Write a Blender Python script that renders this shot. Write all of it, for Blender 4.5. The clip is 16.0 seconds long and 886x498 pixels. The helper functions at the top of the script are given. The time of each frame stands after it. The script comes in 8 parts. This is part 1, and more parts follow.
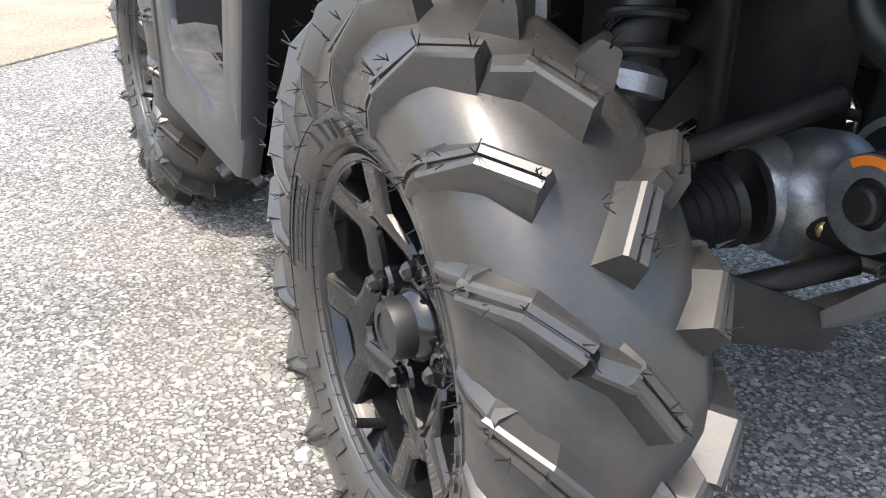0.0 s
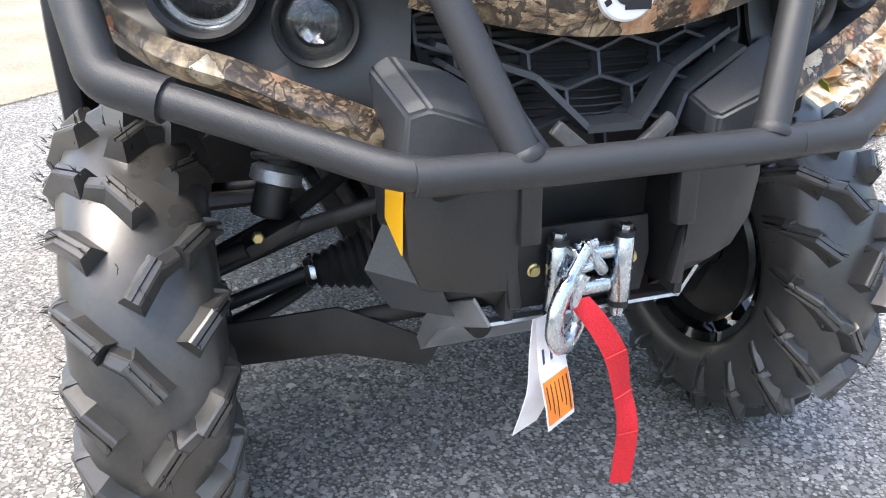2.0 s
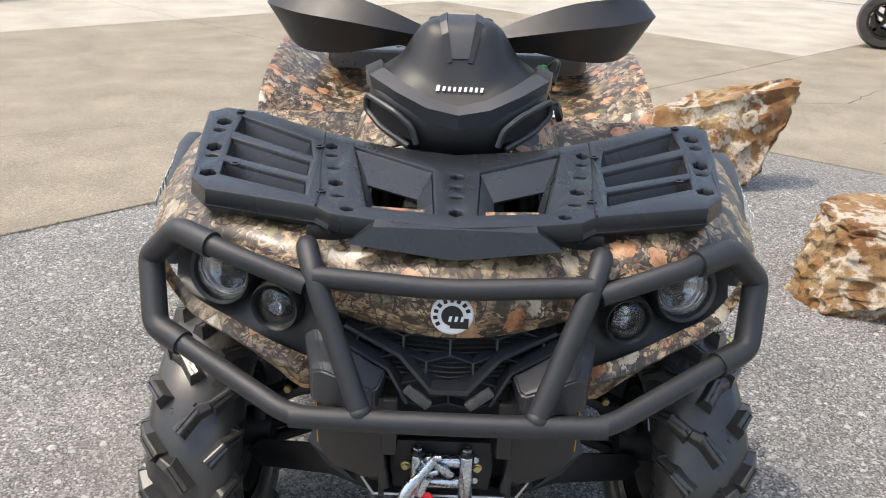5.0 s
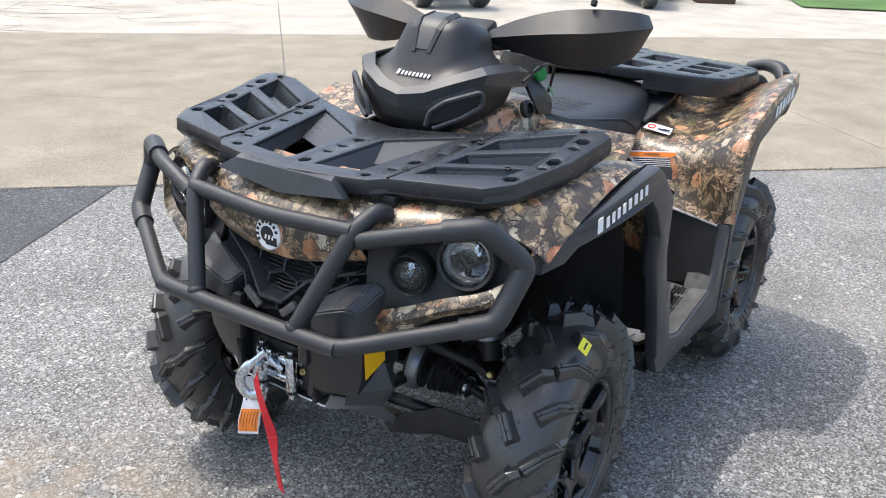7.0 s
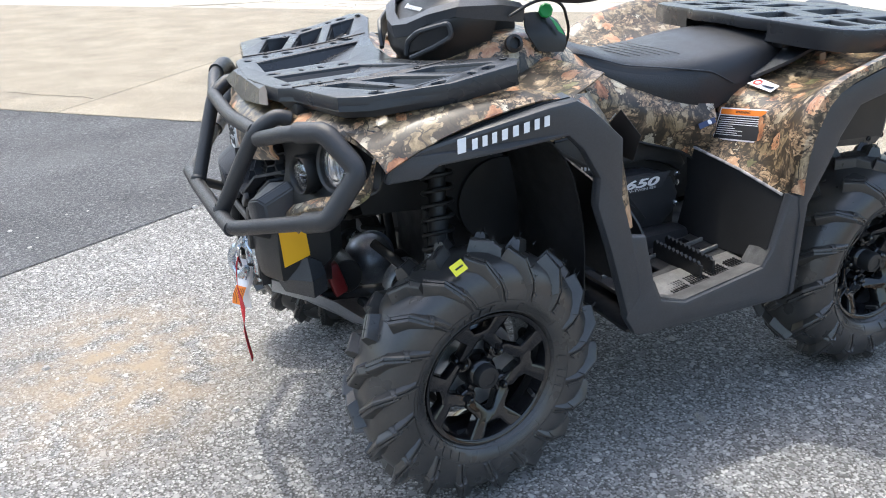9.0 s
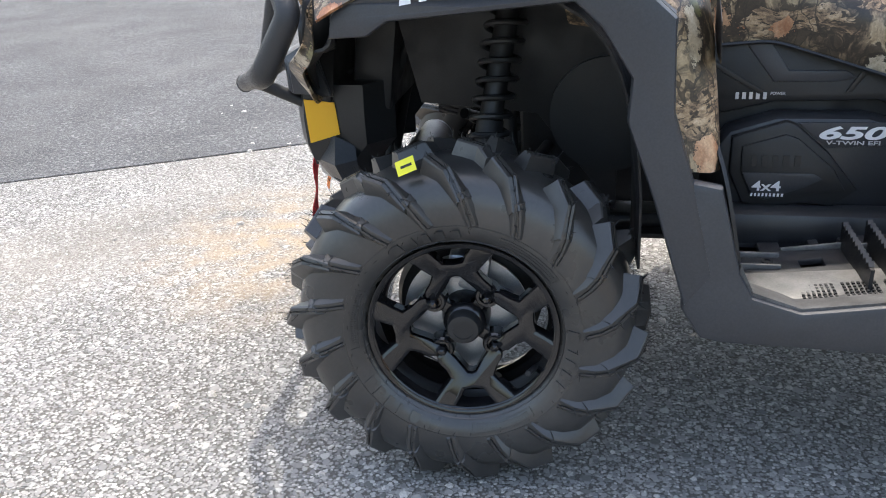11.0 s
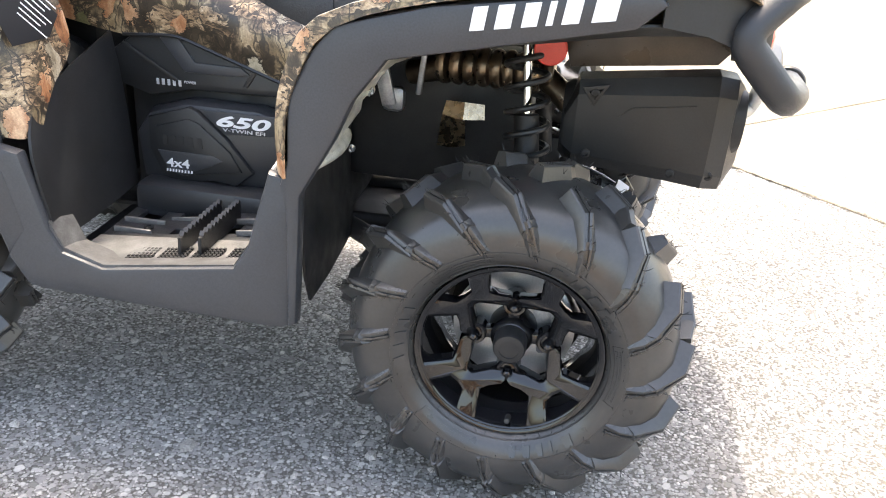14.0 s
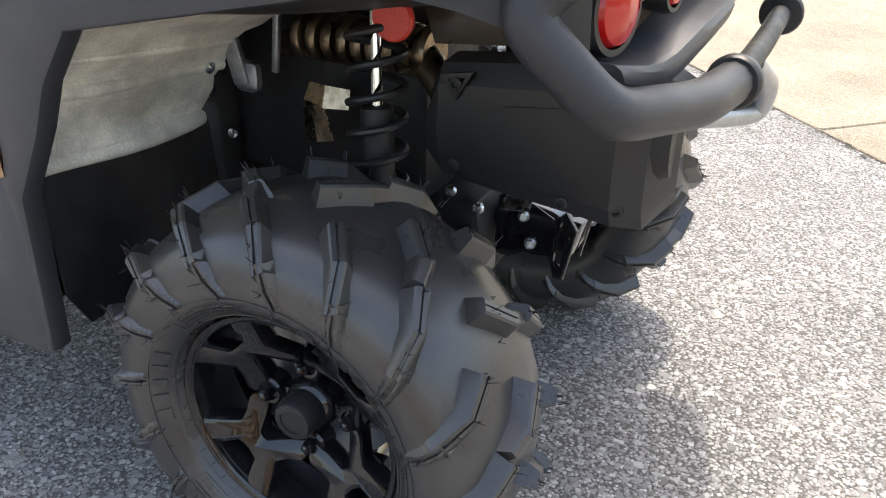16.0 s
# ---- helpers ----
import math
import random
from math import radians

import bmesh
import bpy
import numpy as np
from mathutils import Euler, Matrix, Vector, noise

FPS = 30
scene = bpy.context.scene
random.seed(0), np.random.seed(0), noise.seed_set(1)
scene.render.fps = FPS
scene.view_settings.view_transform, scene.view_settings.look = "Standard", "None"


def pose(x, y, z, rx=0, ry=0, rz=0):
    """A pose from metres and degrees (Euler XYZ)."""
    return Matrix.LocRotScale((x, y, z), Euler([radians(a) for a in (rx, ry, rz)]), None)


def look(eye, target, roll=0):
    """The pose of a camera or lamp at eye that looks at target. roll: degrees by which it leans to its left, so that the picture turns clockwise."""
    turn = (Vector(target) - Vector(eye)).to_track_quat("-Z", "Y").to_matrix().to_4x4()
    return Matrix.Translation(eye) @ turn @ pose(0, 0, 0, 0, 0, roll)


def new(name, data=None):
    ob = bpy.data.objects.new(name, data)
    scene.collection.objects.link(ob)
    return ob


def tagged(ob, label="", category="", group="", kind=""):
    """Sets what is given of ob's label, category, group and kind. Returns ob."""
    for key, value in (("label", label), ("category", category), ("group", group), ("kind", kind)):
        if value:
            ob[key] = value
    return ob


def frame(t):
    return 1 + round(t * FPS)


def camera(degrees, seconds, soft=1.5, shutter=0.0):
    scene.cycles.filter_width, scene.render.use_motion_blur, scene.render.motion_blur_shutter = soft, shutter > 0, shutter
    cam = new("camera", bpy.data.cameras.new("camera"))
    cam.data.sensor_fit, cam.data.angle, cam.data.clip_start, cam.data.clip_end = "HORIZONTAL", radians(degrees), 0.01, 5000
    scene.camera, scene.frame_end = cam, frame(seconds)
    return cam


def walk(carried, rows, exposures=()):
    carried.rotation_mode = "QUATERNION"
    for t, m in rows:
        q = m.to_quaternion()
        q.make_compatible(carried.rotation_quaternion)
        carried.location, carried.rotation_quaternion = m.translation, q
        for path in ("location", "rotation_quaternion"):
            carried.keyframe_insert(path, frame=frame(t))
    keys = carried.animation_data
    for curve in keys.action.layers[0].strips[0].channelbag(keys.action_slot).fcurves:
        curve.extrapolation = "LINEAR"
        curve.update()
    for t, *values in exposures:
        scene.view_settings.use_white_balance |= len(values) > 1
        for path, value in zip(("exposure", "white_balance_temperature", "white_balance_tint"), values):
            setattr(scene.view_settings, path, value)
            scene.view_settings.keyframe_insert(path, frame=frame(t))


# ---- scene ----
cam = camera(55.0, 16.0, 1.0)
PATH = [
    (0, (1.288, -0.838, 0.717), (-0.250, -0.036, -0.058), 1.3),
    (0.5, (1.312, -0.814, 0.724), (-0.217, 0.040, -0.013), 1.5),
    (1, (1.407, -0.760, 0.809), (-0.142, 0.028, 0.042), 1.1),
    (1.5, (1.570, -0.626, 0.860), (-0.019, 0.054, 0.069), 0.7),
    (2, (1.816, -0.474, 0.936), (0.185, 0.120, 0.164), 0.8),
    (2.5, (1.980, -0.261, 0.951), (0.272, 0.096, 0.200), 0.8),
    (3, (2.091, -0.084, 1.048), (0.354, 0.021, 0.285), 1.0),
    (3.5, (2.131, -0.071, 1.183), (0.400, -0.023, 0.401), 1.7),
    (4, (2.157, -0.061, 1.272), (0.419, 0.007, 0.507), 2.7),
    (4.5, (2.226, -0.069, 1.402), (0.494, 0.009, 0.624), 3.2),
    (4.7, (2.263, -0.066, 1.428), (0.521, -0.003, 0.672), 2.8),
    (6.8, (2.281, 1.075, 1.491), (0.754, 0.200, 0.776), 2.2),
    (7, (2.203, 1.195, 1.466), (0.732, 0.224, 0.757), 2.1),
    (7.5, (2.149, 1.530, 1.477), (0.854, 0.332, 0.772), 0.4),
    (8, (2.009, 1.848, 1.482), (0.882, 0.498, 0.763), -1.0),
    (8.5, (1.750, 2.057, 1.418), (0.787, 0.587, 0.695), -1.7),
    (9, (1.448, 2.066, 1.357), (0.709, 0.475, 0.628), -1.9),
    (9.2, (1.334, 2.043, 1.313), (0.727, 0.399, 0.577), -1.8),
    (11.3, (0.302, 1.822, 1.046), (0.692, 0.130, 0.276), -2.1),
    (11.5, (0.241, 1.811, 1.050), (0.634, 0.112, 0.296), -1.6),
    (12, (0.117, 1.798, 1.077), (0.448, 0.086, 0.323), 0.0),
    (12.5, (-0.065, 1.826, 1.099), (0.169, 0.094, 0.353), 1.1),
    (13, (-0.249, 1.806, 1.103), (-0.118, 0.074, 0.331), 2.2),
    (13.5, (-0.453, 1.790, 1.107), (-0.332, 0.073, 0.303), 3.9),
    (14, (-0.695, 1.866, 1.123), (-0.462, 0.157, 0.327), 4.3),
    (14.5, (-0.942, 1.906, 1.160), (-0.566, 0.218, 0.372), 3.2),
    (15, (-1.070, 1.741, 1.197), (-0.619, 0.083, 0.387), 2.5),
    (15.5, (-1.150, 1.513, 1.136), (-0.559, -0.077, 0.280), 1.9),
    (16, (-1.220, 1.261, 1.086), (-0.486, -0.238, 0.179), 1.5),
]
EXPOSURES = [(0.0, 1.86, 6800, 9), (1.5, 1.95, 6500, 9), (2.5, 1.97, 6750, 9), (3.0, 1.86, 6850, 9), (3.5, 1.62, 6700, 8), (4.0, 1.35, 6950, 8), (4.7, 1.03, 7000, 9), (7.0, 1.2, 6500, 8), (8.5, 1.33, 6450, 7), (9.2, 1.5, 6450, 7), (11.5, 1.88, 6850, 9), (12.5, 2.88, 6900, 10), (13.0, 3.3, 7900, 11), (13.5, 3.05, 8000, 12), (14.0, 2.62, 7600, 11), (14.5, 2.38, 7400, 11), (15.2, 1.55, 6750, 10), (15.5, 1.62, 6900, 10), (16.0, 1.85, 7250, 10)]
walk(cam, [(t, look(eye, target, roll)) for t, eye, target, roll in PATH], EXPOSURES)

# ---- daylight: high hazy sun from the machine's right-hand side ----
SUN_FROM = Vector((0.06, -0.41, 1.0)).normalized()
world = bpy.data.worlds.new("sky")
scene.world = world
world.use_nodes = True
wn = world.node_tree
wn.nodes.clear()
w_sky = wn.nodes.new("ShaderNodeTexSky")
w_sky.sky_type = "NISHITA"
w_sky.sun_disc = False
w_sky.sun_elevation = math.asin(SUN_FROM.z)
w_sky.sun_rotation = math.atan2(SUN_FROM.x, SUN_FROM.y)
w_sky.air_density, w_sky.dust_density, w_sky.ozone_density = 1.15, 4.0, 1.0
w_bg = wn.nodes.new("ShaderNodeBackground")
w_bg.inputs["Strength"].default_value = 0.15
w_out = wn.nodes.new("ShaderNodeOutputWorld")
wn.links.new(w_sky.outputs["Color"], w_bg.inputs["Color"])
wn.links.new(w_bg.outputs["Background"], w_out.inputs["Surface"])
sun_data = bpy.data.lights.new("sun", "SUN")
sun_data.energy, sun_data.angle, sun_data.color = 1.0, radians(0.9), (1.0, 0.975, 0.92)
sun = new("sun", sun_data)
sun.matrix_world = look(SUN_FROM * 20, (0, 0, 0))


# ---- material helpers ----
def material(name, rgb, rough=0.5, metal=0.0, grain=0.0, grain_scale=300.0, bump=0.0, bump_scale=400.0, blotch=0.0, blotch_scale=8.0,
             rough_var=0.0, coat=0.0, dust=None, dust_amount=0.0, spec=0.5):
    """A principled material with fine grain, broad blotches, bump and patchy dust."""
    m = bpy.data.materials.new(name)
    m.use_nodes = True
    nt = m.node_tree
    b = nt.nodes["Principled BSDF"]
    N, L = nt.nodes.new, nt.links.new
    co = N("ShaderNodeTexCoord").outputs["Object"]

    def tex(scale, detail=4.0):
        n = N("ShaderNodeTexNoise")
        n.inputs["Scale"].default_value, n.inputs["Detail"].default_value = scale, detail
        L(co, n.inputs["Vector"])
        return n.outputs["Fac"]

    def ramp(fac, lo, hi, a=0.3, z=0.7):
        n = N("ShaderNodeMapRange")
        for key, v in (("From Min", a), ("From Max", z), ("To Min", lo), ("To Max", hi)):
            n.inputs[key].default_value = v
        L(fac, n.inputs["Value"])
        return n.outputs["Result"]

    base = N("ShaderNodeMix")
    base.data_type = "RGBA"
    base.blend_type = "MULTIPLY"
    base.inputs["Factor"].default_value = 1.0
    base.inputs["A"].default_value = (*rgb, 1)
    fg, fb = ramp(tex(grain_scale), 1 - grain, 1 + grain), ramp(tex(blotch_scale, 3), 1 - blotch, 1 + blotch)
    mul = N("ShaderNodeMath")
    mul.operation = "MULTIPLY"
    L(fg, mul.inputs[0]), L(fb, mul.inputs[1])
    L(mul.outputs[0], base.inputs["B"])
    colour = base.outputs["Result"]
    if dust:
        mix = N("ShaderNodeMix")
        mix.data_type = "RGBA"
        mix.inputs["B"].default_value = (*dust, 1)
        L(ramp(tex(blotch_scale * 1.7, 6), 0, dust_amount, 0.42, 0.68), mix.inputs["Factor"])
        L(colour, mix.inputs["A"])
        colour = mix.outputs["Result"]
    L(colour, b.inputs["Base Color"])
    b.inputs["Metallic"].default_value = metal
    b.inputs["Specular IOR Level"].default_value = spec
    if coat:
        b.inputs["Coat Weight"].default_value, b.inputs["Coat Roughness"].default_value = coat, 0.06
    L(ramp(tex(blotch_scale * 2.3, 5), max(0.02, rough - rough_var), min(1, rough + rough_var)), b.inputs["Roughness"])
    if bump:
        bp = N("ShaderNodeBump")
        bp.inputs["Strength"].default_value, bp.inputs["Distance"].default_value = bump, 0.001
        L(tex(bump_scale, 3), bp.inputs["Height"])
        L(bp.outputs["Normal"], b.inputs["Normal"])
    return m


BLACK = material("black_plastic", (0.016, 0.0165, 0.0175), 0.43, grain=0.15, bump=0.25, bump_scale=900, blotch=0.2, rough_var=0.06)
DARK = material("dark_grey_plastic", (0.036, 0.039, 0.045), 0.39, grain=0.15, bump=0.3, bump_scale=900, blotch=0.12, blotch_scale=5, rough_var=0.06, dust=(0.055, 0.057, 0.060), dust_amount=0.25, spec=0.5)
RACK = material("black_rack_plastic", (0.017, 0.019, 0.023), 0.30, grain=0.15, bump=0.3, bump_scale=900, blotch=0.15, blotch_scale=6, rough_var=0.07, dust=(0.045, 0.046, 0.048), dust_amount=0.2, spec=0.55)
SATIN = material("satin_black_moulding", (0.024, 0.025, 0.028), 0.36, grain=0.12, bump=0.25, bump_scale=900, blotch=0.15, rough_var=0.05, spec=0.6)
DEEP = material("matt_black_steel", (0.012, 0.012, 0.013), 0.55, grain=0.2, bump=0.2, blotch=0.4, rough_var=0.15)
POWDER = material("black_powder_coat", (0.025, 0.026, 0.029), 0.42, grain=0.2, grain_scale=700, bump=0.45, bump_scale=1200, rough_var=0.05)
GLOSS = material("gloss_black_alloy", (0.008, 0.008, 0.009), 0.045, blotch=0.3, rough_var=0.03, grain=0.2, dust=(0.10, 0.09, 0.075), dust_amount=0.01, spec=0.55, coat=0.25)
RUBBER = material("tyre_rubber", (0.036, 0.035, 0.034), 0.32, grain=0.15, grain_scale=160, bump=0.10, bump_scale=300, blotch=0.25, blotch_scale=7, rough_var=0.07, dust=(0.080, 0.072, 0.063), dust_amount=0.35, spec=0.72)
BOOT = material("black_rubber_boot", (0.015, 0.015, 0.016), 0.45, grain=0.2, blotch=0.3, rough_var=0.1)
ZINC = material("zinc_plated_steel", (0.58, 0.63, 0.68), 0.26, metal=1.0, grain=0.05, blotch=0.08, blotch_scale=40, rough_var=0.08)
CHROME = material("bright_reflector", (0.85, 0.86, 0.88), 0.08, metal=1.0, rough_var=0.03)
CAST = material("cast_aluminium", (0.33, 0.35, 0.38), 0.42, metal=0.9, grain=0.15, blotch=0.25, blotch_scale=25, rough_var=0.1, bump=0.4)
FOIL = material("dusty_foil_liner", (0.70, 0.68, 0.61), 0.45, metal=0.15, grain=0.15, blotch=0.3, blotch_scale=14, rough_var=0.15, bump=0.6, bump_scale=40)
BRONZE = material("heat_tinted_steel", (0.20, 0.15, 0.105), 0.34, metal=0.95, grain=0.1, blotch=0.5, blotch_scale=22, rough_var=0.12)
SKID = material("bare_aluminium_plate", (0.50, 0.51, 0.52), 0.4, metal=0.85, grain=0.1, blotch=0.2, rough_var=0.12)
SEAT = material("black_seat_vinyl", (0.020, 0.021, 0.024), 0.42, grain=0.15, bump=0.5, bump_scale=700, rough_var=0.05)
SEATSIDE = material("embossed_seat_vinyl", (0.018, 0.019, 0.021), 0.5, grain=0.3, grain_scale=260, bump=1.0, bump_scale=260, rough_var=0.05)
PALE = material("worn_grey_footboard", (0.13, 0.128, 0.125), 0.40, grain=0.2, blotch=0.3, blotch_scale=18, rough_var=0.12, dust=(0.24, 0.23, 0.21), dust_amount=0.4, bump=0.3)
WHITE = material("white_decal", (0.78, 0.78, 0.78), 0.4)
SILVER = material("silver_decal", (0.55, 0.56, 0.58), 0.35, metal=0.3)
YELLOW = material("yellow_sticker", (0.80, 0.42, 0.01), 0.45, blotch=0.05)
TAPE = material("yellow_paper_tag", (0.78, 0.72, 0.04), 0.6, blotch=0.1)
ORANGE = material("orange_print", (0.80, 0.21, 0.02), 0.5, blotch=0.08)
PAPER = material("white_paper", (0.74, 0.72, 0.74), 0.65, blotch=0.1, blotch_scale=30)
REDSTRAP = material("red_webbing", (0.55, 0.010, 0.022), 0.65, grain=0.25, grain_scale=500, bump=0.8, bump_scale=500, blotch=0.12)
REDLENS = material("red_lens", (0.50, 0.006, 0.006), 0.12, coat=0.2)
REDREFL = material("red_reflector", (0.60, 0.045, 0.03), 0.3, grain=0.3, grain_scale=600)
REDPAINT = material("dark_red_plastic", (0.14, 0.01, 0.012), 0.4)
GREEN = material("green_key_tag", (0.02, 0.30, 0.07), 0.4, blotch=0.1)
TAILDARK = material("dusty_dark_panel", (0.045, 0.036, 0.028), 0.35, grain=0.15, blotch=0.4, blotch_scale=9, rough_var=0.12)
BRASS = material("yellow_zinc_bolt", (0.62, 0.52, 0.25), 0.35, metal=0.9)
INK = material("black_print", (0.012, 0.012, 0.014), 0.5)
NAVY = material("navy_print", (0.03, 0.05, 0.12), 0.5)
BLUEPAINT = material("blue_car_paint", (0.02, 0.04, 0.16), 0.2, coat=0.6)
BROWN = material("rusty_steel", (0.12, 0.07, 0.05), 0.7, blotch=0.4)
TAN = material("tan_steel", (0.55, 0.45, 0.32), 0.45, metal=0.6)


def glass_material():
    m = bpy.data.materials.new("clear_lens")
    m.use_nodes = True
    b = m.node_tree.nodes["Principled BSDF"]
    b.inputs["Base Color"].default_value = (0.95, 0.97, 0.98, 1)
    b.inputs["Transmission Weight"].default_value = 1.0
    b.inputs["Roughness"].default_value = 0.02
    b.inputs["IOR"].default_value = 1.25
    return m


GLASS = glass_material()


def camo_material():
    """Printed woodland pattern: bark plates, twigs, oak leaves and green sprigs under a satin clear coat."""
    m = bpy.data.materials.new("woodland_camouflage")
    m.use_nodes = True
    nt = m.node_tree
    b = nt.nodes["Principled BSDF"]
    N, L = nt.nodes.new, nt.links.new
    co = N("ShaderNodeTexCoord").outputs["Object"]

    def math_node(op, a, c=None):
        n = N("ShaderNodeMath")
        n.operation = op
        for i, v in enumerate((a, c)):
            if v is None:
                continue
            if isinstance(v, (int, float)):
                n.inputs[i].default_value = v
            else:
                L(v, n.inputs[i])
        return n.outputs[0]

    def mapped(scale, rot, offset=(0, 0, 0)):
        n = N("ShaderNodeMapping")
        n.inputs["Scale"].default_value, n.inputs["Rotation"].default_value, n.inputs["Location"].default_value = scale, [radians(a) for a in rot], offset
        L(warped, n.inputs["Vector"])
        return n.outputs["Vector"]

    warp = N("ShaderNodeTexNoise")
    warp.inputs["Scale"].default_value, warp.inputs["Detail"].default_value = 14, 4
    L(co, warp.inputs["Vector"])
    add = N("ShaderNodeVectorMath")
    add.operation = "MULTIPLY_ADD"
    L(warp.outputs["Color"], add.inputs[0])
    add.inputs[1].default_value = (0.03, 0.03, 0.03)
    half = N("ShaderNodeMapping")
    half.inputs["Scale"].default_value = (0.60, 0.60, 0.60)
    L(co, half.inputs["Vector"])
    L(half.outputs["Vector"], add.inputs[2])
    warped = add.outputs[0]

    def noise_fac(vec, scale, detail=5, rough=0.6):
        n = N("ShaderNodeTexNoise")
        n.inputs["Scale"].default_value, n.inputs["Detail"].default_value, n.inputs["Roughness"].default_value = scale, detail, rough
        L(vec, n.inputs["Vector"])
        return n.outputs["Fac"]

    def ramp(fac, stops):
        n = N("ShaderNodeValToRGB")
        e = n.color_ramp.elements
        e[0].position, e[0].color = stops[0][0], (*stops[0][1], 1)
        e[1].position, e[1].color = stops[-1][0], (*stops[-1][1], 1)
        for p, c in stops[1:-1]:
            k = e.new(p)
            k.color = (*c, 1)
        L(fac, n.inputs["Fac"])
        return n.outputs["Color"]

    def over(fac, under, top):
        n = N("ShaderNodeMix")
        n.data_type = "RGBA"
        L(fac, n.inputs["Factor"])
        L(under, n.inputs["A"])
        if isinstance(top, tuple):
            n.inputs["B"].default_value = (*top, 1)
        else:
            L(top, n.inputs["B"])
        return n.outputs["Result"]

    def cells(vec, scale, jitter=1.0):
        n = N("ShaderNodeTexVoronoi")
        n.inputs["Scale"].default_value, n.inputs["Randomness"].default_value = scale, jitter
        L(vec, n.inputs["Vector"])
        return n

    def step(fac, lo, hi):
        n = N("ShaderNodeMapRange")
        n.inputs["From Min"].default_value, n.inputs["From Max"].default_value = lo, hi
        L(fac, n.inputs["Value"])
        return n.outputs["Result"]

    # weathered bark and dry grass, streaked upwards
    streak = mapped((60, 60, 13), (12, 18, 0))
    grey = ramp(noise_fac(streak, 1.0, 7, 0.65), [(0.32, (0.022, 0.016, 0.011)), (0.43, (0.10, 0.075, 0.048)), (0.50, (0.25, 0.18, 0.11)), (0.57, (0.41, 0.31, 0.19)), (0.70, (0.60, 0.49, 0.34))])
    olive = ramp(noise_fac(mapped((50, 50, 17), (-15, 8, 0), (2, 5, 1)), 1.0, 6, 0.65), [(0.30, (0.040, 0.030, 0.016)), (0.44, (0.17, 0.122, 0.065)), (0.57, (0.33, 0.245, 0.14)), (0.74, (0.52, 0.41, 0.26))])
    c = over(step(noise_fac(mapped((1, 1, 0.6), (0, 0, 0), (3, 1, 2)), 13, 4), 0.47, 0.54), grey, olive)
    # dark gaps between the trunks
    c = over(math_node("MULTIPLY", step(noise_fac(mapped((34, 34, 15), (10, 14, 0), (7, 3, 1)), 1.0, 5, 0.6), 0.505, 0.55), 0.92), c, (0.035, 0.026, 0.018))
    # clumps of cracked bark lying in short branches
    wood = ramp(noise_fac(mapped((60, 60, 130), (10, 28, 0)), 1.0, 5, 0.7), [(0.34, (0.03, 0.021, 0.014)), (0.44, (0.17, 0.115, 0.07)), (0.52, (0.33, 0.225, 0.13)), (0.62, (0.50, 0.37, 0.235)), (0.75, (0.60, 0.49, 0.35))])
    wood = over(step(noise_fac(mapped((110, 110, 260), (10, 28, 0), (4, 4, 4)), 1.0, 3, 0.6), 0.55, 0.60), wood, (0.032, 0.022, 0.014))
    for offset, lo in (((1, 4, 2), 0.55), ((6, 2, 9), 0.57)):
        mass = noise_fac(mapped((9, 9, 24), (0, 32, 20), offset), 1.0, 5, 0.6)
        c = over(math_node("MULTIPLY", step(mass, lo - 0.04, lo), 0.85), c, (0.030, 0.022, 0.015))
        c = over(step(mass, lo, lo + 0.012), c, wood)
    # thin dark stems
    for rot, sc, offset, width in (((0, 10, 0), (16, 16, 4), (2, 8, 1), 0.007), ((0, -35, 30), (16, 16, 5), (9, 1, 5), 0.006), ((0, 70, 10), (14, 14, 5), (5, 5, 2), 0.006)):
        stem = math_node("ABSOLUTE", math_node("SUBTRACT", noise_fac(mapped(sc, rot, offset), 1.0, 3, 0.5), 0.5))
        c = over(math_node("MULTIPLY", math_node("LESS_THAN", stem, width), 0.85), c, (0.03, 0.023, 0.016))
    # leaves: stretched cells, only some of them
    for scale, rot, colour_stops, keep, size in (
        ((34, 34, 15), (20, 10, 70), [(0.2, (0.06, 0.062, 0.025)), (0.5, (0.15, 0.14, 0.06)), (0.8, (0.30, 0.27, 0.15))], 0.90, 0.40),
        ((36, 36, 11), (8, -12, 30), [(0.25, (0.10, 0.075, 0.045)), (0.42, (0.34, 0.28, 0.19)), (0.7, (0.60, 0.54, 0.42))], 0.76, 0.44),
        ((34, 34, 21), (12, 16, 0), [(0.30, (0.09, 0.030, 0.013)), (0.45, (0.36, 0.155, 0.070)), (0.70, (0.60, 0.39, 0.23))], 0.66, 0.50),
    ):
        v = cells(mapped(scale, rot, (rot[0] * 0.1, 0, 0)), 1.0)
        rnd = N("ShaderNodeSeparateColor")
        L(v.outputs["Color"], rnd.inputs["Color"])
        fringe = math_node("ADD", v.outputs["Distance"], math_node("MULTIPLY", noise_fac(co, 85, 5, 0.7), 0.85))
        fringe = math_node("SUBTRACT", fringe, 0.36)
        chosen = math_node("GREATER_THAN", rnd.outputs["Red"], keep)
        c = over(math_node("MULTIPLY", math_node("MULTIPLY", step(fringe, size + 0.17, size), chosen), 0.85), c, (0.022, 0.016, 0.011))
        mask = math_node("MULTIPLY", math_node("LESS_THAN", fringe, size), chosen)
        shade = ramp(math_node("ADD", math_node("MULTIPLY", noise_fac(mapped((70, 70, 22), rot), 1.0, 5), 0.8), math_node("MULTIPLY", rnd.outputs["Green"], 0.2)), colour_stops)
        c = over(mask, c, shade)
    # salt-and-pepper print grain
    g = step(noise_fac(co, 260, 4, 0.75), 0.28, 0.72)
    mul = N("ShaderNodeMix")
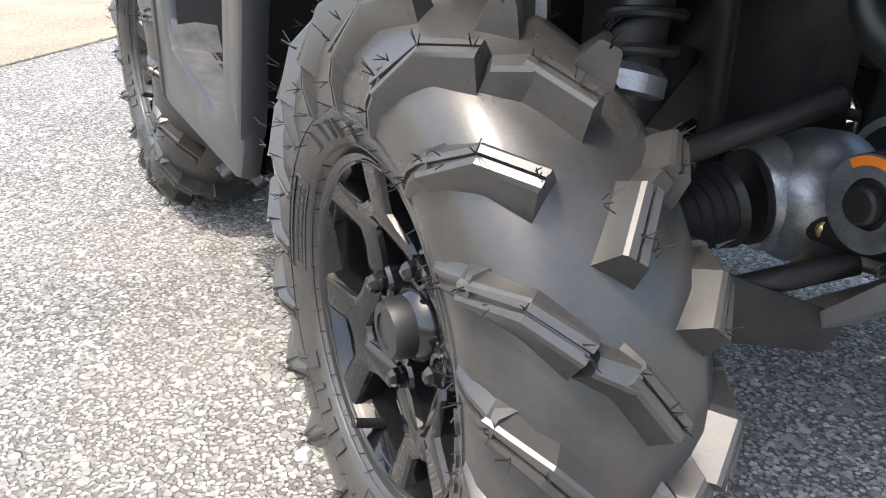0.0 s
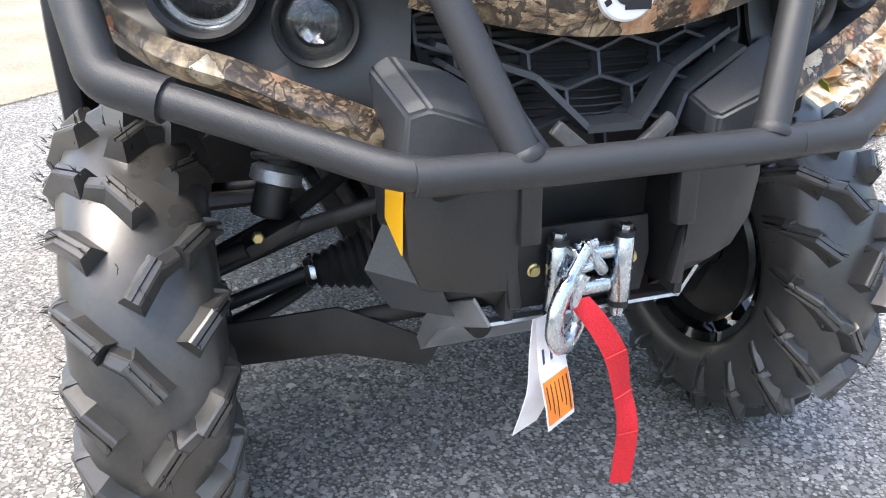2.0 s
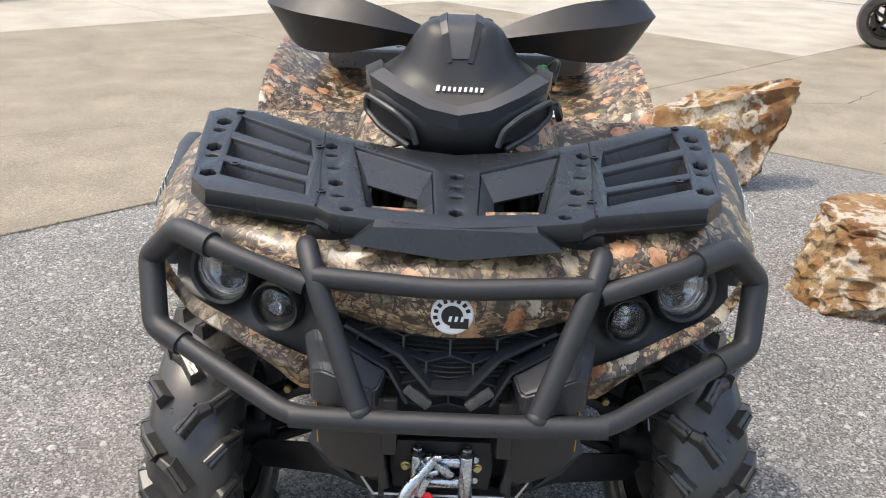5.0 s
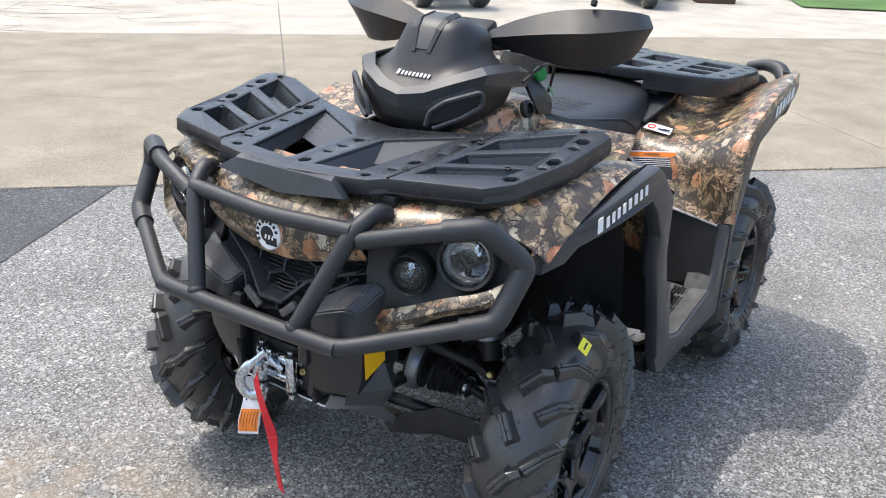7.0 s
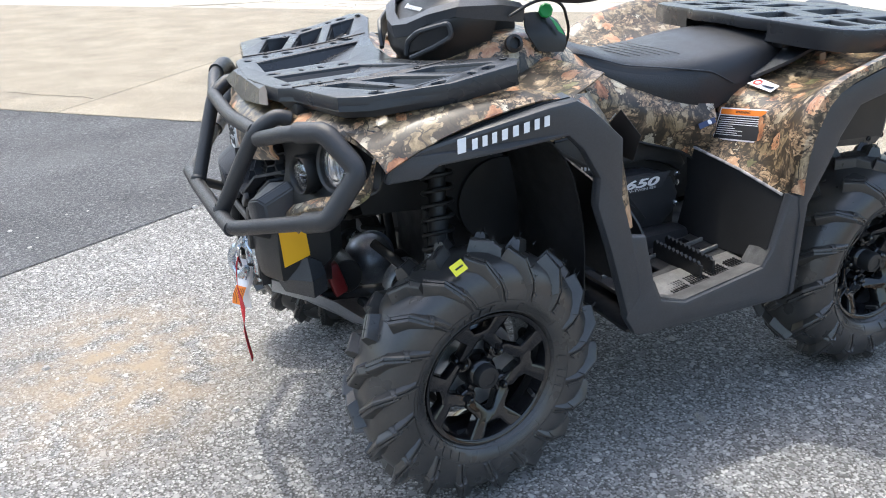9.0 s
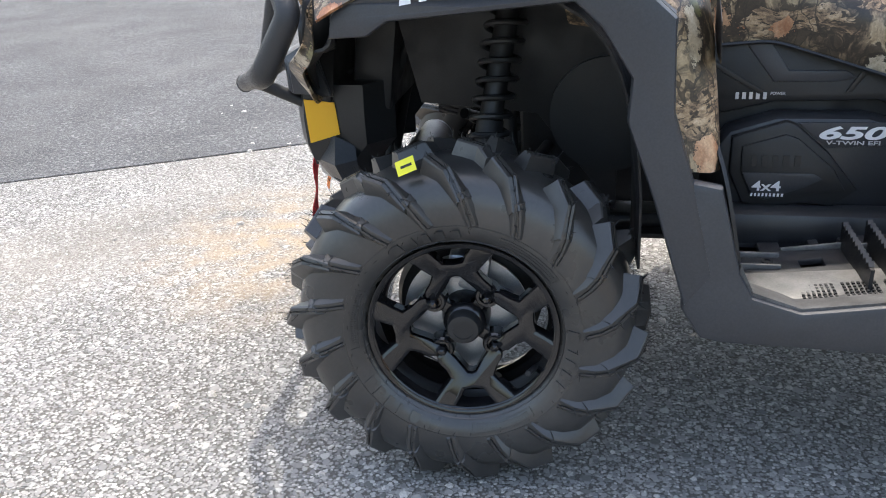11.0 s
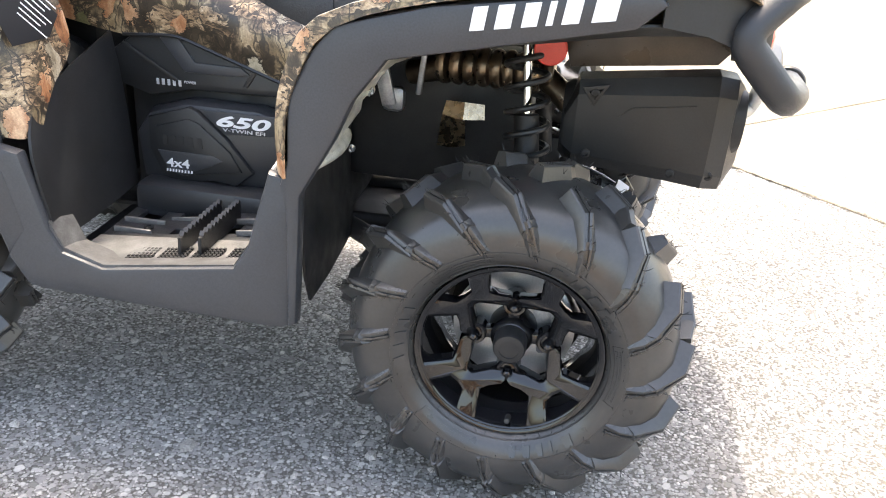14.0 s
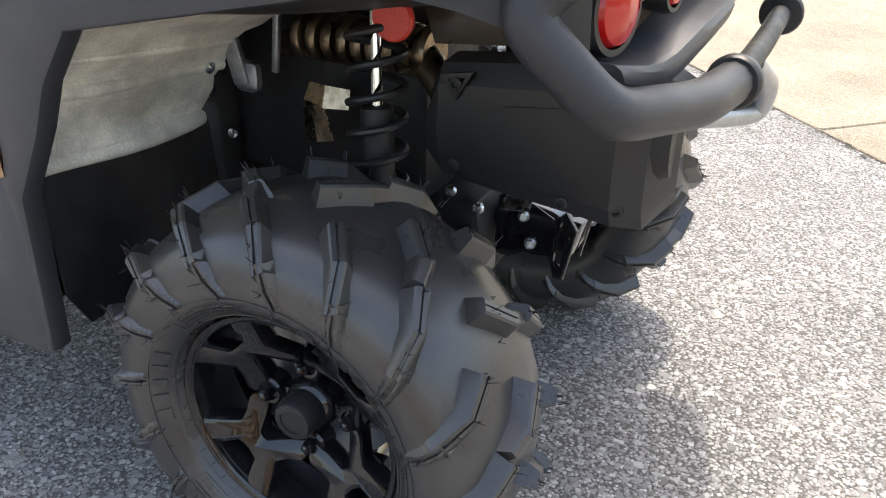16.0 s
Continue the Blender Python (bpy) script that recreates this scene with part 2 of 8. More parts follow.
    mul.data_type, mul.blend_type = "RGBA", "OVERLAY"
    mul.inputs["Factor"].default_value = 0.30
    L(c, mul.inputs["A"])
    L(g, mul.inputs["B"])
    L(mul.outputs["Result"], b.inputs["Base Color"])
    b.inputs["Roughness"].default_value = 0.40
    b.inputs["Coat Weight"].default_value, b.inputs["Coat Roughness"].default_value = 0.25, 0.25
    return m


CAMO = camo_material()


def stone_ground(name, tones, scale, fines, fines_amount, bump, blotch_scale, tint, stain, dirt_at=None):
    """Bound stone chips of three sizes in a darker binder."""
    m = bpy.data.materials.new(name)
    m.use_nodes = True
    nt = m.node_tree
    b = nt.nodes["Principled BSDF"]
    N, L = nt.nodes.new, nt.links.new
    co = N("ShaderNodeTexCoord").outputs["Object"]
    colour, height = None, None
    for k, (s, keep) in enumerate(((scale, 0.0), (scale * 0.62, 0.66), (scale * 0.36, 0.93))):
        v = N("ShaderNodeTexVoronoi")
        v.inputs["Scale"].default_value = s
        warp = N("ShaderNodeVectorMath")
        warp.operation = "MULTIPLY_ADD"
        n = N("ShaderNodeTexNoise")
        n.inputs["Scale"].default_value = s * 1.2
        L(co, n.inputs["Vector"])
        L(n.outputs["Color"], warp.inputs[0])
        warp.inputs[1].default_value = [0.5 / s] * 3
        L(co, warp.inputs[2])
        L(warp.outputs[0], v.inputs["Vector"])
        sep = N("ShaderNodeSeparateColor")
        L(v.outputs["Color"], sep.inputs["Color"])
        r = N("ShaderNodeValToRGB")
        e = r.color_ramp.elements
        e[0].position, e[0].color = 0.0, (*tones[0], 1)
        e[1].position, e[1].color = 1.0, (*tones[-1], 1)
        for i, t in enumerate(tones[1:-1], 1):
            q = e.new(i / (len(tones) - 1))
            q.color = (*t, 1)
        L(sep.outputs["Red"], r.inputs["Fac"])
        inside = N("ShaderNodeMapRange")
        inside.inputs["From Min"].default_value, inside.inputs["From Max"].default_value = 0.66, 0.50
        L(v.outputs["Distance"], inside.inputs["Value"])
        gate = N("ShaderNodeMath")
        gate.operation = "GREATER_THAN"
        L(sep.outputs["Green"], gate.inputs[0])
        gate.inputs[1].default_value = keep
        mask = N("ShaderNodeMath")
        mask.operation = "MULTIPLY"
        L(inside.outputs["Result"], mask.inputs[0])
        L(gate.outputs[0], mask.inputs[1])
        mix = N("ShaderNodeMix")
        mix.data_type = "RGBA"
        L(mask.outputs[0], mix.inputs["Factor"])
        if colour is None:
            mix.inputs["A"].default_value = (*fines, 1)
        else:
            L(colour, mix.inputs["A"])
        L(r.outputs["Color"], mix.inputs["B"])
        colour = mix.outputs["Result"]
        dome = N("ShaderNodeMath")
        dome.operation = "MULTIPLY"
        L(mask.outputs[0], dome.inputs[0])
        dome.inputs[1].default_value = 0.6 + 0.4 * k
        if height is None:
            height = dome.outputs[0]
        else:
            mx = N("ShaderNodeMath")
            mx.operation = "MAXIMUM"
            L(height, mx.inputs[0])
            L(dome.outputs[0], mx.inputs[1])
            height = mx.outputs[0]

    def noise_fac(s, d):
        n = N("ShaderNodeTexNoise")
        n.inputs["Scale"].default_value, n.inputs["Detail"].default_value = s, d
        L(co, n.inputs["Vector"])
        return n.outputs["Fac"]

    def mrange(fac, a, z, lo, hi):
        n = N("ShaderNodeMapRange")
        for key, val in (("From Min", a), ("From Max", z), ("To Min", lo), ("To Max", hi)):
            n.inputs[key].default_value = val
        L(fac, n.inputs["Value"])
        return n.outputs["Result"]

    dusty = N("ShaderNodeMix")
    dusty.data_type = "RGBA"
    L(mrange(noise_fac(scale * 1.5, 3), 0.35, 0.7, 0, fines_amount), dusty.inputs["Factor"])
    L(colour, dusty.inputs["A"])
    dusty.inputs["B"].default_value = (*tint, 1)
    stained = N("ShaderNodeMix")
    stained.data_type = "RGBA"
    L(mrange(noise_fac(blotch_scale, 5), 0.52, 0.75, 0, 0.55), stained.inputs["Factor"])
    L(dusty.outputs["Result"], stained.inputs["A"])
    stained.inputs["B"].default_value = (*stain, 1)
    tone = N("ShaderNodeMix")
    tone.data_type, tone.blend_type = "RGBA", "MULTIPLY"
    tone.inputs["Factor"].default_value = 1.0
    L(stained.outputs["Result"], tone.inputs["A"])
    L(mrange(noise_fac(blotch_scale * 2.6, 6), 0.3, 0.7, 0.82, 1.15), tone.inputs["B"])
    surface = tone.outputs["Result"]
    if dirt_at:
        # a patch of washed-out sandy dirt
        away = N("ShaderNodeVectorMath")
        away.operation = "DISTANCE"
        stretch = N("ShaderNodeMapping")
        stretch.inputs["Scale"].default_value = (1.0, 0.75, 1.0)
        L(co, stretch.inputs["Vector"])
        L(stretch.outputs["Vector"], away.inputs[0])
        away.inputs[1].default_value = (dirt_at[0], dirt_at[1] * 0.75, 0)
        much = N("ShaderNodeMath")
        much.operation = "MULTIPLY"
        L(mrange(away.outputs["Value"], 0.50, 0.08, 0.0, 1.0), much.inputs[0])
        L(mrange(noise_fac(9, 7), 0.36, 0.60, 0.0, 1.0), much.inputs[1])
        sand = N("ShaderNodeMix")
        sand.data_type = "RGBA"
        L(much.outputs[0], sand.inputs["Factor"])
        L(surface, sand.inputs["A"])
        sand.inputs["B"].default_value = (0.33, 0.275, 0.20, 1)
        surface = sand.outputs["Result"]
    tone = N("ShaderNodeHueSaturation")
    tone.inputs["Hue"].default_value, tone.inputs["Saturation"].default_value, tone.inputs["Value"].default_value = 0.492, 1.12, 1.04
    L(surface, tone.inputs["Color"])
    L(tone.outputs["Color"], b.inputs["Base Color"])
    b.inputs["Roughness"].default_value = 0.85
    b.inputs["Specular IOR Level"].default_value = 0.3
    bp = N("ShaderNodeBump")
    bp.inputs["Strength"].default_value, bp.inputs["Distance"].default_value = bump, 0.0045
    L(height, bp.inputs["Height"])
    L(bp.outputs["Normal"], b.inputs["Normal"])
    return m


ASPHALT = stone_ground("weathered_asphalt", [(0.120, 0.119, 0.113), (0.196, 0.195, 0.190), (0.24, 0.238, 0.231), (0.27, 0.267, 0.258), (0.345, 0.34, 0.325), (0.52, 0.51, 0.485), (0.155, 0.159, 0.163)],
                       150, (0.090, 0.087, 0.079), 0.30, 1.0, 0.7, (0.22, 0.215, 0.202), (0.27, 0.252, 0.22), (1.40, -0.52))
FRESH = stone_ground("dark_asphalt", [(0.06, 0.062, 0.066), (0.088, 0.090, 0.094), (0.125, 0.126, 0.129), (0.21, 0.21, 0.21)],
                     150, (0.045, 0.046, 0.049), 0.35, 1.0, 0.8, (0.10, 0.102, 0.106), (0.12, 0.12, 0.12))
CONCRETE = stone_ground("tan_concrete", [(0.19, 0.169, 0.125), (0.29, 0.259, 0.196), (0.33, 0.299, 0.230), (0.43, 0.392, 0.312)], 210, (0.20, 0.177, 0.139), 0.40, 0.6, 0.9,
                        (0.30, 0.268, 0.214), (0.24, 0.212, 0.166))
BLEACHED = stone_ground("bleached_concrete", [(0.36, 0.335, 0.285), (0.42, 0.392, 0.335), (0.47, 0.44, 0.38)], 200, (0.36, 0.335, 0.285), 0.5, 0.3, 0.6,
                        (0.42, 0.392, 0.335), (0.36, 0.33, 0.27))
GRASS = material("mown_grass", (0.07, 0.14, 0.025), 0.9, grain=0.5, grain_scale=60, blotch=0.3, blotch_scale=1.5, bump=1.0, bump_scale=80)


def rock_material():
    """Broken quartzite: rust and ochre crusts, cream veins, dark pits."""
    m = bpy.data.materials.new("ochre_boulder_stone")
    m.use_nodes = True
    nt = m.node_tree
    b = nt.nodes["Principled BSDF"]
    N, L = nt.nodes.new, nt.links.new
    co = N("ShaderNodeTexCoord").outputs["Object"]

    def fac(s, d, seed=0.0, rough=0.62):
        n = N("ShaderNodeTexNoise")
        n.noise_dimensions = "4D"
        n.inputs["Scale"].default_value, n.inputs["Detail"].default_value, n.inputs["Roughness"].default_value, n.inputs["W"].default_value = s, d, rough, seed
        L(co, n.inputs["Vector"])
        return n.outputs["Fac"]

    def over(factor, under, top):
        n = N("ShaderNodeMix")
        n.data_type = "RGBA"
        L(factor, n.inputs["Factor"])
        L(under, n.inputs["A"])
        n.inputs["B"].default_value = (*top, 1)
        return n.outputs["Result"]

    def step(value, lo, hi, most=1.0):
        n = N("ShaderNodeMapRange")
        n.inputs["From Min"].default_value, n.inputs["From Max"].default_value, n.inputs["To Max"].default_value = lo, hi, most
        L(value, n.inputs["Value"])
        return n.outputs["Result"]

    r = N("ShaderNodeValToRGB")
    e = r.color_ramp.elements
    e[0].position, e[0].color = 0.34, (0.09, 0.040, 0.015, 1)
    e[1].position, e[1].color = 0.72, (0.46, 0.36, 0.22, 1)
    for p, c in ((0.44, (0.20, 0.088, 0.028)), (0.52, (0.30, 0.165, 0.065)), (0.60, (0.38, 0.265, 0.14))):
        k = e.new(p)
        k.color = (*c, 1)
    L(fac(4.5, 12, 1.0), r.inputs["Fac"])
    c = r.outputs["Color"]
    vein = N("ShaderNodeMath")
    vein.operation = "SUBTRACT"
    L(fac(3.2, 8, 4.0), vein.inputs[0])
    vein.inputs[1].default_value = 0.5
    ab = N("ShaderNodeMath")
    ab.operation = "ABSOLUTE"
    L(vein.outputs[0], ab.inputs[0])
    c = over(step(ab.outputs[0], 0.035, 0.012, 0.75), c, (0.66, 0.60, 0.50))
    c = over(step(fac(16, 10, 7.0), 0.58, 0.66, 0.55), c, (0.52, 0.43, 0.31))
    c = over(step(fac(11, 10, 9.0), 0.42, 0.34, 0.8), c, (0.055, 0.032, 0.018))
    c = over(step(fac(60, 6, 2.0), 0.56, 0.66, 0.6), c, (0.20, 0.09, 0.03))
    L(c, b.inputs["Base Color"])
    b.inputs["Roughness"].default_value = 0.78
    bp = N("ShaderNodeBump")
    bp.inputs["Strength"].default_value, bp.inputs["Distance"].default_value = 1.0, 0.035
    L(fac(13, 12, 3.0, 0.7), bp.inputs["Height"])
    L(bp.outputs["Normal"], b.inputs["Normal"])
    return m


ROCK = rock_material()

HEADBOWL = material("lamp_bowl", (0.62, 0.63, 0.65), 0.06, metal=1.0, blotch=0.15, blotch_scale=35, rough_var=0.02)
SCUFFED = material("scuffed_plastic", (0.26, 0.26, 0.265), 0.5, grain=0.2, blotch=0.5, blotch_scale=40)
PALER_GREY = material("worn_plastic_edge", (0.085, 0.085, 0.085), 0.5, grain=0.2, blotch=0.4, blotch_scale=30)


# ---- geometry helpers ----
def finish(me, mat, angle=38):
    me.materials.clear()
    me.materials.append(mat)
    for p in me.polygons:
        p.use_smooth = True
    me.set_sharp_from_angle(angle=radians(angle))
    return me


BODY_NOSE = ((0.10, 0.0), (0.30, -0.013), (0.66, -0.012), (0.86, -0.018), (0.95, -0.035), (1.10, -0.038))
in_proportion = False


def proportioned(co):
    """The body's own proportions: a shorter nose ahead of the front axle, a little wider and higher over the wheels."""
    shift = BODY_NOSE[0][1] if co.x < BODY_NOSE[0][0] else BODY_NOSE[-1][1]
    for (x0, d0), (x1, d1) in zip(BODY_NOSE, BODY_NOSE[1:]):
        if x0 <= co.x < x1:
            shift = d0 + (d1 - d0) * (co.x - x0) / (x1 - x0)
    wide = 1.02 - 0.02 * max(0.0, min(1.0, (co.x - 0.70) / 0.20))
    return Vector((co.x + shift, co.y * wide, co.z + (0.004 if co.z > 0.45 else 0.004 * max(0.0, (co.z - 0.30) / 0.15))))


def part(name, bm, mat, parent, label="", angle=38):
    """Links a bmesh (or a ready mesh) as one mesh object under a thing or a part."""
    if in_proportion:
        for v in (bm.vertices if isinstance(bm, bpy.types.Mesh) else bm.verts):
            v.co = proportioned(v.co)
    if isinstance(bm, bpy.types.Mesh):
        me = bm
    else:
        bmesh.ops.recalc_face_normals(bm, faces=bm.faces)
        me = bpy.data.meshes.new(name)
        bm.to_mesh(me)
        bm.free()
    ob = new(name, finish(me, mat, angle))
    if parent is not None:
        ob.parent = parent
    if label:
        ob["label"] = label
    return ob


def thing(name, label, category, group="", kind=""):
    return tagged(new(name), label, category, group, kind)


def add_box(bm, c, s, rot=(0, 0, 0), bevel=0.0):
    r = bmesh.ops.create_cube(bm, size=1.0)
    m = pose(*c, *rot) @ Matrix.Diagonal((*s, 1))
    bmesh.ops.transform(bm, matrix=m, verts=r["verts"])
    if bevel:
        edges = list({e for v in r["verts"] for e in v.link_edges})
        bmesh.ops.bevel(bm, geom=edges, offset=bevel, segments=2, profile=0.5, affect="EDGES")
    return bm


def box(c, s, rot=(0, 0, 0), bevel=0.0):
    return add_box(bmesh.new(), c, s, rot, bevel)


def frame_along(a, b):
    """A matrix whose z axis runs from a towards b, with its origin at a."""
    d = Vector(b) - Vector(a)
    return Matrix.Translation(a) @ d.to_track_quat("Z", "Y").to_matrix().to_4x4()


def add_lathe(bm, profile, m=None, n=32, cap=True):
    """Turns (radius, height) pairs round the z axis of m."""
    m = m or Matrix.Identity(4)
    rings = []
    for r, h in profile:
        rings.append([bm.verts.new(m @ Vector((r * math.cos(2 * math.pi * i / n), r * math.sin(2 * math.pi * i / n), h))) for i in range(n)])
    for p, q in zip(rings, rings[1:]):
        for i in range(n):
            bm.faces.new((p[i], p[(i + 1) % n], q[(i + 1) % n], q[i]))
    if cap:
        bm.faces.new(rings[0][::-1])
        bm.faces.new(rings[-1])
    return bm


def lathe(profile, m=None, n=32, cap=True):
    return add_lathe(bmesh.new(), profile, m, n, cap)


def add_rod(bm, a, b, r, n=14):
    length = (Vector(b) - Vector(a)).length
    c = min(r * 0.25, 0.003)
    return add_lathe(bm, [(r - c, 0), (r, c), (r, length - c), (r - c, length)], frame_along(a, b), n)


def rod(a, b, r, n=14):
    return add_rod(bmesh.new(), a, b, r, n)


def rounded(points, radius, steps=5):
    """A polyline with its corners turned into arcs."""
    pts = [Vector(p) for p in points]
    out = [pts[0]]
    for a, b, c in zip(pts, pts[1:], pts[2:]):
        u, v = (a - b), (c - b)
        k = min(radius, u.length * 0.45, v.length * 0.45)
        p, q = b + u.normalized() * k, b + v.normalized() * k
        for i in range(steps + 1):
            t = i / steps
            out.append((1 - t) ** 2 * p + 2 * t * (1 - t) * b + t * t * q)
    out.append(pts[-1])
    return out


def add_tube(bm, points, r, n=14, caps=True, flat=1.0):
    """Sweeps a round (or flattened) section along a polyline."""
    pts = [Vector(p) for p in points]
    rings, up = [], None
    for i, p in enumerate(pts):
        d = (pts[min(i + 1, len(pts) - 1)] - pts[max(i - 1, 0)]).normalized()
        if up is None:
            up = Vector((0, 0, 1)) if abs(d.z) < 0.9 else Vector((1, 0, 0))
        side = d.cross(up).normalized()
        up = side.cross(d).normalized()
        rr = r[i] if isinstance(r, (list, tuple)) else r
        rings.append([bm.verts.new(p + (side * math.cos(2 * math.pi * k / n) * flat + up * math.sin(2 * math.pi * k / n)) * rr) for k in range(n)])
    for a, b in zip(rings, rings[1:]):
        for k in range(n):
            bm.faces.new((a[k], a[(k + 1) % n], b[(k + 1) % n], b[k]))
    if caps:
        bm.faces.new(rings[0][::-1])
        bm.faces.new(rings[-1])
    return bm


def tube(points, r, bend=0.03, n=14, flat=1.0):
    return add_tube(bmesh.new(), rounded(points, bend), r, n, flat=flat)


def plate(outline, holes, depth, bevel, place, shape=None):
    """A flat panel with holes, as deep as given, with rounded rims, laid by place (a matrix or a function of a point)."""
    cu = bpy.data.curves.new("outline", "CURVE")
    cu.dimensions, cu.fill_mode = "2D", "BOTH"
    cu.extrude, cu.bevel_depth, cu.bevel_resolution, cu.offset = max(depth / 2 - bevel, 0.0002), bevel, 1, -bevel
    for loop in (outline, *holes):
        sp = cu.splines.new("POLY")
        sp.points.add(len(loop) - 1)
        for p, (x, y) in zip(sp.points, loop):
            p.co = (x, y, 0, 1)
        sp.use_cyclic_u = True
    ob = bpy.data.objects.new("outline", cu)
    me = bpy.data.meshes.new_from_object(ob)
    bpy.data.objects.remove(ob)
    bm = bmesh.new()
    bm.from_mesh(me)
    bmesh.ops.remove_doubles(bm, verts=bm.verts, dist=0.0004)
    bpy.data.meshes.remove(me)
    for v in bm.verts:
        v.co = place @ v.co if isinstance(place, Matrix) else place(v.co)
    return bm


def side_plate(outline, holes, y, depth, bevel=0.006, lean=None):
    """An upright fore-and-aft panel: outline in (x, z), its middle at y; lean(x, z) shifts it sideways."""
    def put(v):
        return Vector((v.x, y + v.z + (lean(v.x, v.y) if lean else 0.0), v.y))
    return plate(outline, holes, depth, bevel, put)


def loft(sections, thick=0.0, closed=False, caps=False):
    """A skin over rows of points; closed rows form a tube; thick gives it a wall."""
    bm = bmesh.new()
    rows = [[bm.verts.new(Vector(p)) for p in s] for s in sections]
    n = len(rows[0])
    for a, b in zip(rows, rows[1:]):
        for i in range(n if closed else n - 1):
            bm.faces.new((a[i], a[(i + 1) % n], b[(i + 1) % n], b[i]))
    if caps:
        bm.faces.new(rows[0][::-1])
        bm.faces.new(rows[-1])
    if thick:
        bmesh.ops.recalc_face_normals(bm, faces=bm.faces)
        bmesh.ops.solidify(bm, geom=bm.faces[:], thickness=thick)
    return bm


def smooth_rows(sections, k=3):
    """Catmull-Rom refinement of loft rows, across and along."""
    def refine(row):
        row = [Vector(p) for p in row]
        out = []
        for i in range(len(row) - 1):
            p0, p1, p2, p3 = row[max(i - 1, 0)], row[i], row[i + 1], row[min(i + 2, len(row) - 1)]
            for j in range(k):
                t = j / k
                out.append(0.5 * ((2 * p1) + (p2 - p0) * t + (2 * p0 - 5 * p1 + 4 * p2 - p3) * t * t + (3 * p1 - p0 - 3 * p2 + p3) * t ** 3))
        out.append(row[-1])
        return out
    rows = [refine(s) for s in sections]
    cols = [refine(c) for c in zip(*rows)]
    return [list(r) for r in zip(*cols)]


def smooth_line(pts):
    """Catmull-Rom refinement of one line of points."""
    return smooth_rows([pts, pts], 3)[0]


def flipped(bm):
    """The mirror image over the machine's middle plane, as a new bmesh."""
    m = bm.copy()
    for v in m.verts:
        v.co.y = -v.co.y
    bmesh.ops.reverse_faces(m, faces=m.faces)
    return m


def pair(name, bm, mat, parent, label="", angle=38):
    """A left part and its mirror image on the right."""
    other = flipped(bm)
    return part(name, bm, mat, parent, label, angle), part(name, other, mat, parent, label, angle)


def joined(*meshes):
    bm = meshes[0]
    for other in meshes[1:]:
        me = bpy.data.meshes.new("piece")
        other.to_mesh(me)
        other.free()
        bm.from_mesh(me)
        bpy.data.meshes.remove(me)
    return bm


def spring(a, b, radius, wire, turns, n=9):
    m, length = frame_along(a, b), (Vector(b) - Vector(a)).length
    steps = int(turns * 18)
    pts = [m @ Vector((radius * math.cos(2 * math.pi * turns * i / steps), radius * math.sin(2 * math.pi * turns * i / steps), length * i / steps)) for i in range(steps + 1)]
    return add_tube(bmesh.new(), pts, wire, n)


def lettering(text, size, m, depth=0.0006, shear=0.0, bold=0.015):
    cu = bpy.data.curves.new("lettering", "FONT")
    cu.body, cu.size, cu.extrude, cu.shear = text, size, depth, shear
    cu.offset = bold * size
    cu.align_x, cu.align_y = "CENTER", "CENTER"
    ob = bpy.data.objects.new("lettering", cu)
    me = bpy.data.meshes.new_from_object(ob)
    bpy.data.objects.remove(ob)
    me.transform(m)
    return me


def word_blocks(widths, height, m, mat, parent, gap=0.25, shear=0.2, depth=0.0008, first=1.0, ink=0.62):
    """A word that may not be spelt: one slanted plain block for each of its letters, as wide as the letter's ink."""
    x = -(sum(widths) + gap * (len(widths) - 1)) / 2
    for i, w in enumerate(widths):
        bm = bmesh.new()
        h = height * (first if i == 0 else 1.0)
        a, b = x + w * (1 - ink) / 2, x + w * (1 + ink) / 2
        quad_ = [(a, 0), (b, 0), (b + shear * h, h), (a + shear * h, h)]
        lo = [bm.verts.new(m @ Vector((p, q - height / 2, 0))) for p, q in quad_]
        hi = [bm.verts.new(m @ Vector((p, q - height / 2, depth))) for p, q in quad_]
        bm.faces.new(hi)
        for k in range(4):
            bm.faces.new((lo[k], lo[(k + 1) % 4], hi[(k + 1) % 4], hi[k]))
        part("letter_block", bm, mat, parent)
        x += w + gap


def facing(at, normal, right):
    """A matrix at a point whose z is the surface normal and x runs as near to right as may be."""
    z = Vector(normal).normalized()
    x = (Vector(right) - z * Vector(right).dot(z)).normalized()
    y = z.cross(x)
    return Matrix.Translation(at) @ Matrix((x, y, z)).transposed().to_4x4()


# ---- the lot: old asphalt, a darker patch, concrete slabs beyond a slanting edge ----
def flat_sheet(name, outline, z, mat, label, category, thick=0.0):
    bm = bmesh.new()
    top = [bm.verts.new((x, y, z)) for x, y in outline]
    f = bm.faces.new(top)
    if f.normal.z < 0:
        f.normal_flip()
    if thick:
        bmesh.ops.solidify(bm, geom=[f], thickness=thick)
    return tagged(part(name, bm, mat, None, angle=60), label, category, kind="structure")


flat_sheet("ground", [(-400, -400), (400, -400), (400, 400), (-400, 400)], 0.0, ASPHALT, "weathered light grey asphalt with pale stone chips", "asphalt ground")
# edge of the concrete: x + y = EDGE, turning at the corner; u runs along the edge, v away from the machine
EDGE = -3.17
U, W = Vector((0.7071, -0.7071, 0)), Vector((-0.7071, -0.7071, 0))
EDGE_0 = W * (-EDGE * 0.7071)


def on_slab(u, v):
    p = EDGE_0 + U * u + W * v
    return (p.x, p.y)


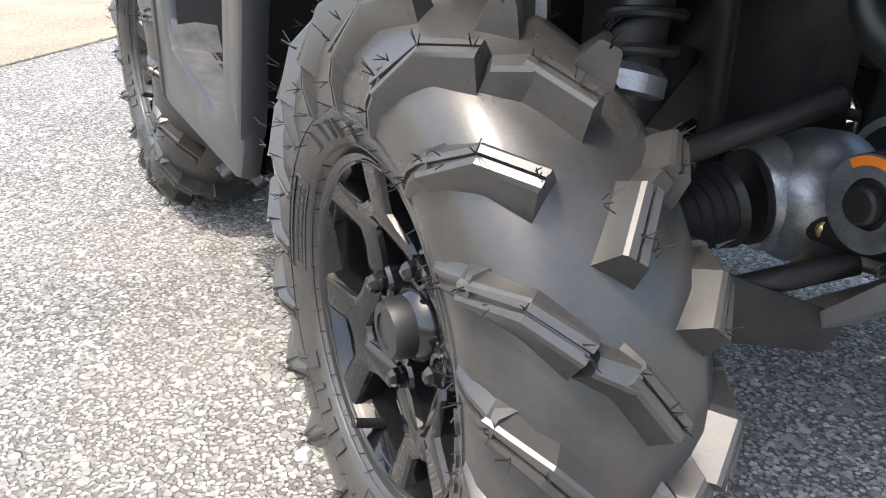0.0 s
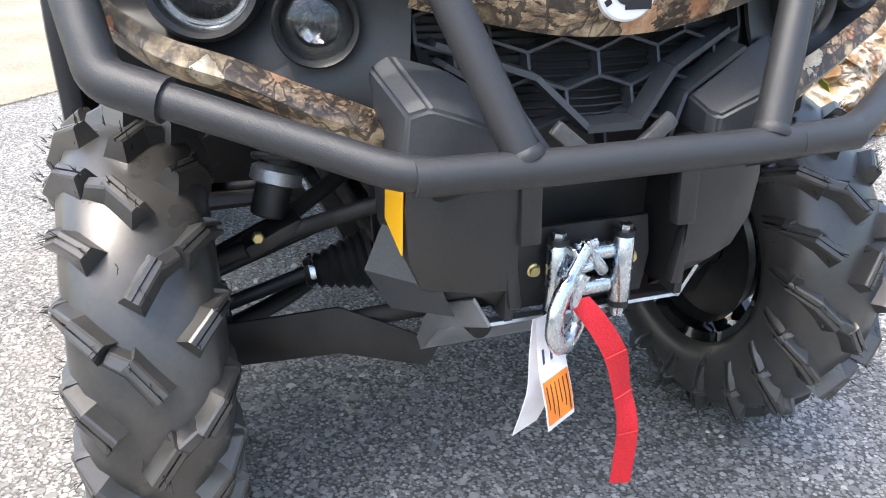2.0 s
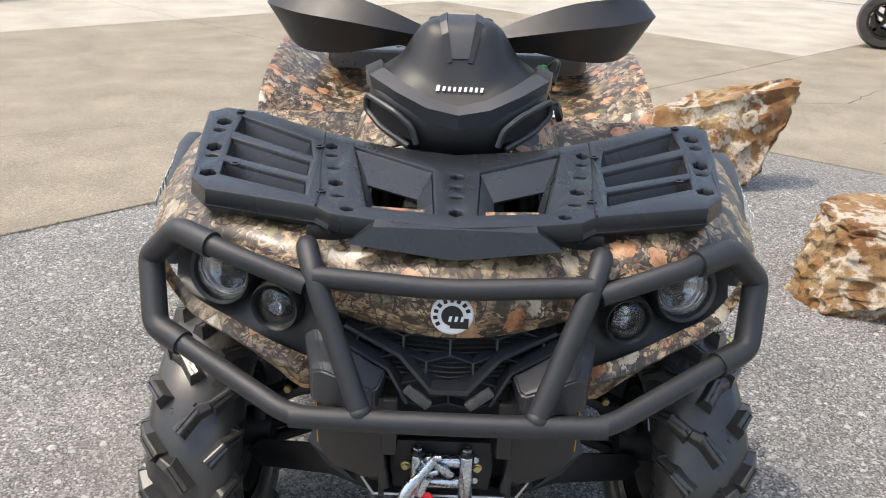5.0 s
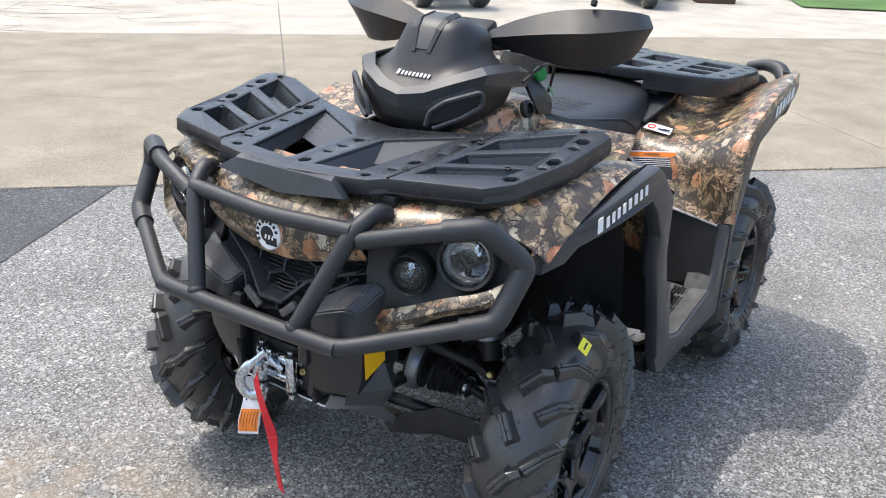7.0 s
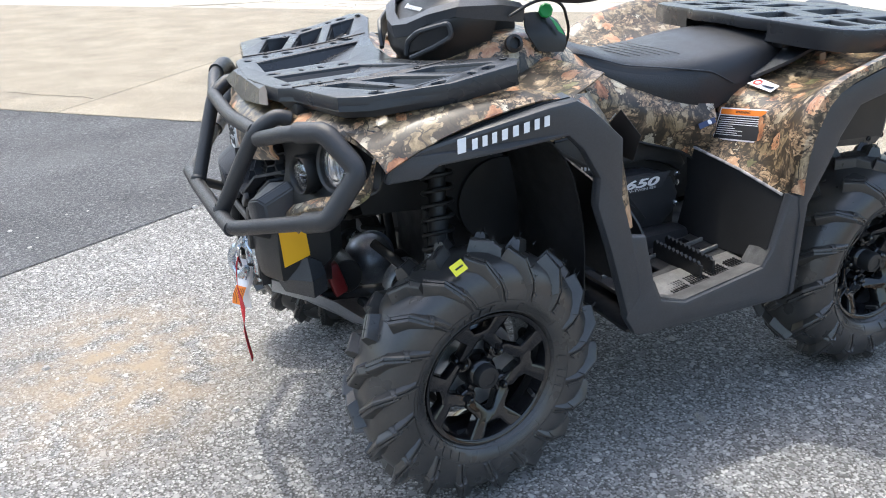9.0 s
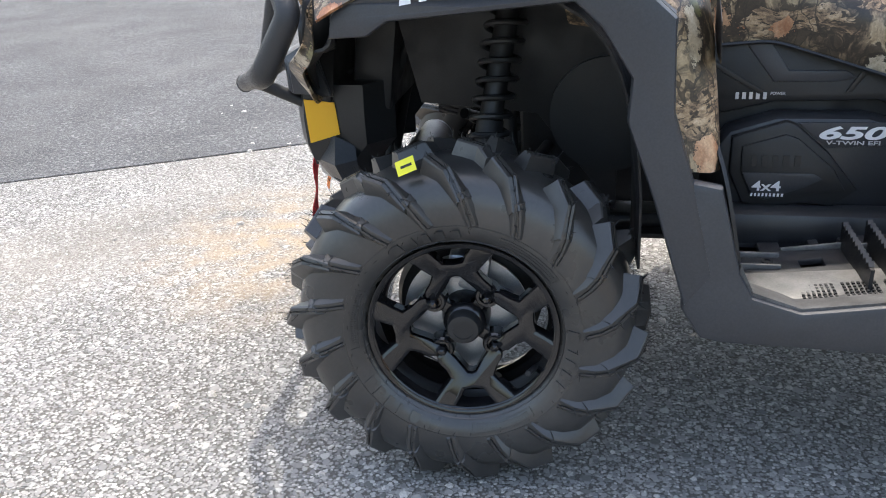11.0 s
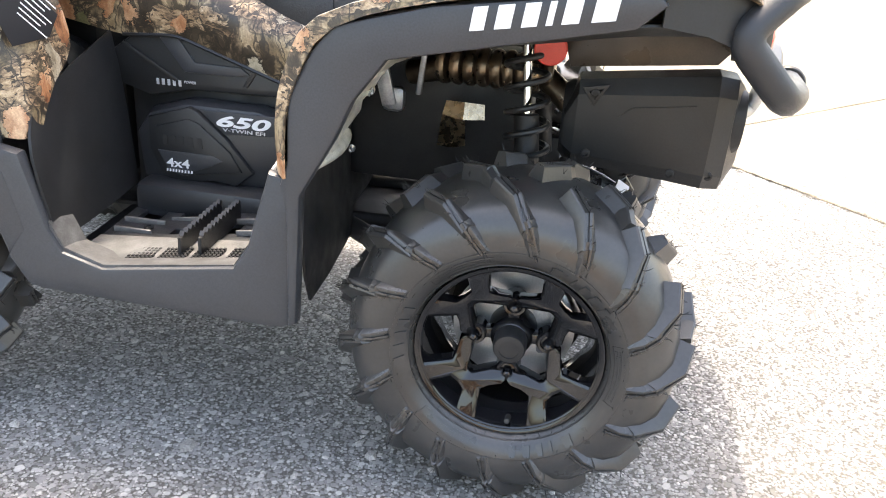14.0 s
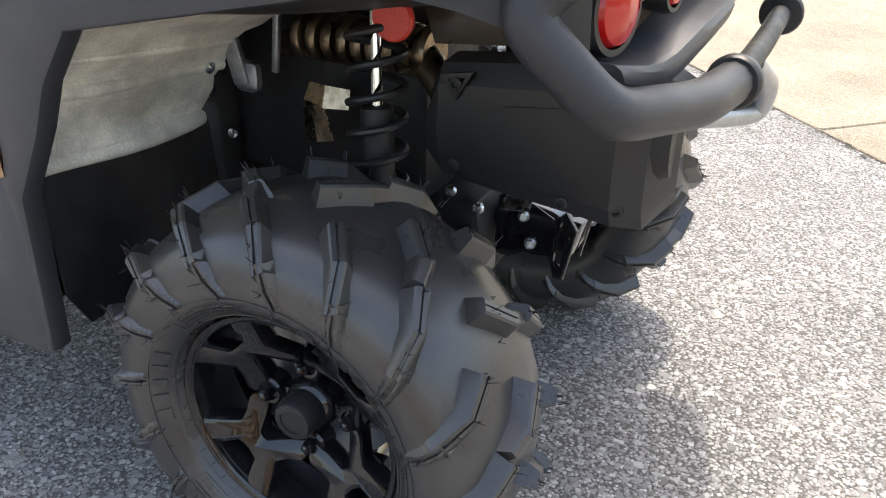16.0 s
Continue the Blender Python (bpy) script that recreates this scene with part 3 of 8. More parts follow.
def slab(name, corners, label="pale tan concrete slab with a brushed dusty surface"):
    bm = bmesh.new()
    c = [Vector((*on_slab(u, v), 0)) for u, v in corners]
    mid = sum(c, Vector()) / len(c)
    rings = []
    for z, inset in ((-0.02, 0.0), (0.004, 0.0), (0.008, 0.006)):
        rings.append([bm.verts.new(p + (mid - p).normalized() * inset + Vector((0, 0, z))) for p in c])
    n = len(c)
    for a, b in zip(rings, rings[1:]):
        for i in range(n):
            bm.faces.new((a[i], a[(i + 1) % n], b[(i + 1) % n], b[i]))
    bm.faces.new(rings[-1])
    return part(name, bm, BLEACHED if "bleached" in label else CONCRETE, apron, label)


apron = tagged(new("pavement"), "pale tan concrete apron cast in slabs beside the asphalt", "concrete apron", kind="structure")
us, vs = (-3.42, 0.62, 4.2, 8.6, 14.0), (0.0, 5.75, 10.0)
g = 0.006
for i, (u0, u1) in enumerate(zip(us, us[1:])):
    for v0, v1 in zip(vs, vs[1:]):
        slab("slab", [(u0 + g, v0 + (g if v0 else 0)), (u1 - g, v0 + (g if v0 else 0)), (u1 - g, v1 - g), (u0 + g, v1 - g)], *(["bleached old concrete slab crossed by cracks"] if v0 else []))
OLD = "bleached old concrete slab crossed by cracks"
slab("slab", [(-3.42 - g, 0.10 + g), (-3.42 - g, 5.75 - g), (-7.66 + g, 5.75 - g), (-7.66 + g, 0.10 + g)])
slab("slab", [(-7.66 - g, 0.10 + g), (-7.66 - g, 10.0 - g), (-14, 10.0 - g), (-14, 0.10 + g)], OLD)
slab("slab", [(-3.42 - g, 5.75 + g), (-3.42 - g, 10.0 - g), (-7.66 + g, 10.0 - g), (-7.66 + g, 5.75 + g)], OLD)
slab("slab", [(-3.42, 0.10 - g), (-14, 0.10 - g), (-14, -9.0), (-4.75, -9.0)])
slab("slab", [(-14.2, 10.0), (-14.2, -9.0), (-40, -9.0), (-40, 10.0)], OLD)
slab("slab", [(14.2, 0.0), (14.2, 10.0), (30, 10.0), (30, 0.0)])
slab("slab", [(-40, 10.02), (30, 10.02), (30, 22.0), (-40, 22.0)], "bleached old concrete slab crossed by cracks")


def crack(points, width):
    bm = bmesh.new()
    for (u0, v0), (u1, v1) in zip(points, points[1:]):
        n = max(3, int(math.hypot(u1 - u0, v1 - v0) / 0.12))
        last = None
        for k in range(n + 1):
            t = k / n
            u, v = u0 + (u1 - u0) * t + random.uniform(-1, 1) * 0.02, v0 + (v1 - v0) * t + random.uniform(-1, 1) * 0.02
            w = width * random.uniform(0.4, 1.2)
            a, b = bm.verts.new((*on_slab(u, v - w / 2), 0.0105)), bm.verts.new((*on_slab(u, v + w / 2), 0.0105))
            if last:
                bm.faces.new((last[0], last[1], b, a))
            last = (a, b)
    return part("crack", bm, BROWNCRACK, apron, "dark irregular crack in the concrete")


BROWNCRACK = material("crack_dirt", (0.11, 0.095, 0.07), 0.9, blotch=0.3, grain=0.3)
crack([(8.0, 0.55), (6.0, 0.5), (5.15, 0.48), (4.22, 0.44)], 0.016)
crack([(0.6, 2.2), (1.6, 2.15), (3.1, 2.5)], 0.007)
crack([(0.9, 3.45), (2.3, 3.30), (4.1, 3.50)], 0.007)
crack([(-3.3, 1.1), (-2.2, 1.35), (-1.2, 1.3), (0.4, 1.75)], 0.006)
crack([(-3.66, -2.26), (-4.1, -2.22), (-4.5, -1.9), (-5.3, -1.95)], 0.014)
crack([(-5.2, -0.9), (-5.6, -1.2), (-6.4, -1.15)], 0.012)
nodes = {(i, j): (1.0 + 0.52 * i + random.uniform(-0.2, 0.2), 5.95 + 0.40 * j + random.uniform(-0.16, 0.16)) for i in range(14) for j in range(9)}
for (i, j), p in nodes.items():
    for step_, chance in (((1, 0), 0.72), ((0, 1), 0.55), ((1, 1), 0.15)):
        q = nodes.get((i + step_[0], j + step_[1]))
        if q and random.random() < chance * (1.0 if i > 2 else 0.5):
            crack([p, q], random.uniform(0.016, 0.034))
crack([(7.4, 5.80), (6.6, 6.2), (6.1, 6.6)], 0.10)

flat_sheet("dark_asphalt_patch", [on_slab(1.57, -0.003), on_slab(14, -0.003), on_slab(14, -6.5), on_slab(3.5, -6.5), on_slab(2.28, -2.35)], 0.004, FRESH, "newer dark grey asphalt patch against the concrete edge", "asphalt patch")
# dirt and dry grass along the edge
bm = bmesh.new()
for k in range(900):
    u = random.uniform(-3.4, 9)
    x, y = on_slab(u, random.gauss(-0.012, 0.012))
    s, a = random.uniform(0.004, 0.014), random.uniform(0, math.pi)
    p = [bm.verts.new((x + s * math.cos(a + q), y + s * math.sin(a + q), 0.006 + (0.008 if q == 0 else 0) * random.random())) for q in (0, 2.1, 4.2)]
    bm.faces.new(p)
tagged(part("edge_dirt", bm, BROWNCRACK, None), "dry dirt and grass bits along the concrete edge", "dirt", kind="stuff")
flat_sheet("grass_verge", [on_slab(-16, 17.5), on_slab(3.5, 22.05), on_slab(3.5, 90), on_slab(-90, 90), on_slab(-90, 17.5)], 0.03, GRASS, "mown green grass verge behind the concrete", "grass")
flat_sheet("grass_verge", [(-14.34, -2.27), (-24.0, -6.1), (-26.0, 4.0), (-16.6, 2.1)], 0.034, GRASS, "corner of mown grass at the edge of the concrete", "grass")


# loose stone chips on the asphalt
def chips(count, spread, size, mat, name, label):
    bm = bmesh.new()
    for k in range(count):
        x, y = random.uniform(*spread[0]), random.uniform(*spread[1])
        if x + y < EDGE + 0.1:
            continue
        r = size * random.lognormvariate(0, 0.35)
        h = [bm.verts.new((x + r * math.cos(a) * random.uniform(0.6, 1.1), y + r * math.sin(a) * random.uniform(0.6, 1.1), 0.0005)) for a in (0, 1.25, 2.5, 3.8, 5.0)]
        t = [bm.verts.new(v.co + Vector(((x - v.co.x) * 0.45, (y - v.co.y) * 0.45, r * random.uniform(0.25, 0.5)))) for v in h]
        for i in range(5):
            bm.faces.new((h[i], h[(i + 1) % 5], t[(i + 1) % 5], t[i]))
        bm.faces.new(t)
    return tagged(part(name, bm, mat, None, angle=20), label, "stone chips", kind="stuff")


CHIP = material("pale_stone_chip", (0.42, 0.40, 0.37), 0.8, grain=0.3, blotch=0.45, blotch_scale=15)
chips(7000, ((-2.2, 2.3), (-2.2, 2.3)), 0.0046, CHIP, "stone_chips", "pale loose stone chips scattered over the asphalt")
chips(480, ((-2.2, 2.3), (-2.2, 2.3)), 0.011, CHIP, "gravel_bits", "larger pale stones set in the asphalt")


# ---- boulders ----
def boulder(name, at, size, seed, label, rot=(0, 0, 0), flat_top=0.75, detail=4):
    bm = bmesh.new()
    bmesh.ops.create_icosphere(bm, subdivisions=detail, radius=1.0)
    off = Vector((seed * 3.1, seed * 1.7, seed * 0.9))
    rnd = random.Random(seed)
    cuts = [(Vector((0, 0, 1)), flat_top), (Vector((0, 0, -1)), 0.6)]
    cuts += [(Vector((rnd.uniform(-1, 1), rnd.uniform(-1, 1), rnd.uniform(-0.5, 0.8))).normalized(), rnd.uniform(0.62, 0.82)) for k in range(9)]
    for v in bm.verts:
        d = v.co.normalized()
        k = 1 + 0.30 * noise.noise(d * 1.3 + off) + 0.16 * noise.noise(d * 3.2 + off) + 0.09 * noise.noise(d * 8 + off) + 0.055 * noise.noise(d * 19 + off) + 0.02 * noise.noise(d * 41 + off)
        cell = noise.voronoi(d * 2.2 + off)[0][0]
        k += 0.18 * (cell - 0.4)
        p = d * k
        for cut, far in cuts:
            over_by = p.dot(cut) - far
            if over_by > 0:
                p -= cut * over_by * 0.93
        ridge = 1 - 2 * abs(noise.noise(d * 3.6 + off * 2))
        v.co = p * (1 + 0.035 * ridge) + 0.035 * Vector((noise.noise(d * 9 + off), noise.noise(d * 9.5 - off), noise.noise(d * 10 + off * 2)))
    bmesh.ops.transform(bm, matrix=pose(0, 0, 0, *rot) @ Matrix.Diagonal((*size, 1)), verts=bm.verts)
    low = min(v.co.z for v in bm.verts)
    ob = part(name, bm, ROCK, None, angle=30)
    ob.location = (at[0], at[1], -low - 0.02)
    return tagged(ob, label, "boulder", group="boulders beside the parked machine")


def standing_stone():
    """The tall slab-like boulder: a leaning wedge with a high corner."""
    bm = bmesh.new()
    bmesh.ops.create_icosphere(bm, subdivisions=5, radius=1.0)
    for v in bm.verts:
        d = v.co.normalized()
        m = max(abs(d.x), abs(d.y), abs(d.z))
        p = d * (0.45 + 0.55 / m) * 0.8
        p *= 1 + 0.10 * noise.noise(d * 2.2) + 0.10 * noise.noise(d * 5.5) + 0.055 * noise.noise(d * 14) + 0.025 * noise.noise(d * 33)
        t = max(0.0, min(1.0, (p.z + 0.85) / 1.7))
        k = max(0.0, min(1.0, (p.y + 0.9) / 1.8))
        v.co = Vector((p.x * (0.20 - 0.07 * t) - 0.10 * t + 0.05 * noise.noise(d * 3.3), -0.50 + 1.14 * k - 0.34 * (1 - t) * k + 0.12 * (1 - t) * (1 - k), t * (0.40 + 0.30 * k) + 0.02 * noise.noise(d * 9)))
    ob = part("boulder", bm, ROCK, None, angle=30)
    ob.location = (-2.38, 1.40, -0.03)
    return tagged(ob, "tall wedge-shaped ochre boulder standing on the asphalt by the concrete", "boulder", group="boulders beside the parked machine")


standing_stone()
boulder("boulder", (-1.00, 2.00), (0.46, 0.76, 0.31), 4, "broad tan and rust-brown boulder lying on the asphalt", rot=(0, 0, 6), flat_top=0.42, detail=6)


# ---- the quad bike: front along +x, left along +y ----
quad = thing("quad_bike", "black and woodland-camouflage quad bike with racks, bull bar and winch", "quad bike")
AXLE_Z = 0.326
TREAD_R = 0.305


def tyre_skin(half):
    keys = [(0.0, 0.0, TREAD_R), (0.2, 0.26 * half, TREAD_R - 0.001), (0.42, 0.58 * half, TREAD_R - 0.007), (0.58, 0.80 * half, TREAD_R - 0.020), (0.70, 0.94 * half, TREAD_R - 0.042),
            (0.80, 1.0 * half, TREAD_R - 0.070), (0.90, 0.97 * half, TREAD_R - 0.103), (0.96, 0.86 * half, TREAD_R - 0.124), (1.0, 0.70 * half, TREAD_R - 0.134)]

    def skin(s, phi, lift=0.0):
        a = min(abs(s), 1.0)
        for (s0, y0, r0), (s1, y1, r1) in zip(keys, keys[1:]):
            if a <= s1:
                t = (a - s0) / (s1 - s0)
                y, r = y0 + (y1 - y0) * t, r0 + (r1 - r0) * t
                ny, nr = -(r1 - r0), (y1 - y0)
                break
        k = math.hypot(ny, nr)
        ny, nr = ny / k, nr / k
        sign = 1 if s >= 0 else -1
        y, r = sign * (y + ny * lift), r + nr * lift
        return Vector((r * math.sin(phi), y, r * math.cos(phi)))
    return skin, keys


def add_lug(bm, skin, path, widths, heights, groove=False):
    rows, ends = [], []
    for i, (s, phi) in enumerate(path):
        a, b = path[max(i - 1, 0)], path[min(i + 1, len(path) - 1)]
        p, n = skin(s, phi), (skin(s, phi, 0.01) - skin(s, phi)).normalized()
        d = (skin(*b) - skin(*a)).normalized()
        side = n.cross(d).normalized()
        w, h = widths[i], heights[i]
        c, g = min(0.0028, h * 0.3, w * 0.4), 0.0013 if abs(s) < 0.7 else 0.0028
        offsets = [(-1.75 * w, -0.004), (-0.98 * w, h - c), (-0.98 * w + c, h)] + ([(-g, h), (-g * 0.7, h - 0.004), (g * 0.7, h - 0.004), (g, h)] if groove else []) + [(0.98 * w - c, h), (0.98 * w, h - c), (1.75 * w, -0.004)]
        rows.append([p + side * q + n * z for q, z in offsets])
        ends.append(d)
    for k, lift in ((0, 1), (-1, 1)):
        rows[0][k], rows[-1][k] = rows[0][k] - ends[0] * 0.008, rows[-1][k] + ends[-1] * 0.008
    vs = [[bm.verts.new(q) for q in r] for r in rows]
    for a, b in zip(vs, vs[1:]):
        for k in range(len(a) - 1):
            bm.faces.new((a[k], a[k + 1], b[k + 1], b[k]))
    bm.faces.new(vs[0])
    bm.faces.new(vs[-1][::-1])


def add_hair(bm, p, d, r=0.0007):
    d = Vector(d)
    x = d.orthogonal().normalized()
    y = d.normalized().cross(x)
    lo = [bm.verts.new(p + (x * math.cos(a) + y * math.sin(a)) * r) for a in (0, 2.1, 4.2)]
    hi = [bm.verts.new(p + d + (x * math.cos(a) + y * math.sin(a)) * r * 0.7) for a in (0, 2.1, 4.2)]
    for k in range(3):
        bm.faces.new((lo[k], lo[(k + 1) % 3], hi[(k + 1) % 3], hi[k]))


def lug_mesh(skin, kind):
    """One rubber lug at the top of the tyre: an edge lug with its slotted side bar, or a short centre lug."""
    bm = bmesh.new()
    if kind in ("edge_out", "edge_in"):
        sg, o = (1, 0.0) if kind == "edge_out" else (-1, 0.03)
        add_lug(bm, skin, [(sg * 0.72, o - 0.035), (sg * 0.55, o + 0.05), (sg * 0.37, o + 0.155)], [0.0092, 0.0100, 0.0108], [0.016, 0.023, 0.026], True)
        add_lug(bm, skin, [(sg * 0.865, o - 0.118), (sg * 0.79, o - 0.078), (sg * 0.695, o - 0.028)], [0.0080, 0.0085, 0.0090], [0.003, 0.0080, 0.0145], True)
    else:
        sg = 1 if kind == "centre_out" else -1
        add_lug(bm, skin, [(sg * 0.33, 0.180), (sg * 0.17, 0.225)], [0.0085, 0.0100], [0.018, 0.0245])
        add_lug(bm, skin, [(sg * 0.18, 0.210), (sg * -0.07, 0.350)], [0.0100, 0.0108], [0.0255, 0.0265], True)
    bmesh.ops.recalc_face_normals(bm, faces=bm.faces)
    me = bpy.data.meshes.new("tread_lug")
    bm.to_mesh(me)
    bm.free()
    return finish(me, RUBBER, 25)


RIM_R = 0.168


def make_wheel(half, hub_in, cap_out, tread_turn, pitches):
    """One left-hand wheel at the origin, its outside along +y."""
    skin, keys = tyre_skin(half)
    bm = bmesh.new()
    n, rows = 96, []
    ss = [-1.0, -0.96, -0.9, -0.8, -0.7, -0.58, -0.42, -0.2, 0.0, 0.2, 0.42, 0.58, 0.7, 0.8, 0.9, 0.96, 1.0]
    for s in ss:
        rows.append([bm.verts.new(skin(s, 2 * math.pi * i / n)) for i in range(n)])
    for a, b in zip(rows, rows[1:]):
        for i in range(n):
            bm.faces.new((a[i], a[(i + 1) % n], b[(i + 1) % n], b[i]))

    def raised(loop, lift):
        lo = [bm.verts.new(skin(s, p, -0.001)) for s, p in loop]
        hi = [bm.verts.new(skin(s, p, lift)) for s, p in loop]
        bm.faces.new(hi)
        for j in range(len(loop)):
            bm.faces.new((lo[j], lo[(j + 1) % len(loop)], hi[(j + 1) % len(loop)], hi[j]))

    step = 2 * math.pi / pitches
    for r_s in (0.875, 0.968):
        for i in range(n):
            raised([(r_s - 0.003, 2 * math.pi * i / n), (r_s + 0.003, 2 * math.pi * i / n), (r_s + 0.003, 2 * math.pi * (i + 1) / n), (r_s - 0.003, 2 * math.pi * (i + 1) / n)], 0.0012)
    # boxed panels and unreadable raised marks on the side wall
    for start in (0.2, 2.3, 4.4):
        for a0, a1, s0, s1 in ((0, 0.62, 0.946, 0.950), (0, 0.62, 0.897, 0.901), (0, 0.006, 0.897, 0.95), (0.614, 0.62, 0.897, 0.95)):
            m_ = max(1, int((a1 - a0) / 0.05))
            for i in range(m_):
                p, q = start + a0 + (a1 - a0) * i / m_, start + a0 + (a1 - a0) * (i + 1) / m_
                raised([(s0, p), (s1, p), (s1, q), (s0, q)], 0.0014)
        for k in range(22):
            p = start + 0.04 + k * 0.0245
            raised([(0.912, p), (0.922, p), (0.922, p + 0.014), (0.912, p + 0.014)], 0.0011)
            raised([(0.928, p), (0.938, p), (0.938, p + 0.016), (0.928, p + 0.016)], 0.0011)
        for k, w in enumerate((0.075, 0.08, 0.07, 0.03, 0.10)):
            p = start + 0.95 + k * 0.135
            raised([(0.945, p), (0.895, p + 0.012), (0.895, p + w - 0.012), (0.945, p + w)], 0.0030)
    tyre_bm = bm
    hair = bmesh.new()
    rnd = random.Random(5)
    for k in range(pitches):
        for s, dphi, lift in ((0.70, -0.03, 0.018), (0.86, -0.12, 0.006), (0.80, -0.07, 0.010), (0.62, 0.02, 0.023), (0.55, 0.05, 0.023), (0.40, 0.14, 0.024), (0.38, 0.16, 0.020), (0.16, 0.22, 0.024), (-0.04, 0.34, 0.024), (0.0, 0.30, 0.024), (-0.5, 0.07, 0.024), (-0.68, 0.0, 0.02), (-0.4, 0.17, 0.024)):
            for twin in range(3):
                phi = k * step + radians(tread_turn) + dphi + rnd.uniform(-0.012, 0.012)
                p = skin(s, phi, lift)
                d = (skin(s, phi, lift + 0.01) - p).normalized()
                add_hair(hair, p, (d + Vector((rnd.uniform(-0.6, 0.6), rnd.uniform(-0.3, 0.3), rnd.uniform(-0.6, 0.6)))) * rnd.uniform(0.006, 0.014))
    for k in range(44):
        phi = 2 * math.pi * k / 44
        for s in (0.90, 0.985):
            if rnd.random() < 0.8:
                add_hair(hair, skin(s, phi, 0), Vector((rnd.uniform(-0.4, 0.4), 1, rnd.uniform(-0.4, 0.4))).normalized() * rnd.uniform(0.006, 0.011))
    # rim barrel
    turn = Matrix.Rotation(radians(-90), 4, "X")  # z of the lathe to +y
    lip = 0.70 * half
    wheel = part("wheel", lathe([(RIM_R - 0.002, lip - 0.004), (RIM_R + 0.0035, lip + 0.004), (RIM_R + 0.002, lip + 0.008), (RIM_R - 0.002, lip + 0.007), (RIM_R - 0.008, lip + 0.002), (RIM_R - 0.016, lip - 0.025), (RIM_R - 0.024, -0.2 * half), (RIM_R - 0.010, -lip), (RIM_R + 0.006, -lip - 0.008), (RIM_R - 0.002, -lip)], turn, 64, cap=False), GLOSS, None, angle=28)

    def polar(r, deg):
        return (r * math.sin(radians(deg)), r * math.cos(radians(deg)))

    hub_y = lip - hub_in
    face_drop = hub_in + 0.006

    # wheel face: four X-shaped spokes, each reaching from two nut bosses to two feet on the rim
    def dish(v):
        r = math.hypot(v.x, v.y)
        t = max(0.0, (RIM_R - r) / (RIM_R - 0.068))
        return Vector((v.x, lip + 0.002 - face_drop * t ** 1.25 + (v.z - 0.015), v.y))
    half_x = [(0.0, 0.1265), (0.017, 0.1285), (0.026, 0.143), (0.040, 0.1625), (0.072, 0.1510), (0.077, 0.1430), (0.053, 0.1170), (0.041, 0.1040), (0.047, 0.0900), (0.0600, 0.0720), (0.0605, 0.0612), (0.0415, 0.0422), (0.0365, 0.0560), (0.0250, 0.0700), (0.0070, 0.0960), (0.0, 0.0975)]
    cross = half_x + [(-x, y) for x, y in half_x[-2:0:-1]]
    for q in range(4):
        turn_q = Matrix.Rotation(radians(45 + 90 * q), 3, "Z")
        loop = [(turn_q @ Vector((x, y, 0)))[:2] for x, y in cross]
        part("spoke", plate(loop, [], 0.034, 0.0075, dish), GLOSS, wheel, "gloss black X-shaped spoke", angle=20)
    for q in range(4):
        x, z = polar(0.0685, 90 * q)
        part("nut_boss", lathe([(0.024, hub_y - 0.034), (0.0225, hub_y - 0.008), (0.0195, hub_y - 0.004), (0.015, hub_y - 0.0045), (0.0145, hub_y - 0.016)], Matrix.Translation((x, 0, z)) @ turn, 20), GLOSS, wheel, angle=30)
        a, b = polar(0.030, 90 * q), polar(0.060, 90 * q)
        part("hub_web", box(((a[0] + b[0]) / 2, hub_y - 0.024, (a[1] + b[1]) / 2), (0.022 if q % 2 == 0 else 0.036, 0.022, 0.036 if q % 2 == 0 else 0.022), bevel=0.004), GLOSS, wheel)
    part("rim_ring", lathe([(RIM_R - 0.001, lip + 0.0062), (RIM_R - 0.005, lip + 0.005), (RIM_R - 0.010, lip - 0.004), (RIM_R - 0.012, lip - 0.016), (RIM_R - 0.014, lip - 0.045)], turn, 64, cap=False), GLOSS, wheel, angle=24)
    part("hub", lathe([(0.046, hub_y - 0.060), (0.044, hub_y - 0.030), (0.040, hub_y - 0.016), (0.037, hub_y - 0.006), (0.030, hub_y)], turn, 40), GLOSS, wheel)
    part("tyre", tyre_bm, RUBBER, wheel, "black knobbly tyre dusty on its sidewall", angle=32)
    w = part("whisker_fringe", hair, BOOT, wheel, "thin rubber moulding whiskers")
    w["kind"] = "stuff"
    for kind in ("edge_out", "edge_in", "centre"):
        meshes = [lug_mesh(skin, k) for k in ((kind,) if kind != "centre" else ("centre_out", "centre_in"))]
        for k in range(pitches):
            lug = new("tread_lug", meshes[k % len(meshes)])
            lug.parent = wheel
            lug.matrix_basis = pose(0, 0, 0, 0, 360 * k / pitches + tread_turn, 0)
    cap_y = hub_y + cap_out
    part("hub_cap", lathe([(0.031, hub_y - 0.005), (0.030, cap_y - 0.006), (0.027, cap_y), (0.018, cap_y + 0.001), (0.018, cap_y - 0.001), (0.0, cap_y - 0.001)], turn, 32, cap=False), BLACK, wheel, "matt black plastic hub cap")
    for q in range(4):
        x, z = polar(0.0685, 90 * q)
        nut = lathe([(0.0155, -0.012), (0.0145, 0), (0.0145, 0.004), (0.0105, 0.005), (0.0100, 0.018), (0.007, 0.023), (0.003, 0.025)], Matrix.Translation((x, hub_y - 0.012, z)) @ turn, 6)
        part("lug_nut", nut, GLOSS, wheel, "dark chromed wheel nut", angle=25)
    x, z = polar(0.152, 185)
    part("valve", rod((x, lip - 0.02, z), (x * 0.90, lip + 0.018, z * 0.90), 0.0055), BOOT, wheel)
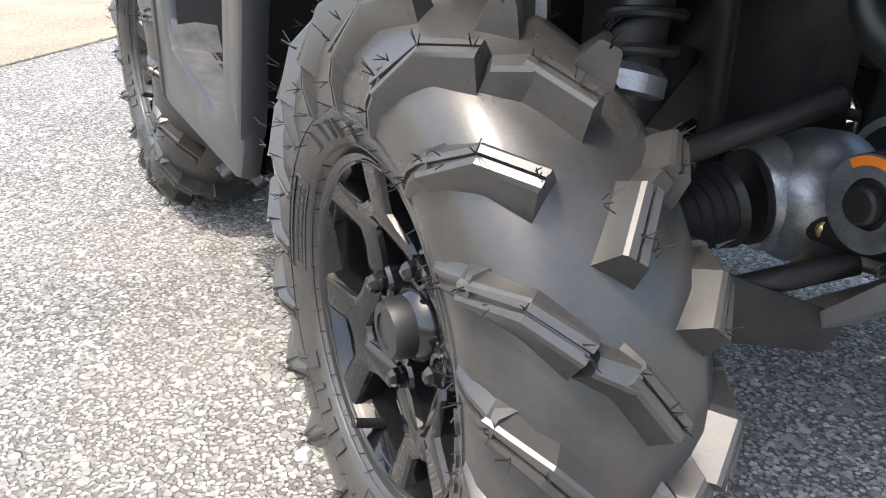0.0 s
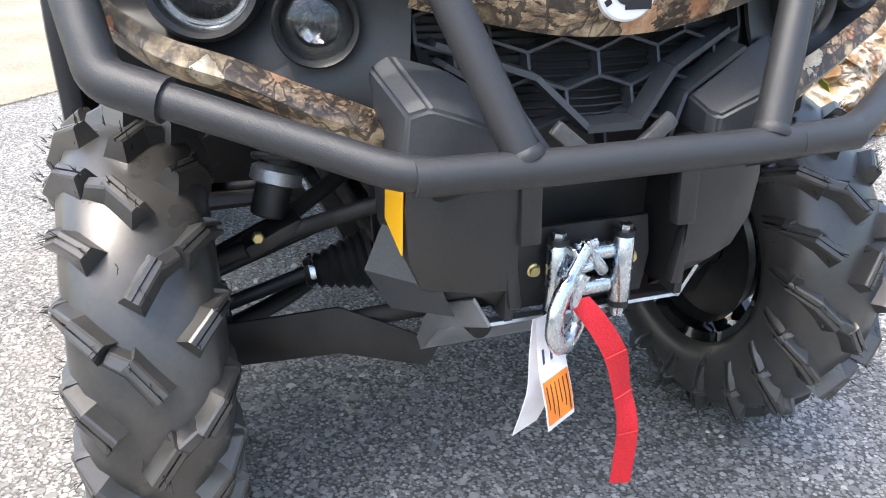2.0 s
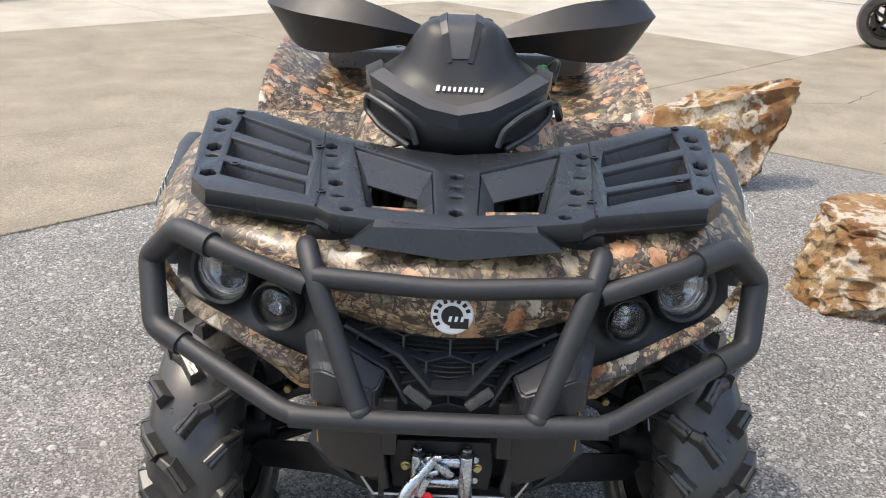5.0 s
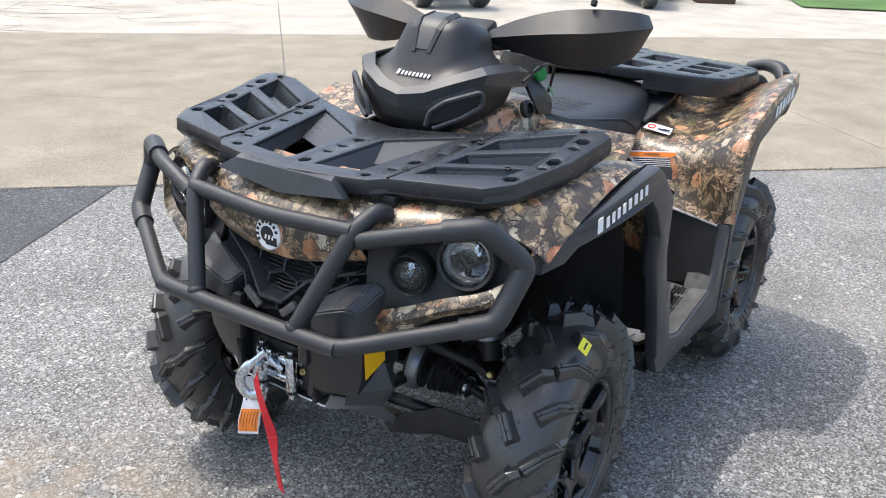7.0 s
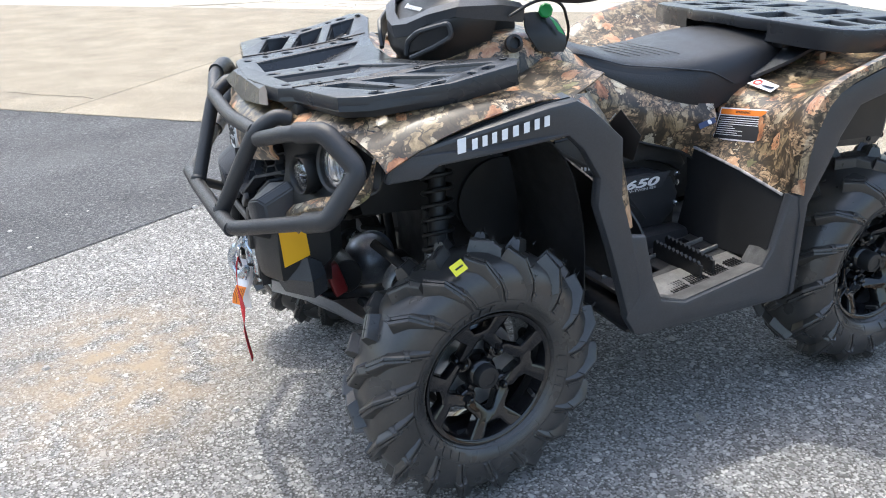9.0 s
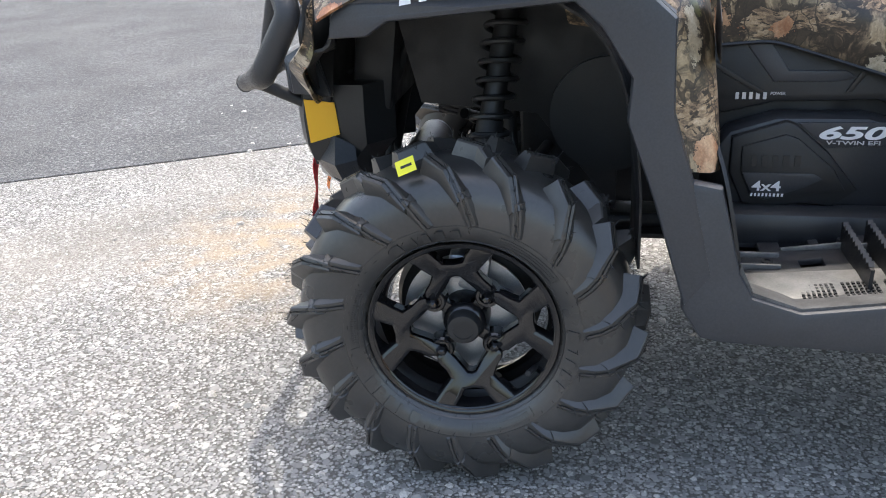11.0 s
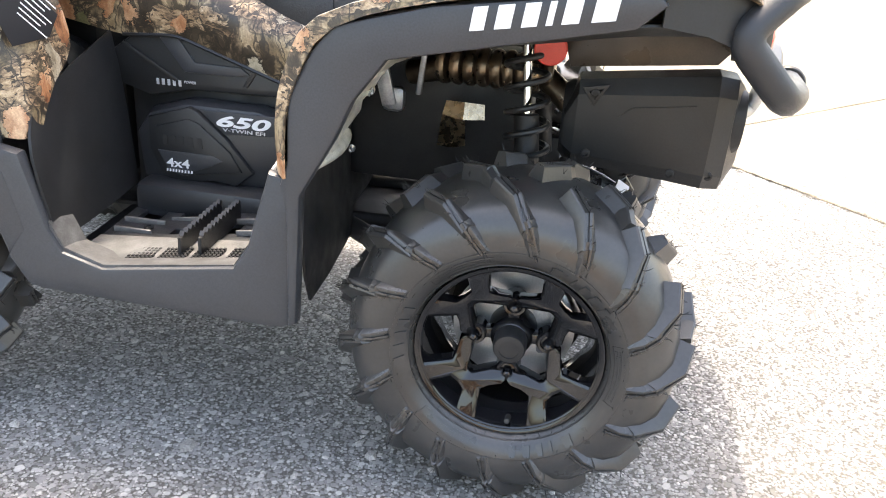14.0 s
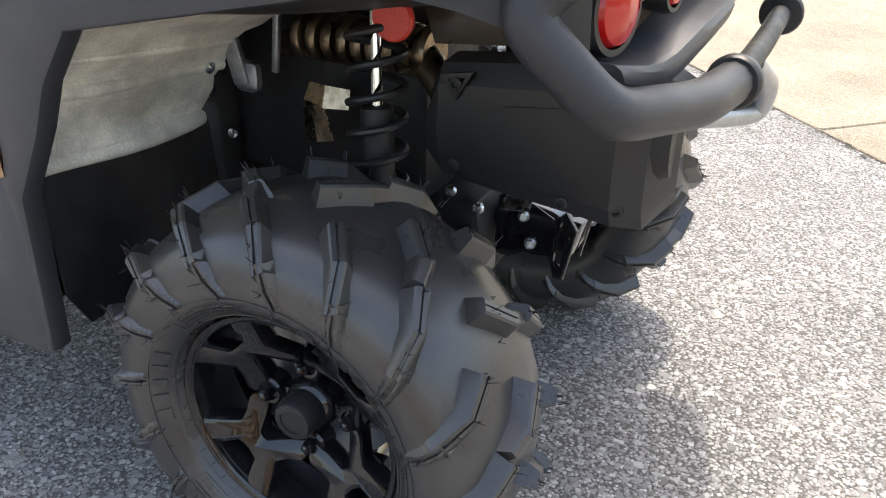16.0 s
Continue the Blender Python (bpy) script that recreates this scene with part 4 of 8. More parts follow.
    # dark disc added behind the spokes for the shade inside the rim
    part("inner_dish", lathe([(0.03, -0.30 * half), (0.10, -0.32 * half), (0.128, -0.45 * half), (0.138, -0.70 * half)], turn, 40, cap=False), DEEP, wheel, "dark backing disc added behind the spokes")
    part("brake_disc", lathe([(0.045, -0.012), (0.115, -0.012), (0.115, -0.007), (0.045, -0.007), (0.045, -0.012)], turn, 48, cap=False), SKID, wheel, "bare steel brake disc")
    part("caliper", add_box(add_box(bmesh.new(), (-0.085, 0.0, 0.055), (0.05, 0.05, 0.075), (0, 30, 0), 0.01), (-0.06, -0.03, 0.0), (0.05, 0.05, 0.11), (0, 10, 0), 0.01), CAST, wheel, "cast metal brake caliper")
    return wheel


def mirrored_wheel(wheel):
    """The right-hand twin of a wheel, with meshes of its own."""
    twins, meshes = {}, {}
    for o in (wheel, *wheel.children):
        if o.data not in meshes:
            me = o.data.copy()
            me.transform(Matrix.Diagonal((1, -1, 1, 1)))
            me.flip_normals()
            meshes[o.data] = me
        t = new(o.name.split(".")[0], meshes[o.data])
        t.matrix_basis = o.matrix_basis
        if "kind" in o:
            t["kind"] = o["kind"]
        if "label" in o:
            t["label"] = o["label"]
        twins[o] = t
        if o is not wheel:
            t.parent = twins[wheel]
    return twins[wheel]


FRONT_X, REAR_X, FRONT_Y, REAR_Y = 0.6475, -0.6475, 0.499, 0.460
# half width, axle, hub depth behind the lip, cap length, turn of rim, turn of the tread on the rim
for name, half, x, y, hub_in, cap_out, turns, treads, pitches in (("front", 0.098, FRONT_X, FRONT_Y, 0.023, 0.022, (52.0, 14.0), (8.0, 3.0), 18), ("rear", 0.130, REAR_X, REAR_Y, 0.043, 0.036, (0.0, 40.0), (0.0, 0.0), 16)):
    for sg in (1, -1):
        k = 0 if sg > 0 else 1
        w = make_wheel(half, hub_in, cap_out, treads[k], pitches)
        if sg < 0:
            own = w
            w = mirrored_wheel(own)
            for o in (*own.children, own):
                bpy.data.objects.remove(o)
        w.parent = quad
        steer = (3.5, -0.5)[k] if name == "front" else 0.0
        size = 0.985 if name == "front" else 1.0
        w.matrix_basis = pose(x, sg * y, AXLE_Z * size, 0, 0, steer) @ pose(0, 0, 0, 0, turns[k], 0) @ Matrix.Diagonal((size, 0.96 * size if size < 1 else 1, size, 1))
        w["label"] = f"gloss black {name} alloy wheel with a knobbly tyre"


# ---- bull bar ----
in_proportion = True
bull_bar = part("bull_bar", tube([(1.163, -0.252, 0.678), (1.166, -0.1, 0.676), (1.166, 0.1, 0.676), (1.163, 0.252, 0.678)], 0.0185, 0.02), POWDER, quad, "black powder-coated tubular bull bar")
for sg in (1, -1):
    def m(p):
        return (p[0], sg * p[1], p[2])
    part("side_hoop", tube([m(p) for p in [(1.166, 0.17, 0.677), (1.163, 0.252, 0.679), (1.013, 0.507, 0.752), (0.945, 0.528, 0.852), (0.990, 0.462, 0.922), (1.042, 0.375, 0.908), (1.076, 0.235, 0.868)]], 0.0175, 0.035, 16), POWDER, bull_bar)
    sleeve = [(1.045, 0.452, 0.736), (1.013, 0.507, 0.752), (0.945, 0.528, 0.852), (0.990, 0.462, 0.922), (1.030, 0.395, 0.912)]
    part("sleeve", tube([m(p) for p in sleeve], 0.0225, 0.018, 14), POWDER, bull_bar, "wider welded corner sleeve")
    part("upright", tube([m(p) for p in [(1.163, 0.137, 0.676), (1.078, 0.222, 0.884), (1.030, 0.240, 0.915), (1.0, 0.245, 0.905)]], 0.0185, 0.04, 16), POWDER, bull_bar)
    weld = lathe([(0.0195, -0.008), (0.0208, -0.004), (0.0205, 0.000), (0.0186, 0.004)], frame_along(m((1.159, 0.142, 0.690)), m((1.078, 0.222, 0.884))), 18, cap=False)
    part("weld", weld, POWDER, bull_bar, "weld bead at the foot of an upright")
    part("mount_strut", tube([m(p) for p in [(1.15, 0.2, 0.665), (1.05, 0.19, 0.62), (0.9, 0.16, 0.56)]], 0.013, 0.03), DEEP, bull_bar)
part("cross_bar", tube([(1.078, -0.222, 0.884), (1.084, -0.03, 0.874), (1.084, 0.03, 0.874), (1.078, 0.222, 0.884)], 0.0175, 0.03, 16), POWDER, bull_bar)


# ---- nose, grille and lamps ----
def row(y, pts):
    return [(x, y, z) for x, z in pts]


nose_half = [row(0.0, [(0.90, 0.945), (1.01, 0.915), (1.062, 0.885), (1.080, 0.850), (1.080, 0.815), (1.062, 0.776)]),
             row(0.07, [(0.90, 0.945), (1.008, 0.915), (1.058, 0.885), (1.076, 0.850), (1.077, 0.817), (1.060, 0.780)]),
             row(0.15, [(0.89, 0.945), (0.995, 0.915), (1.042, 0.885), (1.062, 0.852), (1.064, 0.824), (1.050, 0.795)]),
             row(0.215, [(0.88, 0.945), (0.97, 0.915), (1.020, 0.886), (1.040, 0.856), (1.045, 0.832), (1.030, 0.808)])]
nose = [[(x, -y, z) for x, y, z in r] for r in nose_half[:0:-1]] + nose_half
part("nose_panel", loft(smooth_rows(nose, 3), 0.006), CAMO, quad, "woodland-camouflage nose panel")
# brow over each pair of lamps, running back into the fender
brow = [row(0.205, [(0.88, 0.945), (0.975, 0.915), (1.022, 0.886), (1.036, 0.866)]),
        row(0.29, [(0.87, 0.945), (0.955, 0.925), (1.000, 0.902), (1.016, 0.880)]),
        row(0.37, [(0.84, 0.945), (0.925, 0.930), (0.966, 0.912), (0.980, 0.894)]),
        row(0.44, [(0.80, 0.940), (0.880, 0.925), (0.920, 0.910), (0.935, 0.894)]),
        row(0.50, [(0.76, 0.925), (0.830, 0.905), (0.870, 0.885), (0.890, 0.862)])]
pair("brow_panel", loft(smooth_rows(brow, 3), 0.006), CAMO, quad, "camouflage panel over the headlamps")
# lower camouflage sweep under the lamps
sweep = [[(0.900, 0.520, 0.875), (0.912, 0.525, 0.855), (0.905, 0.522, 0.835)],
         [(0.912, 0.508, 0.830), (0.930, 0.512, 0.808), (0.915, 0.505, 0.785)],
         [(0.958, 0.455, 0.785), (0.978, 0.457, 0.765), (0.960, 0.452, 0.745)],
         [(0.990, 0.385, 0.762), (1.012, 0.387, 0.742), (0.990, 0.380, 0.720)],
         [(1.010, 0.320, 0.735), (1.032, 0.318, 0.710), (1.005, 0.312, 0.678)],
         [(1.018, 0.268, 0.715), (1.038, 0.262, 0.690), (1.012, 0.262, 0.640)],
         [(1.015, 0.238, 0.700), (1.030, 0.232, 0.675), (1.010, 0.236, 0.640)]]
pair("lower_sweep", loft(smooth_rows(sweep, 3), 0.006), CAMO, quad, "camouflage strip curving under the headlamps")
# black lamp housing between brow and sweep
housing = [[(1.020, 0.205, 0.870), (1.010, 0.205, 0.80), (1.030, 0.215, 0.72), (1.010, 0.225, 0.65)],
           [(1.002, 0.280, 0.885), (0.975, 0.280, 0.82), (0.995, 0.285, 0.75), (1.008, 0.290, 0.69)],
           [(0.968, 0.360, 0.900), (0.928, 0.360, 0.84), (0.950, 0.365, 0.77), (0.985, 0.370, 0.735)],
           [(0.930, 0.430, 0.900), (0.895, 0.430, 0.85), (0.915, 0.435, 0.79), (0.955, 0.440, 0.758)],
           [(0.890, 0.505, 0.872), (0.875, 0.500, 0.84), (0.885, 0.500, 0.80), (0.920, 0.500, 0.790)]]
pair("lamp_housing", loft(smooth_rows(housing, 3), 0.005), BLACK, quad, "black plastic lamp surround")


def lamp(name, at, aim, r, label):
    """A round lamp: bezel, bowl reflector, bulb shield and a clear domed lens."""
    f = frame_along(at, Vector(at) + Vector(aim))
    bezel = part(name, lathe([(r * 0.98, -0.05), (r * 1.22, -0.03), (r * 1.24, 0.006), (r * 1.16, 0.014), (r * 1.05, 0.010), (r * 1.0, -0.004)], f, 40, cap=False), BLACK, quad, label)
    if r > 0.045:
        part("reflector", lathe([(r * 0.10, -0.048), (r * 0.45, -0.040), (r * 0.75, -0.022), (r * 0.99, -0.004)], f, 22, cap=False), HEADBOWL, bezel, "faceted mirror bowl", angle=12)
        facets = bmesh.new()
        for k in range(7):
            a = radians(40 + 17 * k)
            add_box(facets, f @ Vector((r * 0.62 * math.cos(a), r * 0.62 * math.sin(a), -0.010)), (0.002, r * 0.17, r * 0.40), (10 * math.sin(3 * k), -30 + 9 * k, 12 * k))
        part("reflector_facet", facets, CHROME, bezel, "bright mirror facets")
        part("inner_ring", lathe([(r * 0.86, -0.012), (r * 0.88, -0.007), (r * 0.97, -0.006), (r * 1.0, -0.002)], f, 40, cap=False), SKID, bezel, "thin bright ring")
        part("bulb_shield", lathe([(r * 0.26, -0.044), (r * 0.28, -0.014), (r * 0.16, -0.006), (0.001, -0.005)], f, 20, cap=False), DEEP, bezel)
    else:
        part("inner_ring", lathe([(r * 0.10, -0.040), (r * 0.60, -0.030), (r * 0.66, -0.012), (r * 0.96, -0.008), (r * 1.0, -0.002)], f, 40, cap=False), DEEP, bezel)
        part("projector_lens", lathe([(r * 0.66, -0.014), (r * 0.55, -0.010), (r * 0.3, -0.016), (r * 0.01, -0.022)], f, 30, cap=False), HEADBOWL, bezel, "bright faceted inner mirror")
        for k in range(5):
            a = radians(72 * k + 20)
            part("mirror_facet", box(f @ Vector((r * 0.36 * math.cos(a), r * 0.36 * math.sin(a), -0.010)), (0.002, r * 0.30, r * 0.34), (25 * math.sin(2 * k), 20 * math.cos(3 * k), 30 * k)), CHROME if k % 2 else DEEP, bezel)
    dome = lathe([(r * 1.02, 0.0), (r * 0.9, 0.006), (r * 0.6, 0.011), (r * 0.3, 0.0135), (r * 0.01, 0.0145)], f, 40, cap=False)
    bmesh.ops.solidify(dome, geom=dome.faces[:], thickness=0.0015)
    lens = part("lens", dome, GLASS, bezel, "clear domed lens")
    lens.visible_shadow = False


for sg in (1, -1):
    lamp("headlamp", (0.952, sg * 0.402, 0.832), (1.0, sg * 0.28, 0.12), 0.049, "round headlamp with a clear lens in a black bezel")
    lamp("fog_lamp", (0.998, sg * 0.300, 0.792), (1.0, sg * 0.20, 0.05), 0.036, "small round fog lamp in a black bezel")
    part("side_marker", loft([[(0.936, sg * 0.432, 0.9005), (0.905, sg * 0.436, 0.9165)], [(0.908, sg * 0.464, 0.8930), (0.872, sg * 0.472, 0.9125)], [(0.884, sg * 0.500, 0.8690), (0.840, sg * 0.498, 0.9000)]], 0.004), GLOSS, quad, "flush black side marker in the camouflage panel")

# round badge with a toothed ring
badge = part("badge", lathe([(0.0345, -0.012), (0.0345, 0.004), (0.032, 0.006), (0.0, 0.006)], facing((1.079, 0.0, 0.828), (1, 0, 0.05), (0, 1, 0)), 40, cap=False), WHITE, quad, "round silver and black badge")
ring = bmesh.new()
bf = facing((1.0855, 0.0, 0.828), (1, 0, 0.05), (0, 1, 0))
add_lathe(ring, [(0.0175, 0.0), (0.0175, 0.001)], bf, 30)
for k in range(9):
    a = radians(20 + 24 * k)
    add_box(ring, bf @ Vector((0.027 * math.cos(a), 0.027 * math.sin(a), 0.0005)), (0.0012, 0.007, 0.006), (math.degrees(a) - 90 + 90, 0, 0))
add_box(ring, bf @ Vector((0.012, -0.013, 0.0006)), (0.0012, 0.030, 0.018))
part("badge_ink", ring, INK, badge)
word_blocks([0.0075, 0.0075, 0.0075], 0.009, facing((1.0868, 0.006, 0.823), (1, 0, 0.05), (0, 1, 0)), WHITE, badge, 0.0022, 0.2)

# grille: a dark panel set well back, with deep honeycomb ribs and a chin in front of it
gr = part("grille", box((0.985, 0, 0.73), (0.008, 0.47, 0.19), (0, -6, 0), 0.002), DEEP, quad, "black honeycomb grille")


def on_grille(y, z):
    t = (0.80 - z) / 0.145
    return Vector((1.018 + 0.052 * max(0, min(1, t)) - 0.02 * abs(y) / 0.2, y, z))


def rib(bm, p, q, half_h, deep):
    """A flat rib from p to q, its edge towards the front."""
    p, q = Vector(p), Vector(q)
    n = Vector((0, -(q - p).z, (q - p).y)).normalized() * half_h
    back = Vector((deep, 0, 0))
    ring = [[e - n - back, e - n * 0.8, e + n * 0.8, e + n - back] for e in (p, q)]
    vs = [[bm.verts.new(v) for v in r] for r in ring]
    for k in range(4):
        bm.faces.new((vs[0][k], vs[0][(k + 1) % 4], vs[1][(k + 1) % 4], vs[1][k]))
    bm.faces.new(vs[0][::-1])
    bm.faces.new(vs[1])


mesh_bm = bmesh.new()
hexes = set()
for r_ in range(4):
    for c_ in range(-3, 4):
        cy, cz = c_ * 0.080 + (0.040 if r_ % 2 else 0), 0.782 - r_ * 0.0385
        if abs(cy) > (0.103 + (cz - 0.708) * 1.755 if cz > 0.708 else 0.072 + (cz - 0.657) * 0.6):
            continue
        corner = [(cy + 0.0462 * math.cos(radians(a)), cz + 0.0257 * math.sin(radians(a))) for a in (30, 90, 150, 210, 270, 330)]
        for p, q in zip(corner, corner[1:] + corner[:1]):
            key = tuple(sorted((tuple(round(v, 2) for v in p), tuple(round(v, 2) for v in q))))
            if key in hexes:
                continue
            hexes.add(key)
            rib(mesh_bm, on_grille(*p), on_grille(*q), 0.0022, 0.022)
part("grille_mesh", mesh_bm, DARK, gr, "deep honeycomb ribs")
slats = bmesh.new()
for k in range(16):
    z = 0.800 - k * 0.008
    hw = 0.22 - (0.80 - z) * 0.8
    add_tube(slats, [on_grille(-hw, z) - Vector((0.022, 0, 0)), on_grille(0, z) - Vector((0.016, 0, 0)), on_grille(hw, z) - Vector((0.022, 0, 0))], 0.0016, 4)
part("grille_slats", slats, BLACK, gr, "fine horizontal slats")
# the V-shaped frame over the honeycomb and the outer frame below it
vee = bmesh.new()
V_LINE = [(1.018, 0.181, 0.768), (1.062, 0.084, 0.737), (1.086, 0.030, 0.684)]
O_LINE = [(1.050, 0.182, 0.753), (1.058, 0.104, 0.708), (1.082, 0.070, 0.657)]
for line, hh, deep in ((V_LINE, 0.0042, 0.030), (O_LINE, 0.0034, 0.036)):
    for sg in (1, -1):
        for p, q in zip(line, line[1:]):
            rib(vee, (p[0], sg * p[1], p[2]), (q[0], sg * q[1], q[2]), hh, deep)
rib(vee, (1.086, -0.033, 0.684), (1.086, 0.033, 0.684), 0.0055, 0.034)
part("grille_frame", vee, DARK, gr, "angular V-shaped frame over the honeycomb")
for sg in (1, -1):
    part("chin_blade", box((1.084, sg * 0.052, 0.673), (0.012, 0.052, 0.018), (sg * 40, 0, 0), 0.003), PALER_GREY, gr)
    # corner block behind each upright, faceted, with a sloping top
    back = loft([[(1.005, sg * 0.150, 0.655), (1.030, sg * 0.165, 0.650), (1.025, sg * 0.235, 0.650), (0.98, sg * 0.250, 0.650)],
                 [(1.000, sg * 0.190, 0.735), (1.005, sg * 0.205, 0.742), (1.002, sg * 0.240, 0.740), (0.97, sg * 0.252, 0.735)],
                 [(0.980, sg * 0.205, 0.800), (0.988, sg * 0.215, 0.805), (0.985, sg * 0.240, 0.805), (0.95, sg * 0.250, 0.80)]], 0, closed=True, caps=True)
    tower = loft([[(1.072, sg * 0.233, 0.652), (1.077, sg * 0.230, 0.711), (1.012, sg * 0.252, 0.750), (0.980, sg * 0.255, 0.652)],
                  [(1.088, sg * 0.212, 0.652), (1.092, sg * 0.210, 0.721), (1.018, sg * 0.232, 0.763), (0.985, sg * 0.230, 0.652)],
                  [(1.095, sg * 0.176, 0.652), (1.099, sg * 0.174, 0.709), (1.046, sg * 0.184, 0.752), (1.000, sg * 0.180, 0.652)],
                  [(1.094, sg * 0.125, 0.652), (1.096, sg * 0.125, 0.688), (1.056, sg * 0.121, 0.712), (1.000, sg * 0.120, 0.652)],
                  [(1.084, sg * 0.116, 0.652), (1.086, sg * 0.117, 0.692), (1.055, sg * 0.107, 0.706), (1.000, sg * 0.110, 0.652)]], 0, closed=True, caps=True)
    bmesh.ops.bevel(tower, geom=tower.edges[:], offset=0.0035, segments=2, affect="EDGES", clamp_overlap=True)
    block = part("corner_tower", tower, DARK, quad, "black angular plastic corner block", angle=32)
    part("tower_back", back, BLACK, block)

# bumper box under the bull bar
for sg in (1, -1):
    rows_ = []
    for z, xf, yo, xb in ((0.668, 1.085, 0.222, 0.86), (0.60, 1.090, 0.226, 0.86), (0.545, 1.088, 0.222, 0.86), (0.505, 1.082, 0.206, 0.90), (0.462, 1.045, 0.150, 0.90)):
        rows_.append([(xf, sg * 0.108, z), (xf - 0.004, sg * (yo - 0.055), z), (xf - 0.034, sg * yo, z), (xb + 0.06, sg * yo, z), (xb, sg * 0.16, z), (xf - 0.06, sg * 0.108, z)])
    bm = loft(rows_, 0, closed=True, caps=True)
    part("bumper_cheek", bm, BLACK, quad, "black plastic bumper cheek", angle=25)
    knob = loft([[(1.035, sg * 0.19, 0.548), (0.990, sg * 0.234, 0.566), (0.952, sg * 0.220, 0.542), (0.962, sg * 0.19, 0.55)],
                 [(1.058, sg * 0.185, 0.505), (0.988, sg * 0.256, 0.510), (0.946, sg * 0.233, 0.515), (0.962, sg * 0.19, 0.50)],
                 [(1.035, sg * 0.160, 0.456), (0.978, sg * 0.222, 0.450), (0.942, sg * 0.224, 0.467), (0.962, sg * 0.17, 0.455)]], 0, closed=True, caps=True)
    part("bumper_knuckle", knob, DARK, quad, "faceted lower bumper corner", angle=20)
    sticker = side_plate([(1.052, 0.640), (0.986, 0.634), (0.980, 0.568), (1.046, 0.548)], [], sg * 0.2275, 0.0016, 0.0002, lambda x, z: 0.0)
    part("yellow_reflector", sticker, YELLOW, quad, "bright yellow reflective sticker")
recess = part("winch_recess", box((0.985, 0, 0.565), (0.02, 0.24, 0.22)), DEEP, quad, "dark winch recess")
for sg in (1, -1):
    part("recess_side", box((1.03, sg * 0.112, 0.565), (0.10, 0.01, 0.20)), DEEP, recess)
for sg in (1, -1):
    part("recess_post", box((1.085, sg * 0.098, 0.615), (0.022, 0.026, 0.105), (0, -4, 0), 0.004), BLACK, quad)
    part("recess_post_lower", box((1.076, sg * 0.112, 0.53), (0.018, 0.016, 0.10), (sg * -8, 0, 0), 0.004), BLACK, quad)
part("recess_bar", tube([(1.088, -0.088, 0.634), (1.088, 0.088, 0.634)], 0.008), DARK, quad)

# winch fairlead: plate, four rollers, bolts
win = part("winch_fairlead", plate([(-0.085, -0.05), (0.085, -0.05), (0.092, 0.0), (0.085, 0.05), (-0.085, 0.05), (-0.092, 0.0)], [[(-0.035, -0.022), (0.035, -0.022), (0.035, 0.022), (-0.035, 0.022)]], 0.008, 0.001, facing((1.046, -0.007, 0.512), (1, 0, 0), (0, 1, 0))), DEEP, quad, "roller fairlead of the winch")
for sg in (1, -1):
    y = -0.006 + sg * 0.043
    part("roller", lathe([(0.0115, -0.042), (0.013, -0.040), (0.013, 0.040), (0.0115, 0.042)], Matrix.Translation((1.068, y, 0.506)), 24), ZINC, win, "zinc-plated vertical roller")
    part("roller_cap", lathe([(0.0125, 0.042), (0.0125, 0.049)], Matrix.Translation((1.068, y, 0.506)), 18), DEEP, win)
    part("roller_cap", lathe([(0.0125, -0.049), (0.0125, -0.042)], Matrix.Translation((1.068, y, 0.506)), 18), DEEP, win)
    part("roller_bolt", lathe([(0.0085, 0.049), (0.0085, 0.056)], Matrix.Translation((1.068, y, 0.506)), 6), ZINC, win)
    part("roller_bolt", lathe([(0.0075, -0.062), (0.0085, -0.049)], Matrix.Translation((1.068, y, 0.506)), 12), ZINC, win)
    z = 0.506 + sg * 0.022
    part("roller", rod((1.060, -0.038, z), (1.060, 0.026, z), 0.011, 20), ZINC, win, "zinc-plated horizontal roller")
    part("flange_bolt", lathe([(0.0085, 0), (0.0085, 0.004), (0.006, 0.005), (0.006, 0.009)], facing((1.050, -0.007 + sg * 0.064, 0.511), (1, 0, 0), (0, 1, 0)), 14), BRASS, win, "yellow-zinc flange bolt")
    part("hex_bolt", lathe([(0.007, 0), (0.007, 0.007)], facing((1.050, 0.053, 0.508 + sg * 0.022), (1, 0, 0), (0, 1, 0)), 6), ZINC, win)
# hook with clevis and cable end
hook_pts = [(1.084, -0.020, 0.548), (1.096, -0.040, 0.525), (1.108, -0.060, 0.507), (1.116, -0.072, 0.484), (1.116, -0.073, 0.459), (1.110, -0.063, 0.440), (1.100, -0.045, 0.435), (1.091, -0.031, 0.447), (1.087, -0.024, 0.462)]
hook = part("hook", add_tube(bmesh.new(), rounded(hook_pts, 0.02, 4), [0.009] * 6 + [0.0118] * 30 + [0.0085] * 20, 14, flat=0.8), ZINC, win, "zinc-plated winch hook")
part("clevis", joined(box((1.082, -0.016, 0.537), (0.016, 0.005, 0.045), (28, 0, 20), 0.002), box((1.082, -0.034, 0.530), (0.016, 0.005, 0.045), (28, 0, 20), 0.002), rod((1.080, -0.034, 0.545), (1.080, -0.006, 0.550), 0.0065)), ZINC, win)
part("clevis_pin", rod((1.084, -0.044, 0.516), (1.084, -0.012, 0.523), 0.006), ZINC, win)
part("safety_latch", tube([(1.102, -0.030, 0.520), (1.103, -0.042, 0.492), (1.100, -0.034, 0.464)], 0.0035, 0.02, 8, flat=2.0), ZINC, win)
part("cable_thimble", tube([(1.07, 0.010, 0.508), (1.078, -0.002, 0.522), (1.080, -0.018, 0.536)], 0.008, 0.01, 10), ZINC, win)


